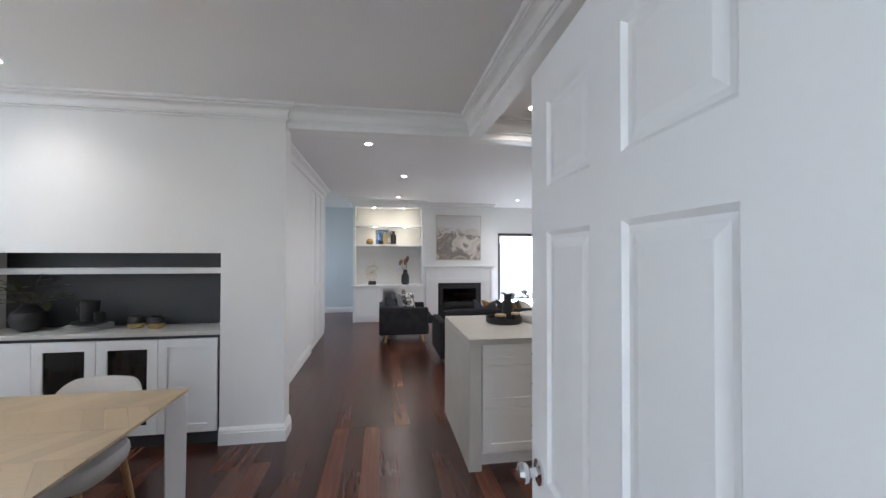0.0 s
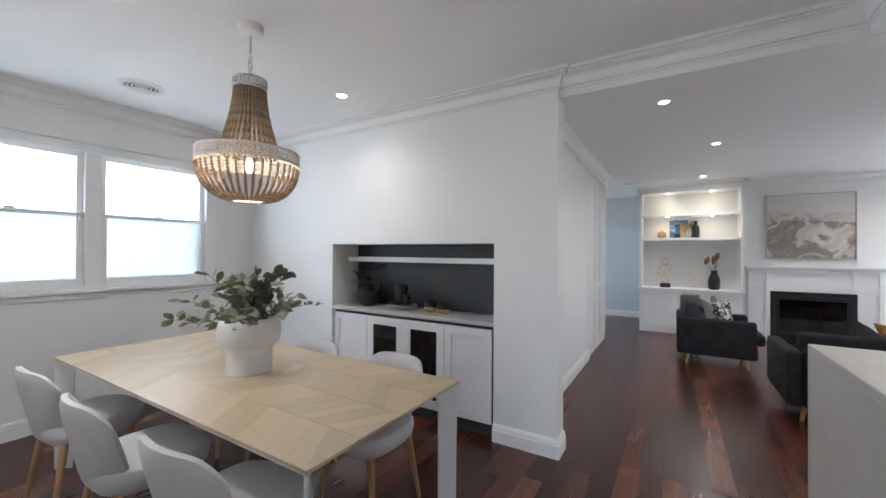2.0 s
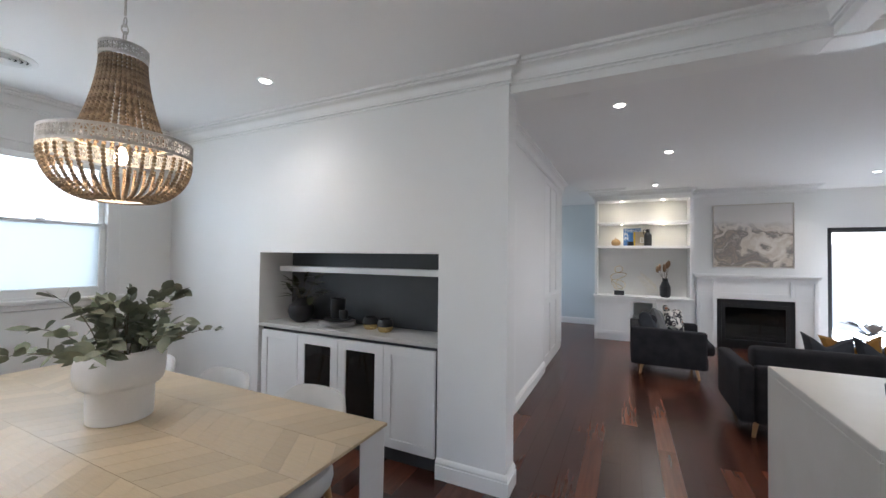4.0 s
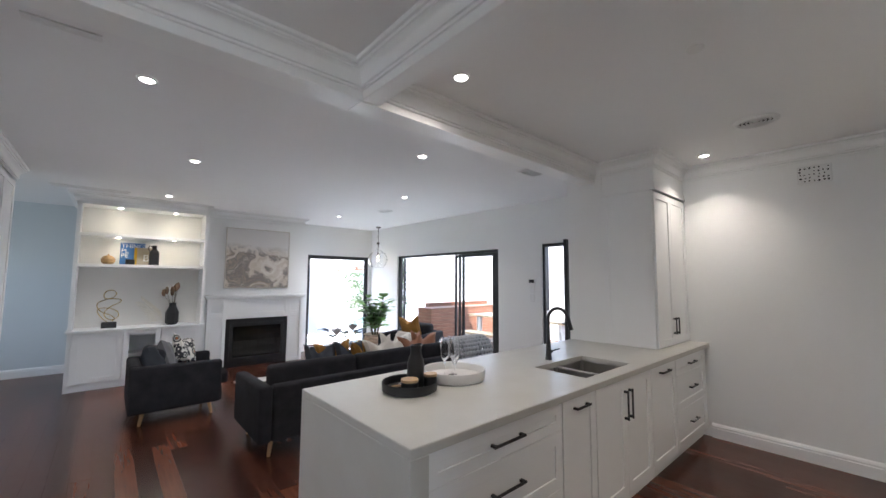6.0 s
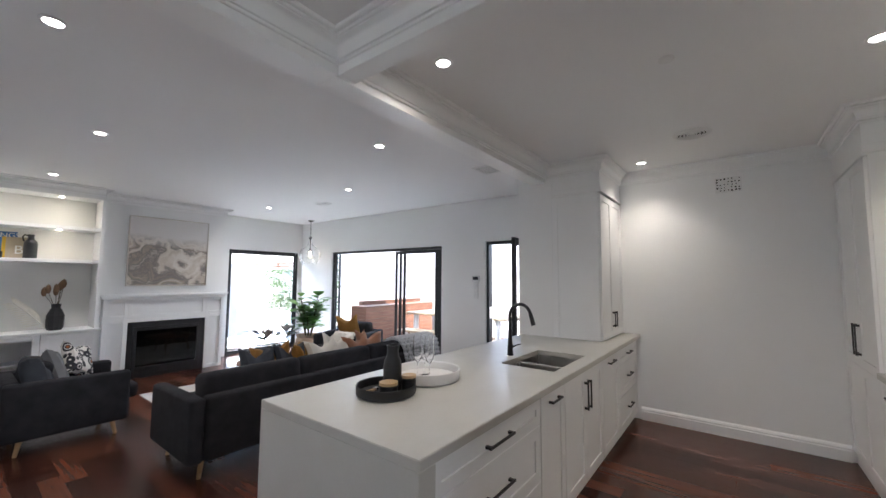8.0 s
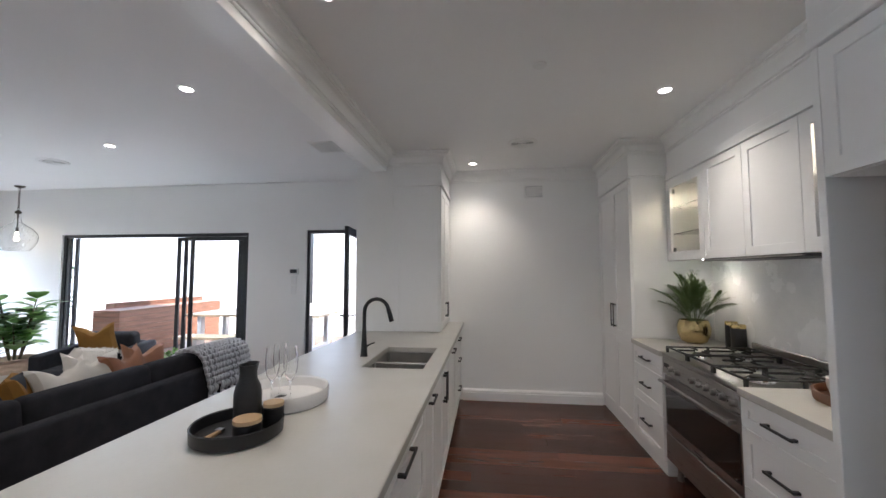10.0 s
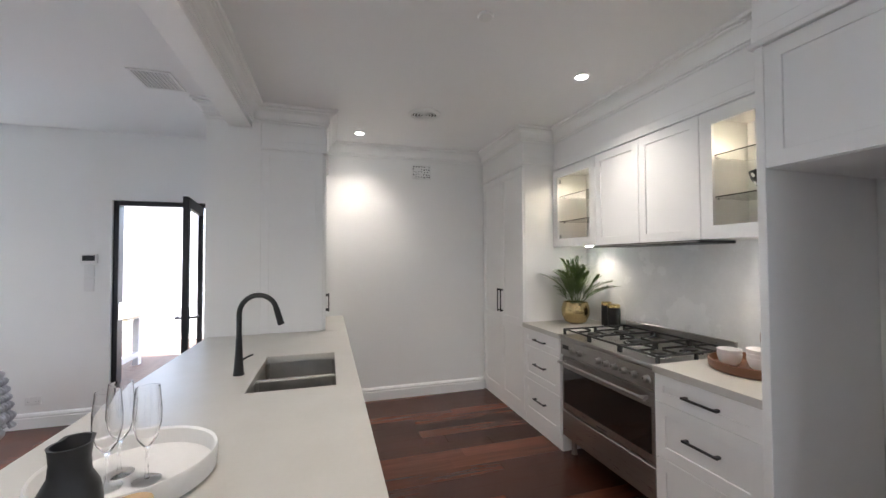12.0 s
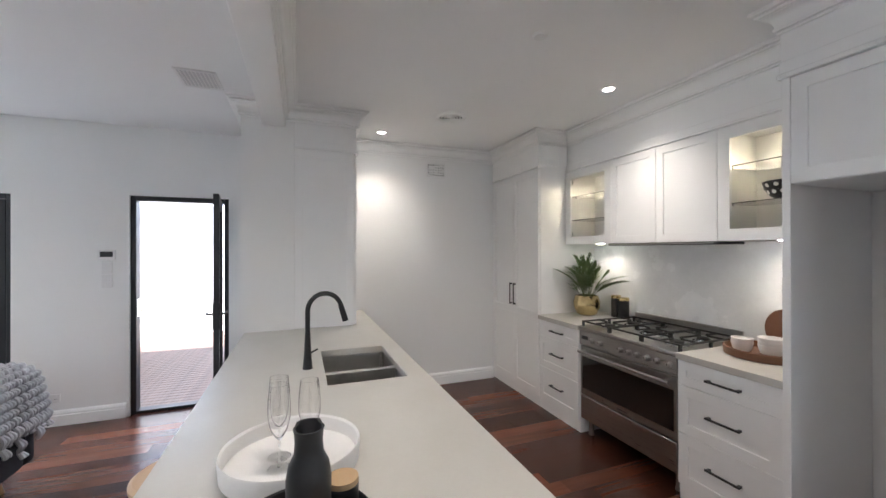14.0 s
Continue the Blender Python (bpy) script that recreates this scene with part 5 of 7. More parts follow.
neck = strand(lambda t: (.080 + .085 * t ** 1.7, 0, zz(2.385) - .385 * t), .0165, .0098)
bowl = strand(lambda t: (.265 - .175 * (1 - math.cos(t * math.pi / 2)) ** 1.0, 0, zz(1.94) - .20 * math.sin(t * math.pi / 2)), .0145, .0082)
for k in range(32): piece("bead_strand", neck, cd, pose(0, 0, 0, 0, 0, k * 360 / 32))
for k in range(40): piece("bead_strand", bowl, cd, pose(0, 0, 0, 0, 0, k * 9))
bm = B(); lathe(bm, [(.160, zz(1.994)), (.168, zz(1.994)), (.168, zz(2.002)), (.160, zz(2.002)), (.160, zz(1.994))], 40); part("inner_ring", bm, WASHED, cd)
for k in range(4):
    a = k * math.pi / 2 + .4
    bm = B(); tube(bm, [(.164 * math.cos(a), .164 * math.sin(a), zz(1.998)), (.267 * math.cos(a), .267 * math.sin(a), zz(2.005))], .004, 8); part("spoke", bm, WASHED, cd)
bm = B(); lathe(bm, [(.085, zz(1.738)), (.093, zz(1.738)), (.093, zz(1.748)), (.085, zz(1.748)), (.085, zz(1.738))], 32); part("bottom_ring", bm, WASHED, cd)
bm = B(); lathe(bm, [(0, -.03), (.018, -.02), (.026, .005), (.018, .03), (.012, .05), (0, .05)], 16, (0, 0, zz(1.93))); part("bulb", bm, BULBGLOW, cd, "glowing warm bulb")
lamp = bpy.data.lights.new("chandelier_bulb", "POINT"); lamp.energy, lamp.color, lamp.shadow_soft_size = 0.9, (1, .78, .52), .04
new("chandelier_bulb", lamp).location = (-1.775, 4.205, 1.86)

# ---- living room ----
BX0, BX1, BF, BBK = -0.24, 1.33, 11.04, 11.42
bk = thing("bookcase", (0, 0, 0), "built-in cream lit bookcase with cupboards below", "bookcase")
bm = B(); box(bm, BX0, BF, 0, BX0 + .045, 12.5, CEILING - .13); part("side_panel", bm, CAB, bk)
bm = B(); box(bm, BX1 - .04, BF, 0, BX1 - .002, BBK + .02, CEILING - .13); part("side_panel", bm, CAB, bk)
bm = B(); box(bm, BX0 + .045, BBK, .80, BX1 - .04, BBK + .02, CEILING - .13); part("back_panel", bm, SHELFCREAM, bk)
bm = B(); box(bm, BX0, BF, 2.585, BX1 - .002, 12.5, CEILING - .001); part("top_box", bm, CAB, bk)
for z in (2.165, 1.725):
    bm = B(); box(bm, BX0 + .046, BF + .012, z - .022, BX1 - .041, BBK, z + .022, .002); part("shelf", bm, CAB, bk)
bm = B(); box(bm, BX0 - .02, BF - .05, .795, BX1 + .02, BBK, .825, .003); part("bench_top", bm, CAB, bk)
bm = B(); box(bm, BX0 + .02, BF + .02, 0, BX1 - .04, BBK, .10); part("kickboard", bm, CAB, bk)
bm = B(); box(bm, BX0 + .046, BF, .10, .345, BBK, .794); box(bm, .79, BF, .10, BX1 - .041, BBK, .794); box(bm, .345, BF, .10, .79, BBK, .118); box(bm, .345, BBK - .02, .118, .79, BBK, .794); part("cupboard_body", bm, CAB, bk)
for a, b in ((BX0 + .05, .345), (.79, BX1 - .045)):
    bm = B(); shaker(bm, -b, -a, .105, .79, 0, .07); d = part("door", bm, CAB, bk); d.matrix_basis = pose(0, BF - .021, 0, 0, 0, 180)
bm = B(); r = .065
for x0, x1, z0, z1 in ((.35, .35 + r, .105, .79), (.785 - r, .785, .105, .79), (.35 + r, .785 - r, .105, .105 + r), (.35 + r, .785 - r, .79 - r, .79)): box(bm, x0, BF - .021, z0, x1, BF - .001, z1, .0015)
d = part("glass_door", bm, CAB, bk)
bm = B(); box(bm, .35 + r, BF - .013, .105 + r, .785 - r, BF - .009, .79 - r); part("pane", bm, PANE, d, "clear glass pane")
bm = B(); box(bm, .346, BF + .01, .43, .789, BBK - .021, .45); part("inner_shelf", bm, CAB, bk)
SPOTGLOW = glow("shelf_spot", (1, .9, .7), 12)
for z in (2.585, 2.143):
    for x in (.22, .90):
        bm = B(); lathe(bm, [(0, -.004), (.019, -.004), (.024, 0)], 20, (x, 11.22, z)); part("shelf_light", bm, SPOTGLOW, bk, "small warm shelf light")
        lamp = bpy.data.lights.new("shelf_beam", "SPOT"); lamp.energy, lamp.color, lamp.spot_size, lamp.spot_blend, lamp.shadow_soft_size = .75, (1, .87, .62), radians(155), 1.0, .02
        new("shelf_beam", lamp).matrix_world = look((x, 11.22, z - .01), (x, 11.24, 0))

# things on the bookcase
bs = thing("lidded_basket", (.12, 11.22, 1.747), "small tan lidded rattan pot", "lidded pot"); bs.scale = (.8, .8, .95)
bm = B(); lathe(bm, [(0, 0), (.06, 0), (.098, .035), (.105, .075), (.075, .118), (.06, .124), (.055, .13), (.014, .138), (.012, .158), (0, .16)], 28); part("pot", bm, mat("tan_rattan", (.40, .25, .11), .7, vary=.2, scale=30, bump=.6, bump_scale=120), bs)
b1 = thing("cover_book", (.40, 11.37, 1.747), "blue hardback book with white lettering, leaning", "book")
BLUE = mat("blue_cover", (.05, .16, .42), .5, vary=.08, scale=8); TAN = mat("tan_cover", (.42, .36, .27), .5, vary=.08, scale=8); YEL = mat("yellow_cover", (.6, .38, .03), .5); PAPER = mat("page_block", (.7, .66, .58), .9, vary=.05, scale=30)


def book(b, w, h, t, cover, x=0.0):
    bm = B(); box(bm, x - w / 2, -t / 2, 0, x + w / 2, -t / 2 + .003, h, .001); box(bm, x - w / 2, t / 2 - .003, 0, x + w / 2, t / 2, h, .001); box(bm, x - w / 2 - .001, -t / 2, 0, x - w / 2 + .003, t / 2, h, .001); part("cover", bm, cover, b)
    bm = B(); box(bm, x - w / 2 + .004, -t / 2 + .003, .004, x + w / 2 - .005, t / 2 - .003, h - .004); part("pages", bm, PAPER, b)


def lettering(text, size, x, z, y, parent, material):
    cu = bpy.data.curves.new("lettering", "FONT"); cu.body, cu.size, cu.extrude = text, size, .0006
    cu.materials.append(material)
    ob = new("lettering", cu); ob.parent = parent; ob.matrix_basis = pose(x, y, z, 90)


book(b1, .30, .34, .02, BLUE)
WHITEINK = mat("white_ink", (.8, .8, .8), .6)
lettering("THINGS", .088, -.14, .265, -.0112, b1, WHITEINK); lettering("PL", .088, -.14, .19, -.0112, b1, WHITEINK); lettering("PE", .088, -.14, .115, -.0112, b1, WHITEINK)
b1.matrix_basis = pose(.40, 11.375, 1.747, -6)
b2 = thing("cover_book", (.53, 11.31, 1.747), "tan hardback book with a white letter and yellow spine", "book")
book(b2, .24, .27, .02, TAN); lettering("B", .15, -.02, .06, -.0112, b2, WHITEINK)
bm = B(); box(bm, -.122, -.0112, 0, -.09, -.0102, .27); part("spine_band", bm, YEL, b2)
b2.matrix_basis = pose(.54, 11.315, 1.747, -7)
cp_ = thing("candle_cup", (.37, 11.22, 1.747), "short black ribbed candle cup", "candle cup")
bm = B(); lathe(bm, [(0, 0), (.05, 0), (.055, .01), (.055, .08), (.05, .08), (.048, .03), (0, .03)], 28); part("cup", bm, BLACKCER, cp_)
jg = thing("tall_jug", (.655, 11.22, 1.747), "tall black ceramic jug with a loop handle", "jug")
bm = B(); lathe(bm, [(0, 0), (.06, 0), (.064, .01), (.064, .19), (.055, .22), (.03, .245), (.028, .295), (.034, .305), (.026, .305), (.022, .25), (0, .24)], 28); part("body", bm, BLACKCER, jg)
bm = B(); tube(bm, [(-.028, 0, .285), (-.06, 0, .305), (-.09, 0, .285), (-.092, 0, .24), (-.085, 0, .19)] if False else [(-.026, 0, .29), (-.06, 0, .30), (-.075, 0, .27), (-.062, 0, .215)], .008, 10); part("handle", bm, BLACKCER, jg)
sc_ = thing("wire_sculpture", (.18, 11.20, .825), "looping gold wire sculpture on a black block", "sculpture")
bm = B(); box(bm, -.085, -.035, 0, .085, .035, .085, .003); part("base", bm, BLACKCER, sc_)
loop = [(-.02, .085), (-.07, .13), (-.125, .21), (-.13, .27), (-.05, .29), (.07, .25), (.10, .17), (.03, .115), (-.04, .15), (-.06, .22), (.0, .30), (.10, .36), (.12, .40), (.06, .42), (-.05, .425), (-.075, .48), (-.04, .535), (.03, .54), (.06, .49), (.03, .44), (-.05, .41), (-.13, .37), (-.14, .31), (-.09, .235), (.01, .18), (.06, .13), (.02, .085)]
pts = []
for i in range(len(loop) - 1):
    p0, p1, p2, p3 = [Vector((*loop[max(0, min(len(loop) - 1, i + o))], 0)) for o in (-1, 0, 1, 2)]
    for q in range(5):
        k = q / 5
        p = .5 * (2 * p1 + (p2 - p0) * k + (2 * p0 - 5 * p1 + 4 * p2 - p3) * k * k + (3 * p1 - p0 - 3 * p2 + p3) * k ** 3)
        pts.append((p.x, .025 * math.sin((i + k) * .8), p.y))
bm = B(); tube(bm, pts, .0055, 8); part("wire_loop", bm, GOLD, sc_)
bv = thing("faceted_vase", (.93, 11.20, .825), "black shouldered vase with dried thistles", "vase"); bv.scale = (1.12, 1.12, 1.16)
bm = B(); lathe(bm, [(0, 0), (.06, 0), (.078, .03), (.08, .16), (.05, .23), (.04, .25), (.045, .29), (.037, .29), (.03, .25), (0, .2)], 10); part("vase_body", bm, BLACKCER, bv, smooth=False)
THIS = mat("dried_thistle", (.20, .12, .07), .9, vary=.3, scale=40, bump=.9, bump_scale=200)
rt = random.Random(8)
for k in range(7):
    a = k * 0.9
    tip = Vector((.10 * math.cos(a) * rt.uniform(.3, 1.2), .03 * math.sin(a), .38 + rt.uniform(0, .12)))
    bm = B(); tube(bm, [(0, 0, .22), (tip.x * .5, tip.y * .5, .32), tip], .0025, 6); s_ = part("stem", bm, STEM, bv)
    bm = B(); lathe(bm, [(0, -.03), (.018, -.015), (.026, .02), (.019, .06), (0, .08)], 10, tip); part("thistle_head", bm, THIS, s_)
fp = thing("palm_frond", (.76, 11.36, .825), "bleached white palm frond leaning on the bookcase back", "palm frond")
FROND = mat("bleached_palm", (.80, .77, .69), .7, vary=.08, scale=20)
bm = B(); rib = [Vector((.10 - .30 * t, -.03 - .03 * t, .02 + .40 * t - .06 * t * t)) for t in [q / 14 for q in range(15)]]
tube(bm, rib, .004, 6)
for q in range(2, 15):
    for s in (-1, 1):
        leaf(bm, rib[q], Vector((-.25, 0, 1.0)) if s > 0 else Vector((-1.0, 0, -.12)), (0, -1, 0), .19 - .006 * q, .017, .05, .05)
part("frond", bm, FROND, fp)

# chimney breast and fireplace surround
cb = wall("wall_chimney", "y", 11.40, 12.45, 1.333, 3.049, [(1.75, 2.75, 0.0, .83)])
FX0, FX1, FY = 1.42, 3.04, 11.285
fs = thing("fireplace_surround", (0, 0, 0), "white panelled timber fireplace surround with mantel shelf", "fireplace surround")
bm = B()
OX0, OX1, OZ = 1.71, 2.755, .845
box(bm, FX0, FY + .022, 0, OX0, 11.399, 1.19); box(bm, OX1, FY + .022, 0, FX1, 11.399, 1.19); box(bm, OX0, FY + .022, OZ, OX1, 11.399, 1.19)
part("carcass", bm, TRIM, fs)
bm = B()
def rails(x0, x1, z0, z1, w):
    box(bm, x0, FY, z0, x0 + w, FY + .022, z1, .002); box(bm, x1 - w, FY, z0, x1, FY + .022, z1, .002); box(bm, x0 + w, FY, z0, x1 - w, FY + .022, z0 + w, .002); box(bm, x0 + w, FY, z1 - w, x1 - w, FY + .022, z1, .002)
rails(FX0, OX0, .0, .90, .055); rails(OX1, FX1, .0, .90, .055)
rails(FX0, OX0, .90, 1.19, .05); rails(OX1, FX1, .90, 1.19, .05); rails(OX0, OX1, .90, 1.19, .05)
box(bm, OX0, FY, OZ, OX1, FY + .022, .90)
part("panel_frame", bm, TRIM, fs)
bm = B(); sweep(bm, [(0, 1.19), (.012, 1.19), (.016, 1.205), (.03, 1.215), (.034, 1.23), (.05, 1.235), (.05, 1.262), (0, 1.262)], [(FX1, 11.399), (FX1, FY), (FX0, FY), (FX0, 11.399)]); box(bm, FX0 + .001, FY + .001, 1.191, FX1 - .001, 11.399, 1.261); part("mantel_shelf", bm, TRIM, fs)
fi = thing("gas_fireplace", (2.2325, 11.29, 0), "black gas log fireplace insert with glass front", "fireplace")
hw = (OX1 - OX0) / 2 - .002
bm = B()
for x0, x1, z0, z1 in ((-hw, -hw + .065, 0, .84), (hw - .065, hw, 0, .84), (-hw + .065, hw - .065, .765, .84), (-hw + .065, hw - .065, 0, .12)): box(bm, x0, .0, z0, x1, .02, z1, .003)
part("outer_frame", bm, BLACK, fi)
bm = B(); box(bm, -hw + .05, .02, .02, hw - .05, .50, .03); box(bm, -hw + .05, .48, .03, hw - .05, .50, .8); box(bm, -hw + .05, .02, .03, -hw + .07, .48, .8); box(bm, hw - .07, .02, .03, hw - .05, .48, .8); box(bm, -hw + .05, .02, .78, hw - .05, .48, .8); part("firebox", bm, IRON, fi)
bm = B()
for x0, x1, z0, z1 in ((-hw + .065, -hw + .115, .12, .765), (hw - .115, hw - .065, .12, .765), (-hw + .115, hw - .115, .705, .765), (-hw + .115, hw - .115, .12, .165)): box(bm, x0, -.012, z0, x1, .018, z1, .003)
part("inner_frame", bm, BLACK, fi)
bm = B(); box(bm, -hw + .115, .008, .165, hw - .115, .012, .705); part("glass_front", bm, SMOKE, fi, "dark reflective glass")
for z in (.03, .055, .08):
    bm = B(); box(bm, -hw + .10, -.006, z, hw - .10, .002, z + .014, .002); part("louvre", bm, BLACK, fi)
bm = B(); box(bm, -hw + .10, -.022, .715, hw - .10, -.0125, .735, .002); part("hood_strip", bm, BLACK, fi)
rw = random.Random(4)
BARK = mat("ceramic_log", (.20, .15, .11), .9, vary=.3, scale=14, bump=.9, bump_scale=60)
for k in range(6):
    bm = B(); a = rw.uniform(-.5, .5); x = -.3 + .12 * k
    tube(bm, [(x - .16, .22 + .03 * (k % 3), .20 + .05 * (k % 2)), (x, .20 + .03 * (k % 3), .23 + .05 * (k % 2)), (x + .16, .22 + .04 * a, .22 + .06 * (k % 2))], [.03, .036, .028], 9); part("log", bm, BARK, fi)
bm = B(); box(bm, -.38, .1, .03, .38, .35, .19, .01); part("burner_tray", bm, IRON, fi)

# painting
def art_material():
    m = bpy.data.materials.new("abstract_painting"); m.use_nodes = True
    n, link = m.node_tree.nodes, m.node_tree.links.new
    b = n["Principled BSDF"]; b.inputs["Roughness"].default_value = .55
    tc = n.new("ShaderNodeTexCoord")
    warp = n.new("ShaderNodeTexNoise"); warp.inputs["Scale"].default_value, warp.inputs["Detail"].default_value = 1.9, 5
    mix = n.new("ShaderNodeMix"); mix.data_type = "VECTOR"; mix.inputs[0].default_value = .55
    link(tc.outputs["Object"], warp.inputs[0]); link(tc.outputs["Object"], mix.inputs[4]); link(warp.outputs["Color"], mix.inputs[5])
    mp = n.new("ShaderNodeMapping"); mp.inputs["Rotation"].default_value = (0, radians(28), 0); mp.inputs["Scale"].default_value = (1.0, 1, 2.4)
    link(mix.outputs[1], mp.inputs[0])
    band = n.new("ShaderNodeTexNoise"); band.inputs["Scale"].default_value, band.inputs["Detail"].default_value, band.inputs["Distortion"].default_value = .85, 6, 1.9
    link(mp.outputs[0], band.inputs[0])
    ramp = n.new("ShaderNodeValToRGB")
    e = ramp.color_ramp.elements
    e[0].position, e[0].color = .32, (.27, .22, .18, 1); e[1].position, e[1].color = .72, (.56, .49, .41, 1)
    for p, c in ((.385, (.48, .40, .32)), (.43, (.66, .60, .53)), (.475, (.38, .32, .26)), (.505, (.22, .20, .19)), (.53, (.56, .49, .42)), (.58, (.72, .68, .63)), (.635, (.48, .38, .28))): e.new(p).color = (*c, 1)
    link(band.outputs[0], ramp.inputs[0])
    sep = n.new("ShaderNodeSeparateXYZ"); link(mix.outputs[1], sep.inputs[0])
    sep2 = n.new("ShaderNodeSeparateXYZ"); link(tc.outputs["Object"], sep2.inputs[0])
    add = n.new("ShaderNodeMath"); add.operation = "MULTIPLY_ADD"; add.inputs[1].default_value = .45
    link(warp.outputs[0], add.inputs[0]); link(sep2.outputs["Z"], add.inputs[2])
    mr = n.new("ShaderNodeMapRange"); mr.inputs["From Min"].default_value, mr.inputs["From Max"].default_value = .27, .47
    link(add.outputs[0], mr.inputs[0])
    out = n.new("ShaderNodeMix"); out.data_type = "RGBA"; out.inputs[7].default_value = (.68, .66, .64, 1)
    link(mr.outputs[0], out.inputs[0]); link(ramp.outputs[0], out.inputs[6]); link(out.outputs[2], b.inputs["Base Color"])
    return m


pa = thing("framed_painting", (2.22, 11.398, 1.92), "large abstract canvas in greys and tans, thin silver frame", "painting")
bm = B(); box(bm, -.535, -.032, -.525, .535, -.002, .525); part("canvas", bm, art_material(), pa)
bm = B()
for x0, x1, z0, z1 in ((-.55, -.537, -.54, .54), (.537, .55, -.54, .54), (-.537, .537, .527, .54), (-.537, .537, -.54, -.527)): box(bm, x0, -.042, z0, x1, -.001, z1, .001)
part("frame", bm, mat("champagne_frame", (.62, .58, .52), .35, metal=.7, vary=.05), pa)

# seating
def seat_unit(name, label, category, w, n, at, rz):
    s = thing(name, at, label, category, rz=rz)
    h = w / 2
    bm = B(); soft_box(bm, -h + .01, -.41, .15, h - .01, .41, .31, .025); part("base", bm, CHARFAB, s)
    for q in (-1, 1):
        bm = B(); vs_ = soft_box(bm, min(q * h, q * (h - .11)), -.44, .145, max(q * h, q * (h - .11)), .40, .625, .03)
        for v in vs_:
            if v.is_valid and v.co.z > .4: v.co.z += .03 * (v.co.y + .44) * -.6
        part("arm", bm, CHARFAB, s)
    bm = B(); soft_box(bm, -h + .112, -.44, .145, h - .112, -.33, .625, .03); part("back_frame", bm, CHARFAB, s)
    cw = (w - .23) / n
    for i in range(n):
        x0 = -h + .115 + i * cw
        bm = B(); soft_box(bm, x0 + .004, -.30, .305, x0 + cw - .004, .50, .455, .045); c_ = part("seat_cushion", bm, CHARFAB, s)
        bm = B(); soft_box(bm, -cw / 2 + .003, -.085, -.20, cw / 2 - .003, .085, .155, .055)
        for v in bm.verts: v.co.y += .03 * math.cos(math.pi * v.co.x / cw) * math.cos(2.6 * v.co.z) * (1 if v.co.y > 0 else 0); v.co.z += .006 * math.sin(v.co.x * 8 + i)
        bmesh.ops.transform(bm, matrix=pose(x0 + cw / 2, -.235, .61, -8), verts=bm.verts)
        c_ = part("back_cushion", bm, CHARFAB, s)
    for qx in (-1, 1):
        for qy in (-1, 1):
            bm = B(); tube(bm, [(qx * (h - .12), qy * .33, 0), (qx * (h - .15), qy * .30, .15)], [.014, .022], 14); part("leg", bm, LEG, s)
    return s


seat_unit("sofa", "long charcoal wool three-seater sofa with light wooden legs", "sofa", 2.85, 3, (2.575, 7.72, 0), 0)
seat_unit("armchair", "charcoal wool armchair facing the fireplace, cushions piled on it", "armchair", .82, 1, (.79, 9.27, 0), -90)
seat_unit("armchair", "charcoal wool armchair beside the sliding doors with a throw", "armchair", .85, 1, (4.25, 9.35, 0), 108)


def cushion(x, y, z, size, material, label, rx, rz, roll=0, t=.14, chop=.10):
    c = thing("cushion", (x, y, z), label, "cushion", "scatter cushions")
    bm = B(); pillow(bm, size, size, t, pose(0, 0, size / 2 * .9, rx, roll, rz), pinch=.9, n=12)
    for v in bm.verts:
        v.co.z -= chop * math.exp(-((v.co.x * math.cos(radians(rz)) + v.co.y * math.sin(radians(rz))) / (.22 * size)) ** 2) * max(0, v.co.z / size)
    lo = min(v.co.z for v in bm.verts)
    for v in bm.verts: v.co.z -= lo
    part("cover", bm, material, c)


SEAT = .452
for x, y, size, m_, lab, rx, rz, roll in (
        (1.62, 7.78, .46, SLATE, "dark slate cotton scatter cushion", -14, 12, 6), (1.80, 7.84, .46, MUSTARD, "mustard velvet scatter cushion", -12, -10, -6), (1.97, 7.80, .45, SLATE, "dark slate cotton scatter cushion", -12, 8, 5),
        (2.12, 7.84, .44, MUSTARD, "mustard velvet cushion on its corner", -12, 50, 4), (2.38, 7.82, .46, CREAM, "cream linen scatter cushion", -14, 0, -5), (2.60, 7.84, .48, CREAM, "cream linen scatter cushion", -12, -8, 7),
        (2.86, 7.80, .46, RUST, "rust brown leather cushion", -14, 6, -6), (3.05, 7.82, .46, RUST, "rust brown leather cushion", -12, -10, 8)):
    cushion(x + .28, y, SEAT, size * .88, m_, lab, rx - 6, rz, roll)


def ikat_material():
    m = mat("ikat_fabric", (.5, .48, .44), .9, vary=.05, bump=.4, bump_scale=300)
    n, link = m.node_tree.nodes, m.node_tree.links.new
    b = n["Principled BSDF"]
    tc = n.new("ShaderNodeTexCoord"); v = n.new("ShaderNodeTexVoronoi"); v.inputs["Scale"].default_value = 11; v.inputs["Randomness"].default_value = .25
    link(tc.outputs["Object"], v.inputs[0])
    r = n.new("ShaderNodeValToRGB"); r.color_ramp.interpolation = "CONSTANT"
    e = r.color_ramp.elements
    e[0].color = (.30, .10, .03, 1); e[1].position, e[1].color = .62, (.02, .02, .025, 1)
    for p, c in ((.22, (.02, .02, .025)), (.36, (.6, .57, .52)), (.5, (.02, .02, .025)), (.8, (.6, .57, .52))): e.new(p).color = (*c, 1)
    link(v.outputs["Distance"], r.inputs[0])
    sc = n.new("ShaderNodeMath"); sc.operation = "MULTIPLY"; sc.inputs[1].default_value = 1.5
    link(v.outputs["Distance"], sc.inputs[0]); link(sc.outputs[0], r.inputs[0]); link(r.outputs[0], b.inputs["Base Color"])
    return m


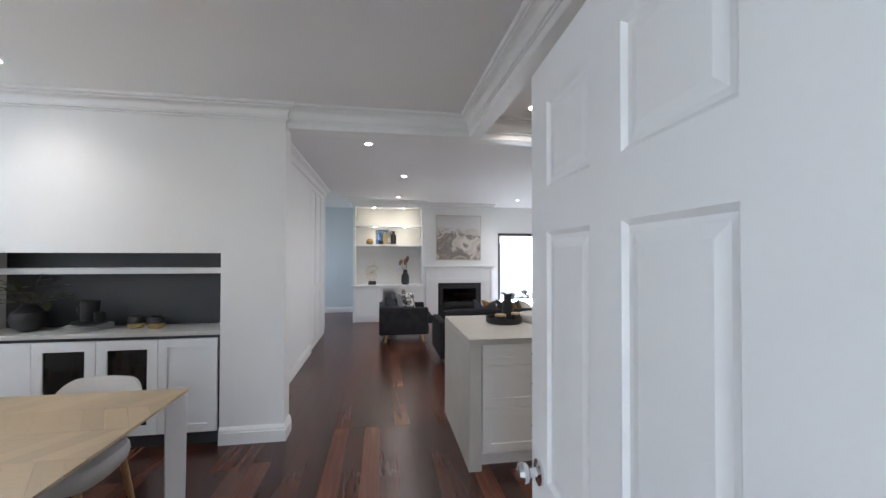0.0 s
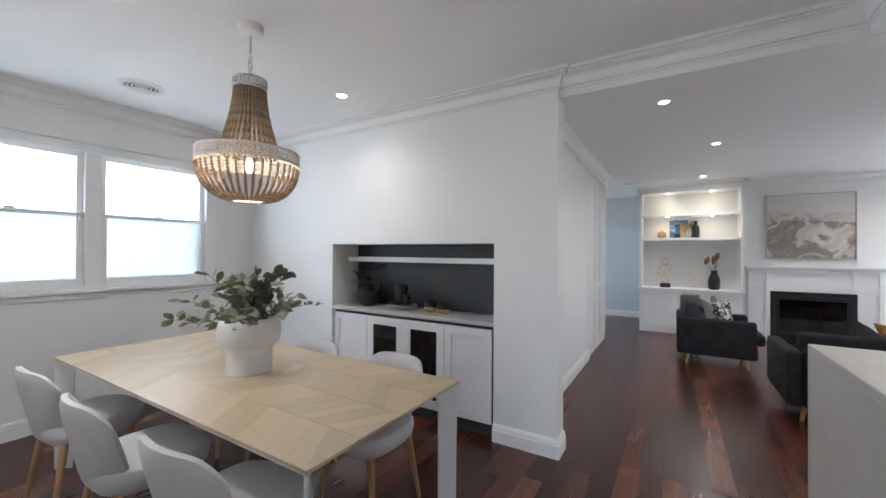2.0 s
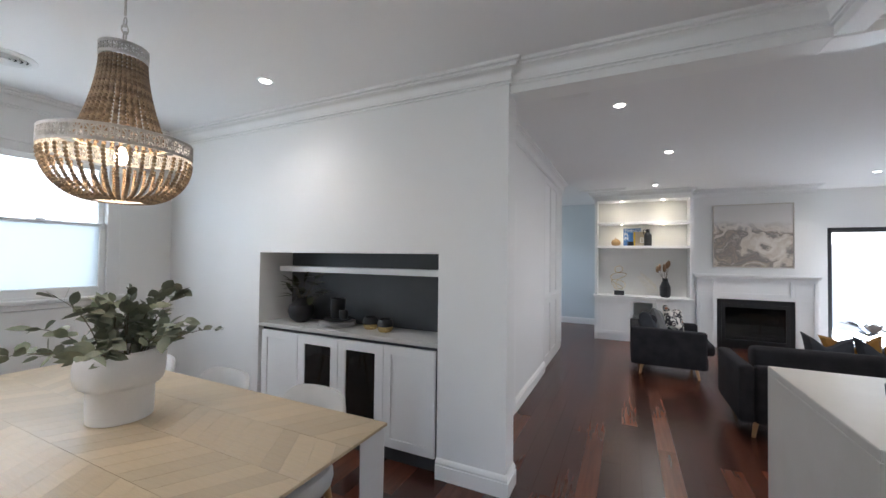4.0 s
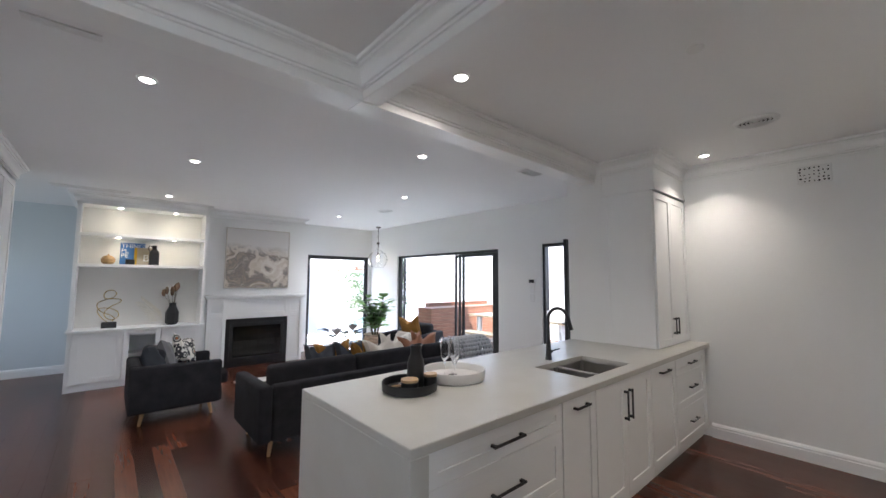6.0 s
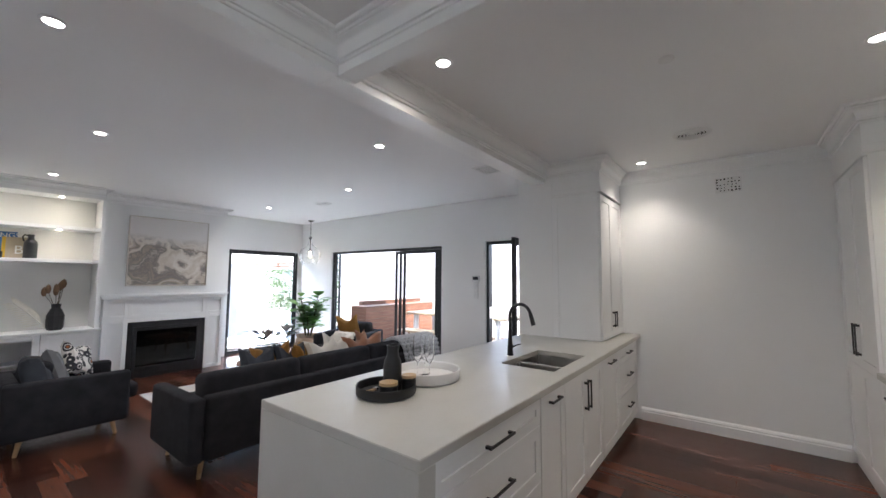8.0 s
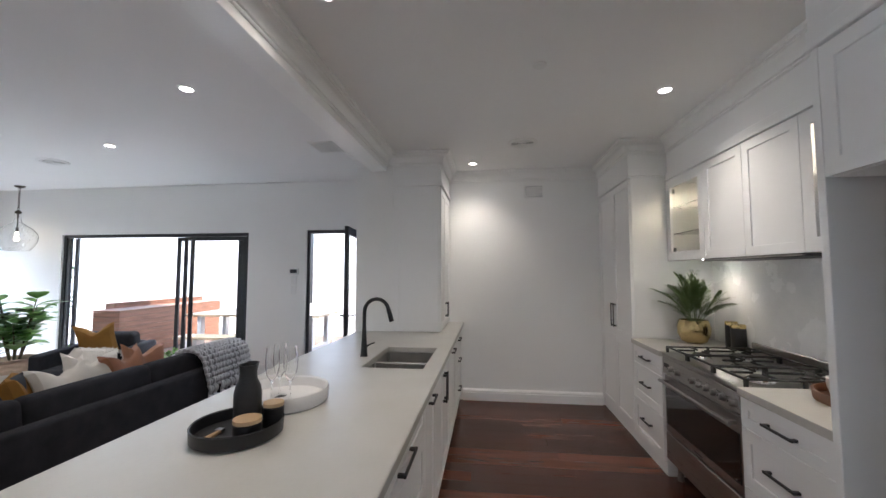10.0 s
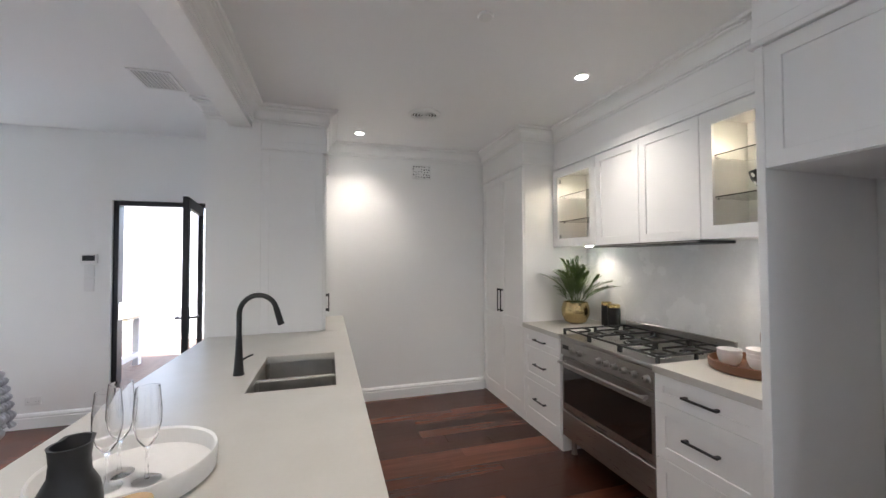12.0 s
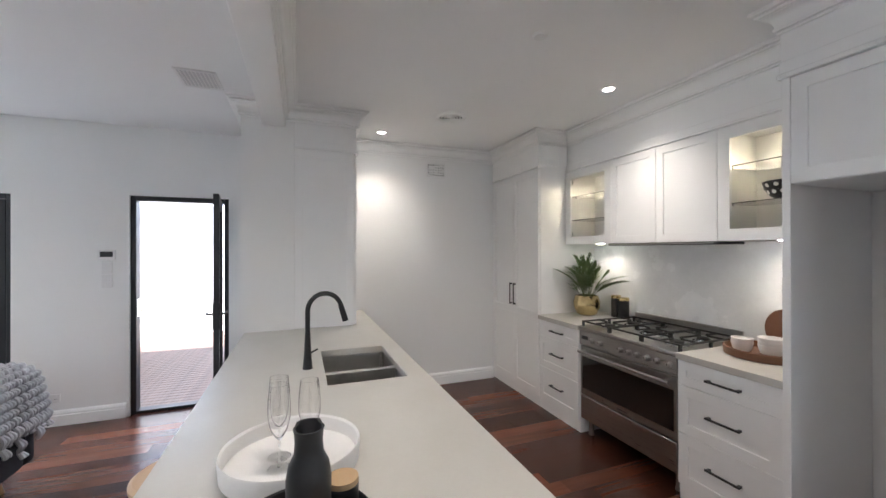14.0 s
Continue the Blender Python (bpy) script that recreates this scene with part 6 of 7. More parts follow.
cushion(.58, 9.10, SEAT, .34, SLATE, "round-sided dark cotton cushion", -18, 70, 12, .2)
cushion(.70, 9.22, SEAT, .38, GREYFAB, "mid-grey plain cotton cushion", -20, 78, 14)
cushion(.88, 9.42, SEAT, .39, ikat_material(), "black, white and rust ikat cushion", -22, 50, 24)
cushion(4.28, 9.40, SEAT, .44, MUSTARD, "mustard velvet cushion on the armchair", -14, 110, 6)
tw = thing("fringed_throw", (4.05, 9.05, 0), "cream shaggy throw draped over the armchair", "throw")
bm = B()
rr_ = random.Random(6)
gr = {}
for i in range(15):
    for j in range(25):
        u, v_ = i / 14 - .5, j / 24
        x = -.30 + .62 * v_
        z = .46 + .20 * math.exp(-((v_ - .35) / .22) ** 2) - max(0, .25 - v_) * .6
        gr[i, j] = bm.verts.new((x, u * .50, z + .012 * noise.noise(Vector((u * 9, v_ * 9, 0)))))
for i in range(14):
    for j in range(24): bm.faces.new((gr[i, j], gr[i + 1, j], gr[i + 1, j + 1], gr[i, j + 1]))
base_faces = list(bm.faces)
for k in range(420):
    f = rr_.choice(base_faces); p = f.calc_center_median()
    d = Vector((rr_.uniform(-1, 1), rr_.uniform(-1, 1), rr_.uniform(.1, .9))).normalized()
    tube(bm, [p, p + d * .02, p + d * .03 + Vector((0, 0, -.02))], [.007, .006, .002], 4)
part("cloth", bm, CREAM, tw)

# chunky knitted throw over the end of the sofa
kn = thing("knitted_throw", (3.71, 7.42, 0), "chunky grey cable-knit throw over the sofa back", "throw")
path = [Vector(p) for p in ((0, .30, .50), (0, .22, .66), (0, .15, .765), (0, .06, .80), (0, -.05, .79), (0, -.135, .72), (0, -.165, .60), (0, -.185, .48), (0, -.20, .30), (0, -.205, .14))]
def along(t):
    f = t * (len(path) - 1); i = min(int(f), len(path) - 2); k = f - i
    p0, p1, p2, p3 = path[max(i - 1, 0)], path[i], path[i + 1], path[min(i + 2, len(path) - 1)]
    return .5 * (2 * p1 + (p2 - p0) * k + (2 * p0 - 5 * p1 + 4 * p2 - p3) * k * k + (3 * p1 - p0 - 3 * p2 + p3) * k ** 3)
for c_ in range(11):
    bm = B()
    u = (c_ - 5) * .056
    tmax = .86 + .12 * noise.noise(Vector((c_ * .7, 0, 0)))
    for ph in (0, math.pi):
        pts = []
        N = 150
        for q in range(N + 1):
            t = tmax * q / N
            p = along(t); nrm = (along(min(1, t + .01)) - along(max(0, t - .01))).normalized().cross(Vector((1, 0, 0)))
            a = t * 60 + ph
            skew = .10 * (t - .4) + .012 * math.sin(t * 9 + c_)
            pts.append(p + Vector((u * (1 + .12 * t) + skew + .015 * math.sin(a), 0, 0)) - nrm * (.012 + .011 * math.cos(a * 2)))
        tube(bm, pts, .0145, 7)
    part("cable", bm, KNIT, kn)

# rug, coffee table, flowers, side table, plants
rg_ = thing("rug", (2.65, 9.25, 0), "pale wool rug under the coffee table", "rug")
bm = B(); box(bm, -1.02, -1.0, .001, 1.3, 1.0, .014, .004); part("pile", bm, RUGM, rg_)
ct = thing("coffee_table", (2.88, 9.36, .0145), "round dark timber coffee table on tapered legs", "coffee table")
bm = B(); lathe(bm, [(0, .32), (.40, .32), (.42, .328), (.42, .345), (.41, .35), (0, .35)], 48); part("top", bm, WALNUT, ct)
for k in range(3):
    a = k * 2.094; bm = B(); tube(bm, [(.34 * math.cos(a), .34 * math.sin(a), 0), (.26 * math.cos(a), .26 * math.sin(a), .32)], [.014, .022], 12); part("leg", bm, WALNUT, ct)
mv = thing("magnolia_pot", (2.98, 9.44, .3645), "dark magnolia stems with white blooms in a grey pot", "flowers"); mv.scale = (1.35, 1.35, 1.35)
bm = B(); lathe(bm, [(0, 0), (.05, 0), (.07, .04), (.065, .10), (.055, .10), (.05, .05), (0, .04)], 24); part("pot", bm, GREYFAB, mv)
rm = random.Random(9)
for k in range(7):
    a = k * .9; tip = Vector((.16 * math.cos(a), .16 * math.sin(a), .16 + rm.uniform(0, .12)))
    bm = B(); tube(bm, [(0, 0, .06), tip * .5 + Vector((0, 0, .05)), tip], .003, 6); s_ = part("stem", bm, STEM, mv)
    for q in range(3):
        bm = B(); leaf(bm, tip, (math.cos(a + q - 1), math.sin(a + q - 1), .4), (0, 0, 1), .15, .06); part("leaf", bm, BROWNLEAF if q else SLATE, s_)
for x, y, z in ((.10, -.05, .27), (-.06, .04, .22)):
    bm = B()
    for q in range(9):
        a = q * 2.4; leaf(bm, (x, y, z), (math.cos(a) * .7, math.sin(a) * .7, .6 + .4 * (q % 2)), (0, 0, 1), .10, .065, .3, -.1)
    part("bloom", bm, WHITECER, mv, "white magnolia bloom")
sd = thing("side_table", (4.32, 8.42, 0), "small round black side table", "side table")
bm = B(); lathe(bm, [(0, .38), (.19, .38), (.20, .385), (.20, .395), (0, .40)], 36); part("top", bm, BLACK, sd)
bm = B(); tube(bm, [(0, 0, .015), (0, 0, .38)], .015, 12); part("stem", bm, BLACK, sd)
bm = B(); lathe(bm, [(0, 0), (.15, 0), (.15, .01), (.02, .016), (0, .016)], 32); part("foot", bm, BLACK, sd)
hp = thing("herb_pot", (4.32, 8.42, .40), "small potted green plant with white flowers", "pot plant")
bm = B(); lathe(bm, [(0, 0), (.045, 0), (.06, .08), (.055, .08), (.045, .02), (0, .02)], 20); part("pot", bm, WHITECER, hp)
for k in range(70):
    a, e_ = rm.uniform(0, 6.3), rm.uniform(.1, 1.3)
    d = Vector((math.cos(a) * math.cos(e_), math.sin(a) * math.cos(e_), math.sin(e_)))
    bm = B(); leaf(bm, Vector((0, 0, .07)) + d * rm.uniform(.04, .12), d + Vector((rm.uniform(-.6, .6), rm.uniform(-.6, .6), 0)), (0, 0, 1), .05, .03); part("leaf", bm, GREEN, hp)

fg = thing("fiddle_leaf_plant", (4.03, 10.20, 0), "leafy green fiddle-leaf plant in a woven basket", "pot plant"); fg.scale = (1.08, 1.08, 1.08)
bm = B()
prof = [(0, 0), (.16, 0)]
for q in range(13):
    z = .02 + q * .035; prof += [(.165 + .045 * math.sin(math.pi * min(1, z / .46)) + (.008 if q % 2 else 0), z)]
prof += [(.185, .465), (.195, .475), (.18, .48), (.165, .46), (.15, .40), (0, .40)]
lathe(bm, prof, 40); part("basket", bm, BASKET, fg)
bm = B(); lathe(bm, [(.205, .12), (.215, .13), (.219, .23), (.215, .32), (.208, .335)], 40); part("white_band", bm, CREAM, fg, "pale woven band")
rp = random.Random(12)
for k in range(9):
    a = k * 1.05; tip = Vector((.25 * math.cos(a) * rp.uniform(.4, 1.1), .20 * math.sin(a) * rp.uniform(.4, 1.1), rp.uniform(.80, 1.15)))
    base = Vector((.03 * math.cos(a), .03 * math.sin(a), .40))
    pts = [base, base.lerp(tip, .5) + Vector((0, 0, .05)), tip]
    bm = B(); tube(bm, pts, [.010, .008, .004], 8); s_ = part("stem", bm, STEM, fg)
    for q in range(11):
        t = .25 + .75 * q / 10; p = base.lerp(tip, t) + Vector((0, 0, .05 * math.sin(math.pi * t)))
        b_ = a + q * 2.4
        bm = B(); ln = rp.uniform(.19, .30); leaf(bm, p, (math.cos(b_), math.sin(b_), rp.uniform(.1, .8)), (0, 0, 1), ln, ln * .62, .15, .25, 5); part("leaf", bm, GREEN, s_)

# glass pendant in the corner
pd = thing("pendant_light", (4.74, 11.30, CEILING), "clear glass bell pendant with dark chain, lit", "pendant light")
BRONZE = mat("dark_bronze", (.05, .04, .03), .4, metal=.6, vary=.1)
bm = B(); lathe(bm, [(0, -.03), (.02, -.03), (.055, -.012), (.06, 0), (0, 0)], 28); part("canopy", bm, BRONZE, pd)
for k in range(9):
    bm = B(); pts = [(.010 * math.cos(t), 0, -.05 - k * .034 + .024 * math.sin(t)) for t in [2 * math.pi * q / 12 for q in range(13)]]
    tube(bm, pts, .003, 6, False); lk = part("chain_link", bm, BRONZE, pd); lk.matrix_basis = pose(0, 0, 0, 0, 0, 90 * (k % 2))
bm = B(); lathe(bm, [(0, -.66), (.015, -.66), (.017, -.60), (.007, -.59), (.007, -.40), (.034, -.395), (.036, -.37), (.022, -.355), (.008, -.345), (0, -.345)], 24); part("lamp_holder", bm, BRONZE, pd)
bm = B(); lathe(bm, [(.034, -.395), (.034, -.47), (.045, -.52), (.09, -.56), (.16, -.61), (.205, -.67), (.219, -.73), (.212, -.785), (.185, -.85), (.15, -.905), (.14, -.92), (.136, -.918), (.181, -.848), (.208, -.785), (.215, -.73), (.201, -.672), (.157, -.614), (.087, -.564), (.042, -.523), (.031, -.47)], 48); g = part("glass_shade", bm, GLASS, pd, "clear blown glass shade"); g.visible_shadow = False
bm = B(); lathe(bm, [(0, -.715), (.014, -.71), (.019, -.695), (.016, -.678), (.011, -.662), (0, -.66)], 18); part("bulb", bm, glow("pendant_bulb", (1, .86, .62), 6), pd, "lit round bulb")
lamp = bpy.data.lights.new("pendant_bulb", "POINT"); lamp.energy, lamp.color, lamp.shadow_soft_size = .05, (1, .84, .62), .03
new("pendant_bulb", lamp).location = (4.74, 11.30, CEILING - .76)

# ---- things on the kitchen surfaces ----
tr = thing("round_tray", (1.455, 5.585, .92), "round matt black tray with upright rim", "tray")
bm = B(); lathe(bm, [(0, 0), (.145, 0), (.155, .006), (.158, .05), (.155, .054), (.151, .05), (.148, .012), (0, .010)], 56); part("dish", bm, BLACKCER, tr)
bo = thing("ceramic_bottle", (1.485, 5.57, .93), "matt black ceramic carafe with spout", "bottle")
bm = B(); lathe(bm, [(0, 0), (.043, 0), (.048, .006), (.049, .13), (.044, .16), (.032, .185), (.030, .21), (.032, .235), (.034, .24), (.029, .24), (.026, .21), (0, .19)], 36)
for v in bm.verts:
    if v.co.z > .225 and v.co.x > .02: v.co.x += .008; v.co.z += .004
part("body", bm, BLACKCER, bo)
for x, y, r, h in ((1.402, 5.514, .048, .06), (1.53, 5.492, .038, .075)):
    j = thing("lidded_jar", (x, y, .93), "small black jar with pale wooden lid", "jar", "jars on the tray")
    bm = B(); lathe(bm, [(0, 0), (r * .95, 0), (r, .005), (r, h - .004), (r * .9, h), (0, h)], 36); part("jar", bm, BLACKCER, j)
    bm = B(); lathe(bm, [(0, h + .0005), (r, h + .0005), (r * 1.01, h + .004), (r * .99, h + .014), (0, h + .015)], 36); part("lid", bm, LID, j, "pale wooden lid")
tg = thing("wooden_tongs", (1.39, 5.642, .932), "small pale wooden tongs with a metal clip", "tongs")
bm = B(); box(bm, -.06, -.008, .0, .05, -.001, .012, .002, m=pose(0, 0, 0, 0, 0, 6)); box(bm, -.06, .003, .0, .05, .010, .012, .002, m=pose(0, 0, 0, 0, 0, -6)); part("arms", bm, LID, tg)
bm = B(); box(bm, .035, -.014, .0, .055, .014, .016, .002); part("clip", bm, CHROME, tg)
wt2 = thing("serving_tray", (1.82, 5.61, .92), "large round white ceramic serving tray", "tray")
bm = B(); lathe(bm, [(0, 0), (.185, 0), (.196, .008), (.20, .06), (.197, .066), (.191, .06), (.187, .018), (0, .014)], 64); part("dish", bm, WHITECER, wt2)
for x, y in ((1.775, 5.645), (1.785, 5.562), (1.845, 5.648)):
    g_ = thing("champagne_flute", (x, y, .935), "clear glass champagne flute", "glass", "champagne flutes")
    bm = B(); lathe(bm, [(0, 0), (.030, 0), (.031, .002), (.006, .006), (.0035, .02), (.0035, .075), (.008, .083), (.022, .105), (.030, .14), (.030, .175), (.025, .225), (.0238, .225), (.0288, .175), (.0288, .14), (.021, .107), (.006, .087), (0, .085)], 32); bmesh.ops.scale(bm, vec=(1.05, 1.05, 1.09), verts=bm.verts); part("glass", bm, GLASS, g_)
bp_ = thing("brass_planter", (3.62, 2.925, .92), "hammered brass bowl planter on the countertop", "planter")
bm = B(); lathe(bm, [(0, 0), (.05, 0), (.075, .012), (.098, .06), (.10, .10), (.09, .14), (.085, .15), (.079, .148), (.088, .10), (.07, .03), (0, .02)], 40); bmesh.ops.scale(bm, vec=(1.25, 1.25, 1.3), verts=bm.verts); part("bowl", bm, BRASS, bp_)
pl = thing("palm_plant", (3.62, 2.925, 1.07), "small green palm in the brass planter", "palm")
bm = B(); lathe(bm, [(0, -.02), (.098, -.02), (.09, .012), (0, .018)], 20); part("soil", bm, STEM, pl)
rq = random.Random(14)
for k in range(30):
    a = k * 2.4 + rq.uniform(-.3, .3); out = rq.uniform(.08, .26) if k % 2 else rq.uniform(.32, .50)
    hh = .40 - .45 * out + rq.uniform(-.05, .05)
    tip = Vector((out * math.cos(a), out * math.sin(a) * (.9 if math.sin(a) > 0 else .36), .04 + hh)); mid = Vector((out * .35 * math.cos(a), out * .30 * math.sin(a), .04 + hh * .72))
    p0 = Vector((.03 * math.cos(a), .03 * math.sin(a), .01)); rib = [p0.lerp(mid, t).lerp(mid.lerp(tip, t), t) for t in [q / 22 for q in range(23)]]
    bm = B(); tube(bm, rib, .002, 5)
    for q in range(5, 23):
        d = (rib[min(q + 1, 22)] - rib[q - 1]).normalized(); sd_ = d.cross(Vector((math.cos(a) * .2, math.sin(a) * .2, 1))).normalized()
        ln = .135 * math.sin(math.pi * min(1, .25 + .62 * q / 22)) * rq.uniform(.85, 1.1)
        for s in (-1, 1): leaf(bm, rib[q], d * 1.25 + sd_ * s * .8 + Vector((0, 0, .12 + rq.uniform(-.1, .15))), (0, 0, 1), ln, .0085, .1, .10, 3)
    part("frond", bm, PALM, pl)
for x, y, r, h in ((3.435, 2.735, .044, .195), (3.335, 2.745, .050, .185)):
    cn = thing("canister", (x, y, .92), "black canister with brass lid", "canister", "canisters beside the cooker")
    bm = B(); lathe(bm, [(0, 0), (r * .97, 0), (r, .004), (r, h - .02), (r * .98, h - .018), (0, h - .018)], 32); part("body", bm, BLACKCER, cn)
    bm = B(); lathe(bm, [(r * .99, h - .0175), (r * 1.01, h - .012), (r * 1.01, h + .004), (r * .9, h + .012), (0, h + .013)], 32); part("lid", bm, GOLD, cn, "brass lid")
wtr = thing("wooden_tray", (2.05, 2.95, .92), "round walnut tray with raised rim", "tray")
bm = B(); lathe(bm, [(0, 0), (.20, 0), (.21, .005), (.215, .05), (.205, .052), (.198, .014), (0, .012)], 56); part("tray", bm, WALNUT, wtr)
for x, y, n_, r in ((2.155, 3.0, 2, .058), (2.02, 2.955, 3, .066)):
    for i in range(n_):
        bw_ = thing("bowl", (x, y, .9325 + i * .022), "white ceramic bowl stacked in the walnut tray", "bowl", "white bowls")
        bm = B(); lathe(bm, [(0, 0), (r * .55, 0), (r * .8, .012), (r * .97, .045), (r, .062), (r * .95, .062), (r * .9, .04), (r * .7, .012), (0, .008)], 36); part("bowl", bm, WHITECER, bw_)
cbd = thing("chopping_board", (2.03, 2.70, .92), "round walnut paddle board leaning on the splashback", "chopping board")
bm = B(); n = 40
ring = []
for i in range(n):
    a = 2 * math.pi * i / n; x, z = .13 * math.cos(a), .14 + .13 * math.sin(a)
    if z > .255: z = .255 + (z - .255) * 9; x *= .55
    ring.append((x, z))
fr_ = [bm.verts.new((x, 0, z)) for x, z in ring]; ba_ = [bm.verts.new((x, -.016, z)) for x, z in ring]
bm.faces.new(fr_); bm.faces.new(ba_[::-1])
for i in range(n): bm.faces.new((fr_[i], ba_[i], ba_[(i + 1) % n], fr_[(i + 1) % n]))
part("board", bm, WALNUT, cbd); cbd.matrix_basis = pose(2.07, 2.715, .922, 7)
pb = thing("pierced_bowl", (1.98, 2.86, 1.866), "black bowl pierced with round holes", "bowl")
bm = B(); prof = [(0, 0), (.05, 0), (.085, .025), (.115, .07), (.125, .11), (.12, .11), (.11, .07), (.08, .03), (.048, .006), (0, .006)]
lathe(bm, prof, 40); part("bowl", bm, BLACKCER, pb)
for row, (z, r) in enumerate(((.045, .101), (.085, .122))):
    for k in range(14):
        a = 2 * math.pi * (k + .5 * row) / 14
        bm = B(); lathe(bm, [(0, 0), (.013, 0)], 12); bmesh.ops.transform(bm, matrix=Matrix.Translation((r * math.cos(a), r * math.sin(a), z)) @ Vector((math.cos(a), math.sin(a), -.45)).to_track_quat("Z", "Y").to_matrix().to_4x4(), verts=bm.verts)
        part("hole", bm, SHELFCREAM, pb, "round hole showing the light cabinet behind", smooth=False)
sp_ = thing("lidded_dish", (3.36, 2.86, 1.866), "small black lidded dish on the glass shelf", "dish")
bm = B(); lathe(bm, [(0, 0), (.04, 0), (.06, .03), (.062, .05), (.045, .075), (.015, .085), (.014, .10), (0, .102)], 28); part("dish", bm, BLACKCER, sp_)
so = thing("bar_stool", (2.43, 6.04, 0), "light wooden bar stool under the worktop edge", "bar stool")
bm = B(); lathe(bm, [(0, .63), (.165, .63), (.18, .64), (.18, .655), (.165, .665), (0, .655)], 40); part("seat", bm, LID, so)
for k in range(4):
    a = math.pi / 4 + k * math.pi / 2; bm = B(); tube(bm, [(.19 * math.cos(a), .19 * math.sin(a), 0), (.12 * math.cos(a), .12 * math.sin(a), .632)], [.012, .016], 12); part("leg", bm, LEG, so)
bm = B(); tube(bm, [(.165 * math.cos(q * math.pi / 12), .165 * math.sin(q * math.pi / 12), .2) for q in range(25)], .007, 8, False); part("foot_ring", bm, BLACK, so)

# ---- outside ----
bm = B(); box(bm, -400, -400, -.30, 400, 400, -.16); structure("ground", bm, GRASS, "lawn and garden ground", "ground")
bm = B(); box(bm, 2.0, 12.15, -.16, 9.3, 15.6, -.06); box(bm, 2.0, 19.81, -.16, 9.3, 22.4, -.06); structure("pavement", bm, PAVE, "pale stone paving beside the pool", "paving")
# unseen roof added as a sun block; overhangs sized to shade windows and deck
bm = B(); box(bm, -5.5, -1.6, 2.90, 6.7, 13.2, 3.05); structure("roof", bm, RENDERW, "unseen flat white roof, eaves extended to block the sun", "roof")
bm = B(); box(bm, 9.30, 3.0, -.2, 9.5, 24, 2.55); structure("wall_garden_east", bm, RENDERW, "tall white rendered boundary wall", "wall")
bm = B(); box(bm, 5.14, 3.0, -.2, 9.3, 3.2, 2.55); structure("wall_garden_south", bm, RENDERW, "tall white rendered boundary wall", "wall")
bm = B(); box(bm, -6, 22.4, -.2, 9.3, 22.6, 3.1); structure("wall_garden_north", bm, RENDERW, "white rendered garden wall", "wall")
bm = B(); box(bm, -6.2, 2.0, -.2, -6.0, 24, 2.3); structure("wall_garden_west", bm, RENDERW, "white rendered boundary wall", "wall")
bm = B(); box(bm, 3.0, 16.2, -.15, 9.0, 19.2, -.10); structure("pool", bm, WATER, "turquoise swimming pool water", "water")
bm = B(); box(bm, 2.7, 15.61, -.16, 9.3, 16.2, -.04, .01); box(bm, 2.7, 19.2, -.16, 9.3, 19.8, -.04, .01); structure("pool_coping", bm, PAVE, "pale stone pool coping", "pool edge")

# deck boards
deck = structure("deck", B(), DECK, "grooved timber deck boards", "deck")
bm = B(); box(bm, 5.14, 3.2, -.16, 9.3, 12.15, -.10); part("deck_base", bm, STEM, deck)
me = None
x = 5.16
while x < 9.25:
    if me is None:
        bm = B(); box(bm, 0, 0, 0, .086, 8.95, .035, .003); me = mesh_of("deck_board", bm, DECK)
    piece("deck_board", me, deck, Matrix.Translation((x, 3.2, -.0925)))
    x += .092

# slatted timber planter bench
for nm, x0, x1, y0, y1, h in (("planter_bench", 6.35, 8.95, 11.30, 11.85, .84), ("planter_bench", 6.8, 9.1, 11.9, 12.1, .99)):
    pb_ = thing(nm, (0, 0, -.0575), "red-brown slatted timber planter bench on the deck", "planter bench")
    z = .01
    while z + .085 < h:
        bm = B(); box(bm, x0, y0, z, x1, y0 + .022, z + .085, .003); part("slat", bm, SLATWOOD, pb_)
        bm = B(); box(bm, x0 - .022, y0, z, x0, y1, z + .085, .003); part("slat", bm, SLATWOOD, pb_)
        z += .093
    bm = B(); box(bm, x0 - .03, y0 - .01, z, x1, y1, z + .03, .004); part("cap", bm, SLATWOOD, pb_)
    bm = B(); box(bm, x0, y0 + .025, 0, x1, y1, z - .002); part("core", bm, STEM, pb_)

# outdoor table with benches and wire chairs
def trestle(name, x, y, ln, w, h, label, category, rz):
    t = thing(name, (x, y, -.0575), label, category, rz=rz)
    n = 5 if w > .5 else 2
    for i in range(n):
        bm = B(); a = -w / 2 + i * w / n; box(bm, -ln / 2, a + .002, h - .04, ln / 2, a + w / n - .002, h, .003); part("top_board", bm, OAK, t)
    for s in (-1, 1):
        bm = B()
        for q in (-1, 1): box(bm, s * (ln / 2 - .22) - .04, q * w * .36 - .05, 0, s * (ln / 2 - .22) + .04, q * w * .36 + .05, h - .042, .003)
        box(bm, s * (ln / 2 - .22) - .035, -w * .36, .12, s * (ln / 2 - .22) + .035, w * .36, .20, .003)
        part("leg_frame", bm, WHITEMET, t)
    return t


trestle("outdoor_table", 7.1, 8.95, 2.6, .95, .80, "timber-topped outdoor table with white legs", "outdoor table", 90)
trestle("outdoor_bench", 6.35, 8.95, 2.3, .34, .46, "timber-topped outdoor bench with white legs", "outdoor bench", 90)


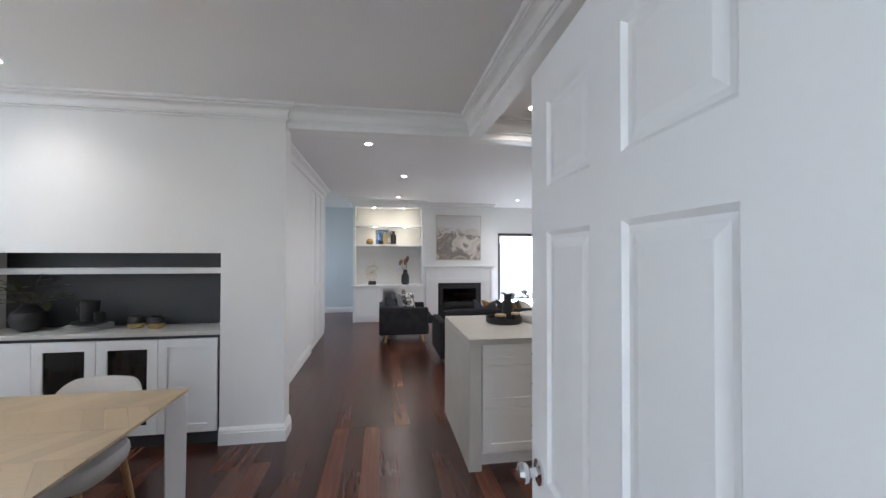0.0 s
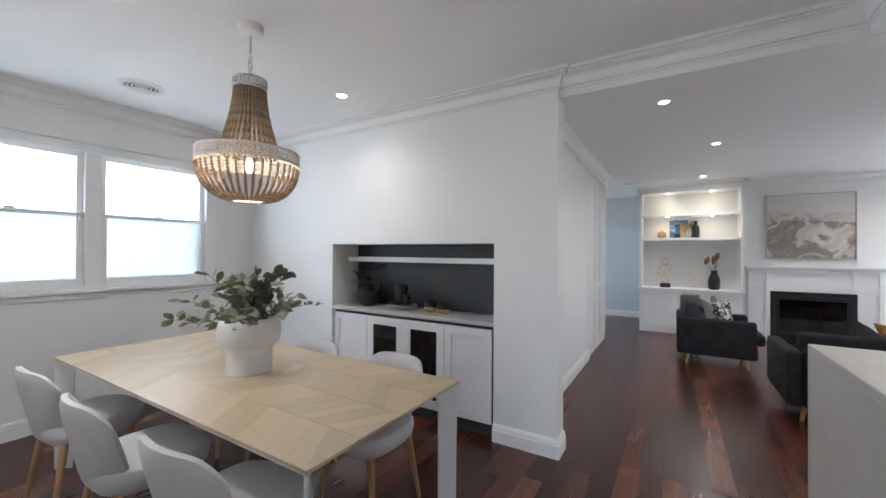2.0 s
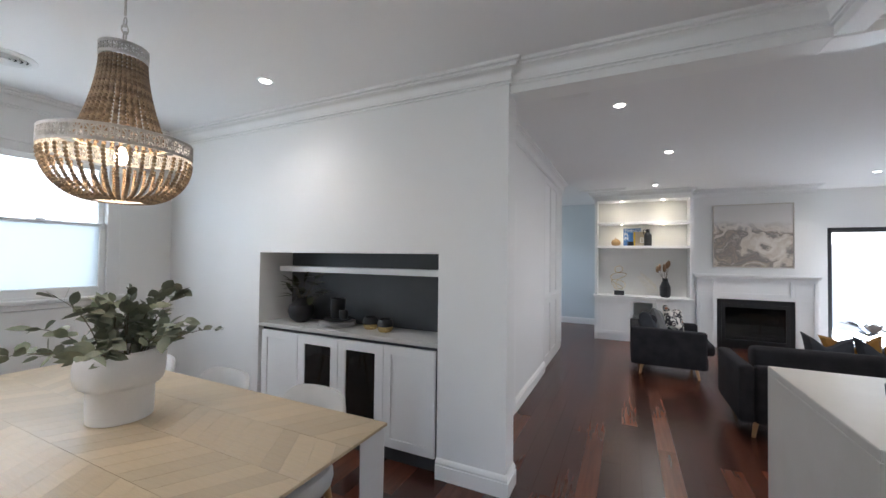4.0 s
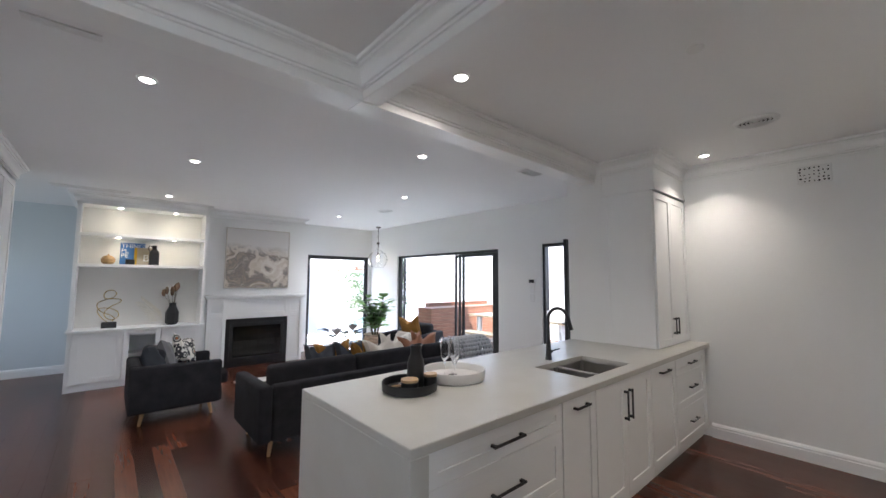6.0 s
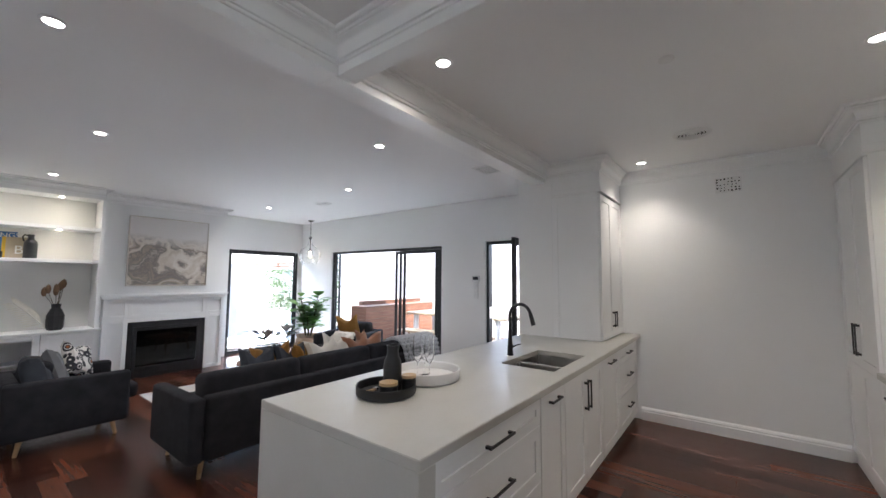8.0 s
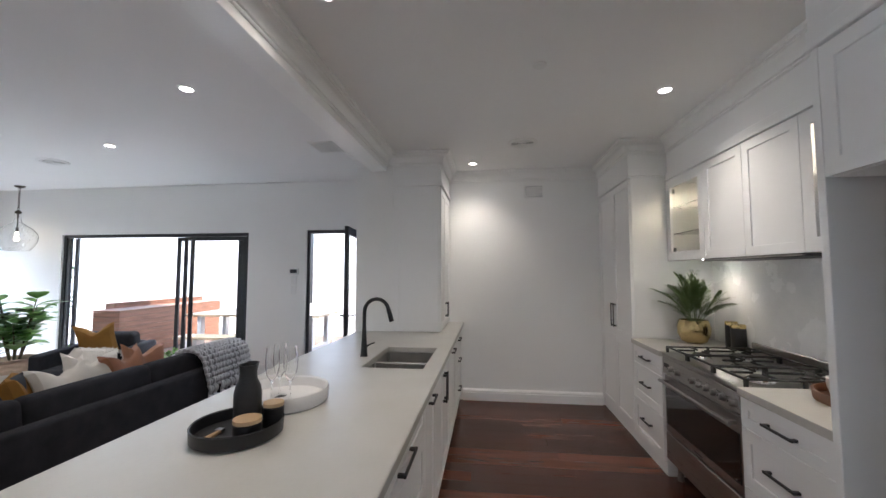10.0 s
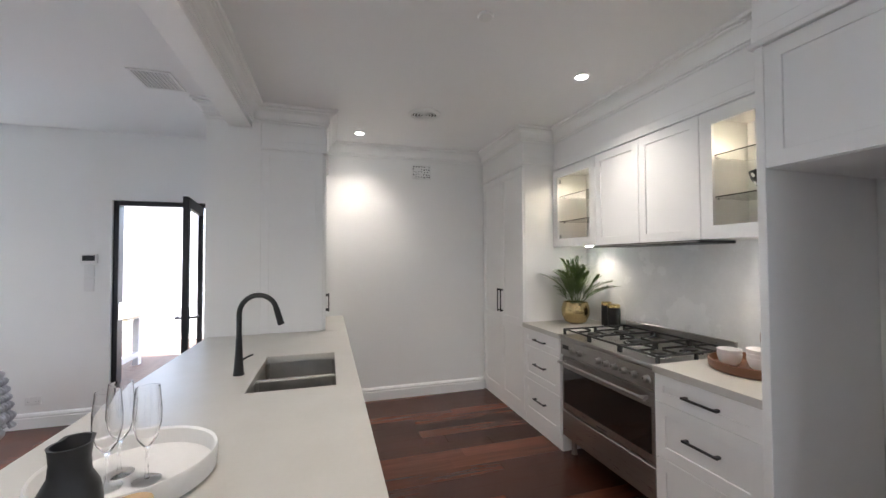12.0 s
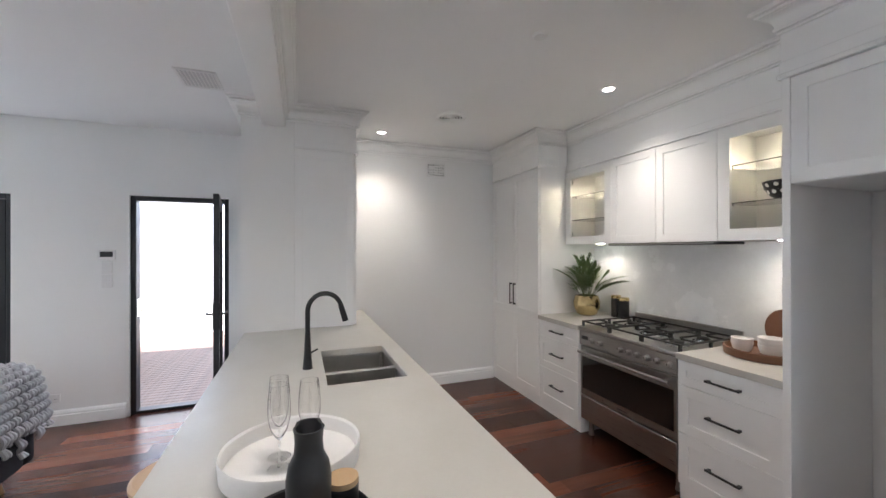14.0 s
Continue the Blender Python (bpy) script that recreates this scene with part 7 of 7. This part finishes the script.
def wire_chair(x, y, rz):
    c = thing("wire_chair", (x, y, -.0575), "white wire-frame outdoor chair", "outdoor chair", "chairs round the outdoor table", rz)
    bm = B()
    for k in range(9):
        u = -.22 + .055 * k
        tube(bm, [(u, .22, .46), (u, -.15, .44), (u * 1.05, -.24, .56), (u * .95, -.28, .82 - .3 * u * u * 4)], .005, 6)
    for z, y_, w in ((.46, .22, .22), (.44, -.15, .22), (.60, -.25, .23), (.80, -.28, .18)): tube(bm, [(-w, y_, z), (w, y_, z)], .006, 6)
    part("seat_shell", bm, WHITEMET, c)
    for sx in (-1, 1):
        for sy in (-1, 1):
            bm = B(); tube(bm, [(sx * .22, sy * .22, 0), (sx * .18, sy * .15, .445)], .008, 8); part("leg", bm, WHITEMET, c)


wire_chair(7.85, 8.2, 90); wire_chair(7.85, 9.1, 90)

# pergola post, screen, hedge and trees beyond the pool
po = thing("veranda_post", (4.25, 14.1, -.06), "thick white rendered veranda post", "post")
bm = B(); box(bm, -.22, -.22, 0, .22, .22, 2.96, .01); part("shaft", bm, RENDERW, po)
he = structure("hedge", B(), HEDGE, "sunlit leafy shrub against the white garden wall", "hedge")
rh_ = random.Random(31)
vv, ff = [], []
for k in range(3600):
    p = Vector((rh_.uniform(8.7, 9.28), 19.9 + rh_.uniform(-1.15, 1.15), rh_.uniform(.15, 1.85)))
    if noise.noise(Vector((p.y * 1.7, p.z * 1.7, 3))) < -.12: continue
    d = Vector((rh_.uniform(-1, 1), rh_.uniform(-1, .4), rh_.uniform(-.4, 1))).normalized(); s = d.orthogonal().normalized(); ln = rh_.uniform(.06, .12)
    o = len(vv); vv += [p, p + d * ln * .5 + s * ln * .3, p + d * ln, p + d * ln * .5 - s * ln * .3]; ff.append((o, o + 1, o + 2, o + 3))
me = bpy.data.meshes.new("hedge_leaves"); me.from_pydata([tuple(v) for v in vv], [], ff); me.materials.append(HEDGE)
hl = new("hedge_leaves", me); hl.parent = he; hl["kind"] = "stuff"

hd_ = structure("hedge_deck", B(), HEDGE, "tall green climber screen at the end of the deck", "hedge")
bm = B()
for x in (5.35, 5.8, 6.2):
    tube(bm, [(x, 12.36, -.2), (x + .04, 12.34, 1.0), (x - .02, 12.37, 2.3)], [.022, .016, .007], 7)
part("stems", bm, STEM, hd_)
vv, ff = [], []
for k in range(2600):
    p = Vector((rh_.uniform(5.22, 6.28), 12.36 + rh_.gauss(0, .07), rh_.uniform(-.02, 2.55 - .25 * abs(math.sin(k * .37)))))
    if noise.noise(Vector((p.x * 3, p.z * 3, 7))) < -.22: continue
    d = Vector((rh_.uniform(-1, 1), rh_.uniform(-1, .4), rh_.uniform(-.6, 1))).normalized(); s = d.orthogonal().normalized(); ln = rh_.uniform(.05, .10)
    o = len(vv); vv += [p, p + d * ln * .5 + s * ln * .3, p + d * ln, p + d * ln * .5 - s * ln * .3]; ff.append((o, o + 1, o + 2, o + 3))
me = bpy.data.meshes.new("climber_leaves"); me.from_pydata([tuple(v) for v in vv], [], ff); me.materials.append(HEDGE)
cl = new("climber_leaves", me); cl.parent = hd_; cl["kind"] = "stuff"
pr_ = thing("pergola_rail", (9.2, 20.6, 1.98), "dark brown double timber rail fixed along the garden wall", "pergola")
for z in (0, .13):
    bm = B(); box(bm, -.10, -2.6, z, 0.0, 2.6, z + .07, .004); part("rail", bm, SLATWOOD, pr_)
for y in (-2.2, 0, 2.2):
    bm = B(); box(bm, 0.0, y - .03, -.02, .10, y + .03, .22, .003); part("bracket", bm, SLATWOOD, pr_)


def tree(x, y, h, seed):
    r = random.Random(seed)
    t = thing("garden_tree", (x, y, -.16), "leafy green garden tree behind the hedge", "tree", "trees beyond the pool")
    bm = B(); tube(bm, [(0, 0, 0), (.05, .02, h * .3), (-.03, .05, h * .6)], [.13, .10, .05], 10)
    limbs = []
    for k in range(7):
        a = k * 2.4; e = Vector((math.cos(a) * h * .22, math.sin(a) * h * .22, h * (.6 + .05 * k)))
        tube(bm, [(0, .03, h * (.35 + .03 * k)), e * .6 + Vector((0, 0, h * .2)), e], [.05, .03, .012], 7); limbs.append(e)
    part("trunk", bm, STEM, t)
    vv, ff = [], []
    for e in limbs + [Vector((0, 0, h * .95))]:
        for k in range(200):
            p = e + Vector((r.gauss(0, h * .085), r.gauss(0, h * .085), r.gauss(0, h * .07)))
            d = Vector((r.uniform(-1, 1), r.uniform(-1, 1), r.uniform(-.6, .6))).normalized(); s = d.orthogonal().normalized(); ln = r.uniform(.09, .17)
            o = len(vv); vv += [p, p + d * ln * .5 + s * ln * .3, p + d * ln, p + d * ln * .5 - s * ln * .3]; ff.append((o, o + 1, o + 2, o + 3))
    me = bpy.data.meshes.new("crown"); me.from_pydata([tuple(v) for v in vv], [], ff); me.materials.append(HEDGE)
    c = new("crown", me); c.parent = t; c["kind"] = "stuff"


tree(9.9, 23.6, 3.6, 41); tree(6.2, 23.9, 4.4, 42)
gp_ = thing("deck_plant", (5.55, 11.55, -.0575), "green strappy plant at the deck corner", "plant")
rz_ = random.Random(17)
for k in range(60):
    a = rz_.uniform(0, 6.3); p = Vector((rz_.uniform(-.15, .15), rz_.uniform(-.15, .15), rz_.uniform(0, 1.5)))
    bm = B(); leaf(bm, p, (math.cos(a), math.sin(a), .8), (0, 0, 1), .22, .06, .2, .3); part("leaf", bm, GREEN, gp_)
bm = B(); tube(bm, [(0, 0, 0), (.02, 0, .8), (0, .02, 1.5)], [.02, .015, .008], 8); part("stem", bm, STEM, gp_)

# ---- floorboards, one by one ----
def board_material(name, island):
    m = mat(name, (0.050, 0.0165, 0.0105), 0.26, vary=0.12, scale=1.6, second=(0.078, 0.027, 0.016), mix=0.9, bump=0.0, bump_scale=9, stretch=(22, 1.3, 22), coat=0.0, rough_var=0.02)
    nt = m.node_tree
    n, link = nt.nodes, nt.links.new
    bsdf = n["Principled BSDF"]
    src = bsdf.inputs["Base Color"].links[0].from_socket
    rnd = n.new("ShaderNodeNewGeometry").outputs["Random Per Island"] if island else n.new("ShaderNodeObjectInfo").outputs["Random"]
    mapping = [q for q in n if q.type == "MAPPING"][0]
    off = n.new("ShaderNodeCombineXYZ"); mul = n.new("ShaderNodeMath"); mul.operation = "MULTIPLY"; mul.inputs[1].default_value = 37.0
    link(rnd, mul.inputs[0]); link(mul.outputs[0], off.inputs[1]); link(mul.outputs[0], off.inputs[0]); link(off.outputs[0], mapping.inputs["Location"])
    ramp = n.new("ShaderNodeValToRGB"); ramp.color_ramp.interpolation = "LINEAR"
    cols = ((0.0, (0.55, 0.5, 0.5)), (0.28, (0.8, 0.75, 0.75)), (0.52, (1.15, 1.1, 1.05)), (0.74, (1.6, 1.6, 1.5)), (1.0, (2.35, 2.4, 2.25)))
    ramp.color_ramp.elements[0].color = (*[c / 3 for c in cols[0][1]], 1); ramp.color_ramp.elements[1].color = (*[c / 3 for c in cols[-1][1]], 1)
    for p, c in cols[1:-1]: ramp.color_ramp.elements.new(p).color = (*[q / 3 for q in c], 1)
    sc = n.new("ShaderNodeVectorMath"); sc.operation = "SCALE"; sc.inputs["Scale"].default_value = 3.0
    mx = n.new("ShaderNodeVectorMath"); mx.operation = "MULTIPLY"
    link(rnd, ramp.inputs[0]); link(ramp.outputs[0], sc.inputs[0]); link(sc.outputs[0], mx.inputs[0]); link(src, mx.inputs[1]); link(mx.outputs[0], bsdf.inputs["Base Color"])
    return m


BOARD, BOARDS = board_material("jarrah_board", False), board_material("jarrah_boards", True)
BW = 0.130


def board_verts(x, y, ln, w=BW):
    h, g, c = w / 2 - .0002, .0002, .0005
    a, b = y + g, y + ln - g
    v = [(x - h, a, -.02), (x + h, a, -.02), (x + h, b, -.02), (x - h, b, -.02), (x - h, a, -c), (x + h, a, -c), (x + h, b, -c), (x - h, b, -c),
         (x - h + c, a + c, 0), (x + h - c, a + c, 0), (x + h - c, b - c, 0), (x - h + c, b - c, 0)]
    f = [(8, 9, 10, 11)] + [(i, (i + 1) % 4, 4 + (i + 1) % 4, 4 + i) for i in range(4)] + [(4 + i, 4 + (i + 1) % 4, 8 + (i + 1) % 4, 8 + i) for i in range(4)]
    return v, f


cache = {}
rf = random.Random(21)
jv, jf = [], []
made = 0
col = 0
x = -4.1
while x < 5.1:
    for y_from, y_to in ((0.5 if -1.1 < x < 2.2 else 2.5, 5.78), (5.78, 12.9)):
        y = y_from - (rf.random() * 1.5)
        done = y_from
        while y < y_to:
            ln = rf.choice((0.9, 1.2, 1.5, 1.8, 2.1, 2.4))
            a, b = done, min(y + ln, y_to)
            y += ln
            if b - a < .05: continue
            if y_to - b < .06: b = y_to
            done = b
            near = -0.8 < x < 3.9 and 2.9 < (a + b) / 2 < 9.6
            if near and made < 290:
                key = round(b - a, 2)
                if key not in cache:
                    me = bpy.data.meshes.new("floorboard"); v, f = board_verts(0, 0, key); me.from_pydata(v, [], f); me.materials.append(BOARD); cache[key] = me
                piece("floorboard", cache[key], floor, Matrix.Translation((x, a, 0))); made += 1
            else:
                v, f = board_verts(x, a, b - a)
                o = len(jv); jv += v; jf += [tuple(q + o for q in t) for t in f]
    x += BW
me = bpy.data.meshes.new("floorboards"); me.from_pydata(jv, [], jf); me.materials.append(BOARDS)
rest = new("floorboards", me); rest.parent = floor; rest["kind"] = "stuff"
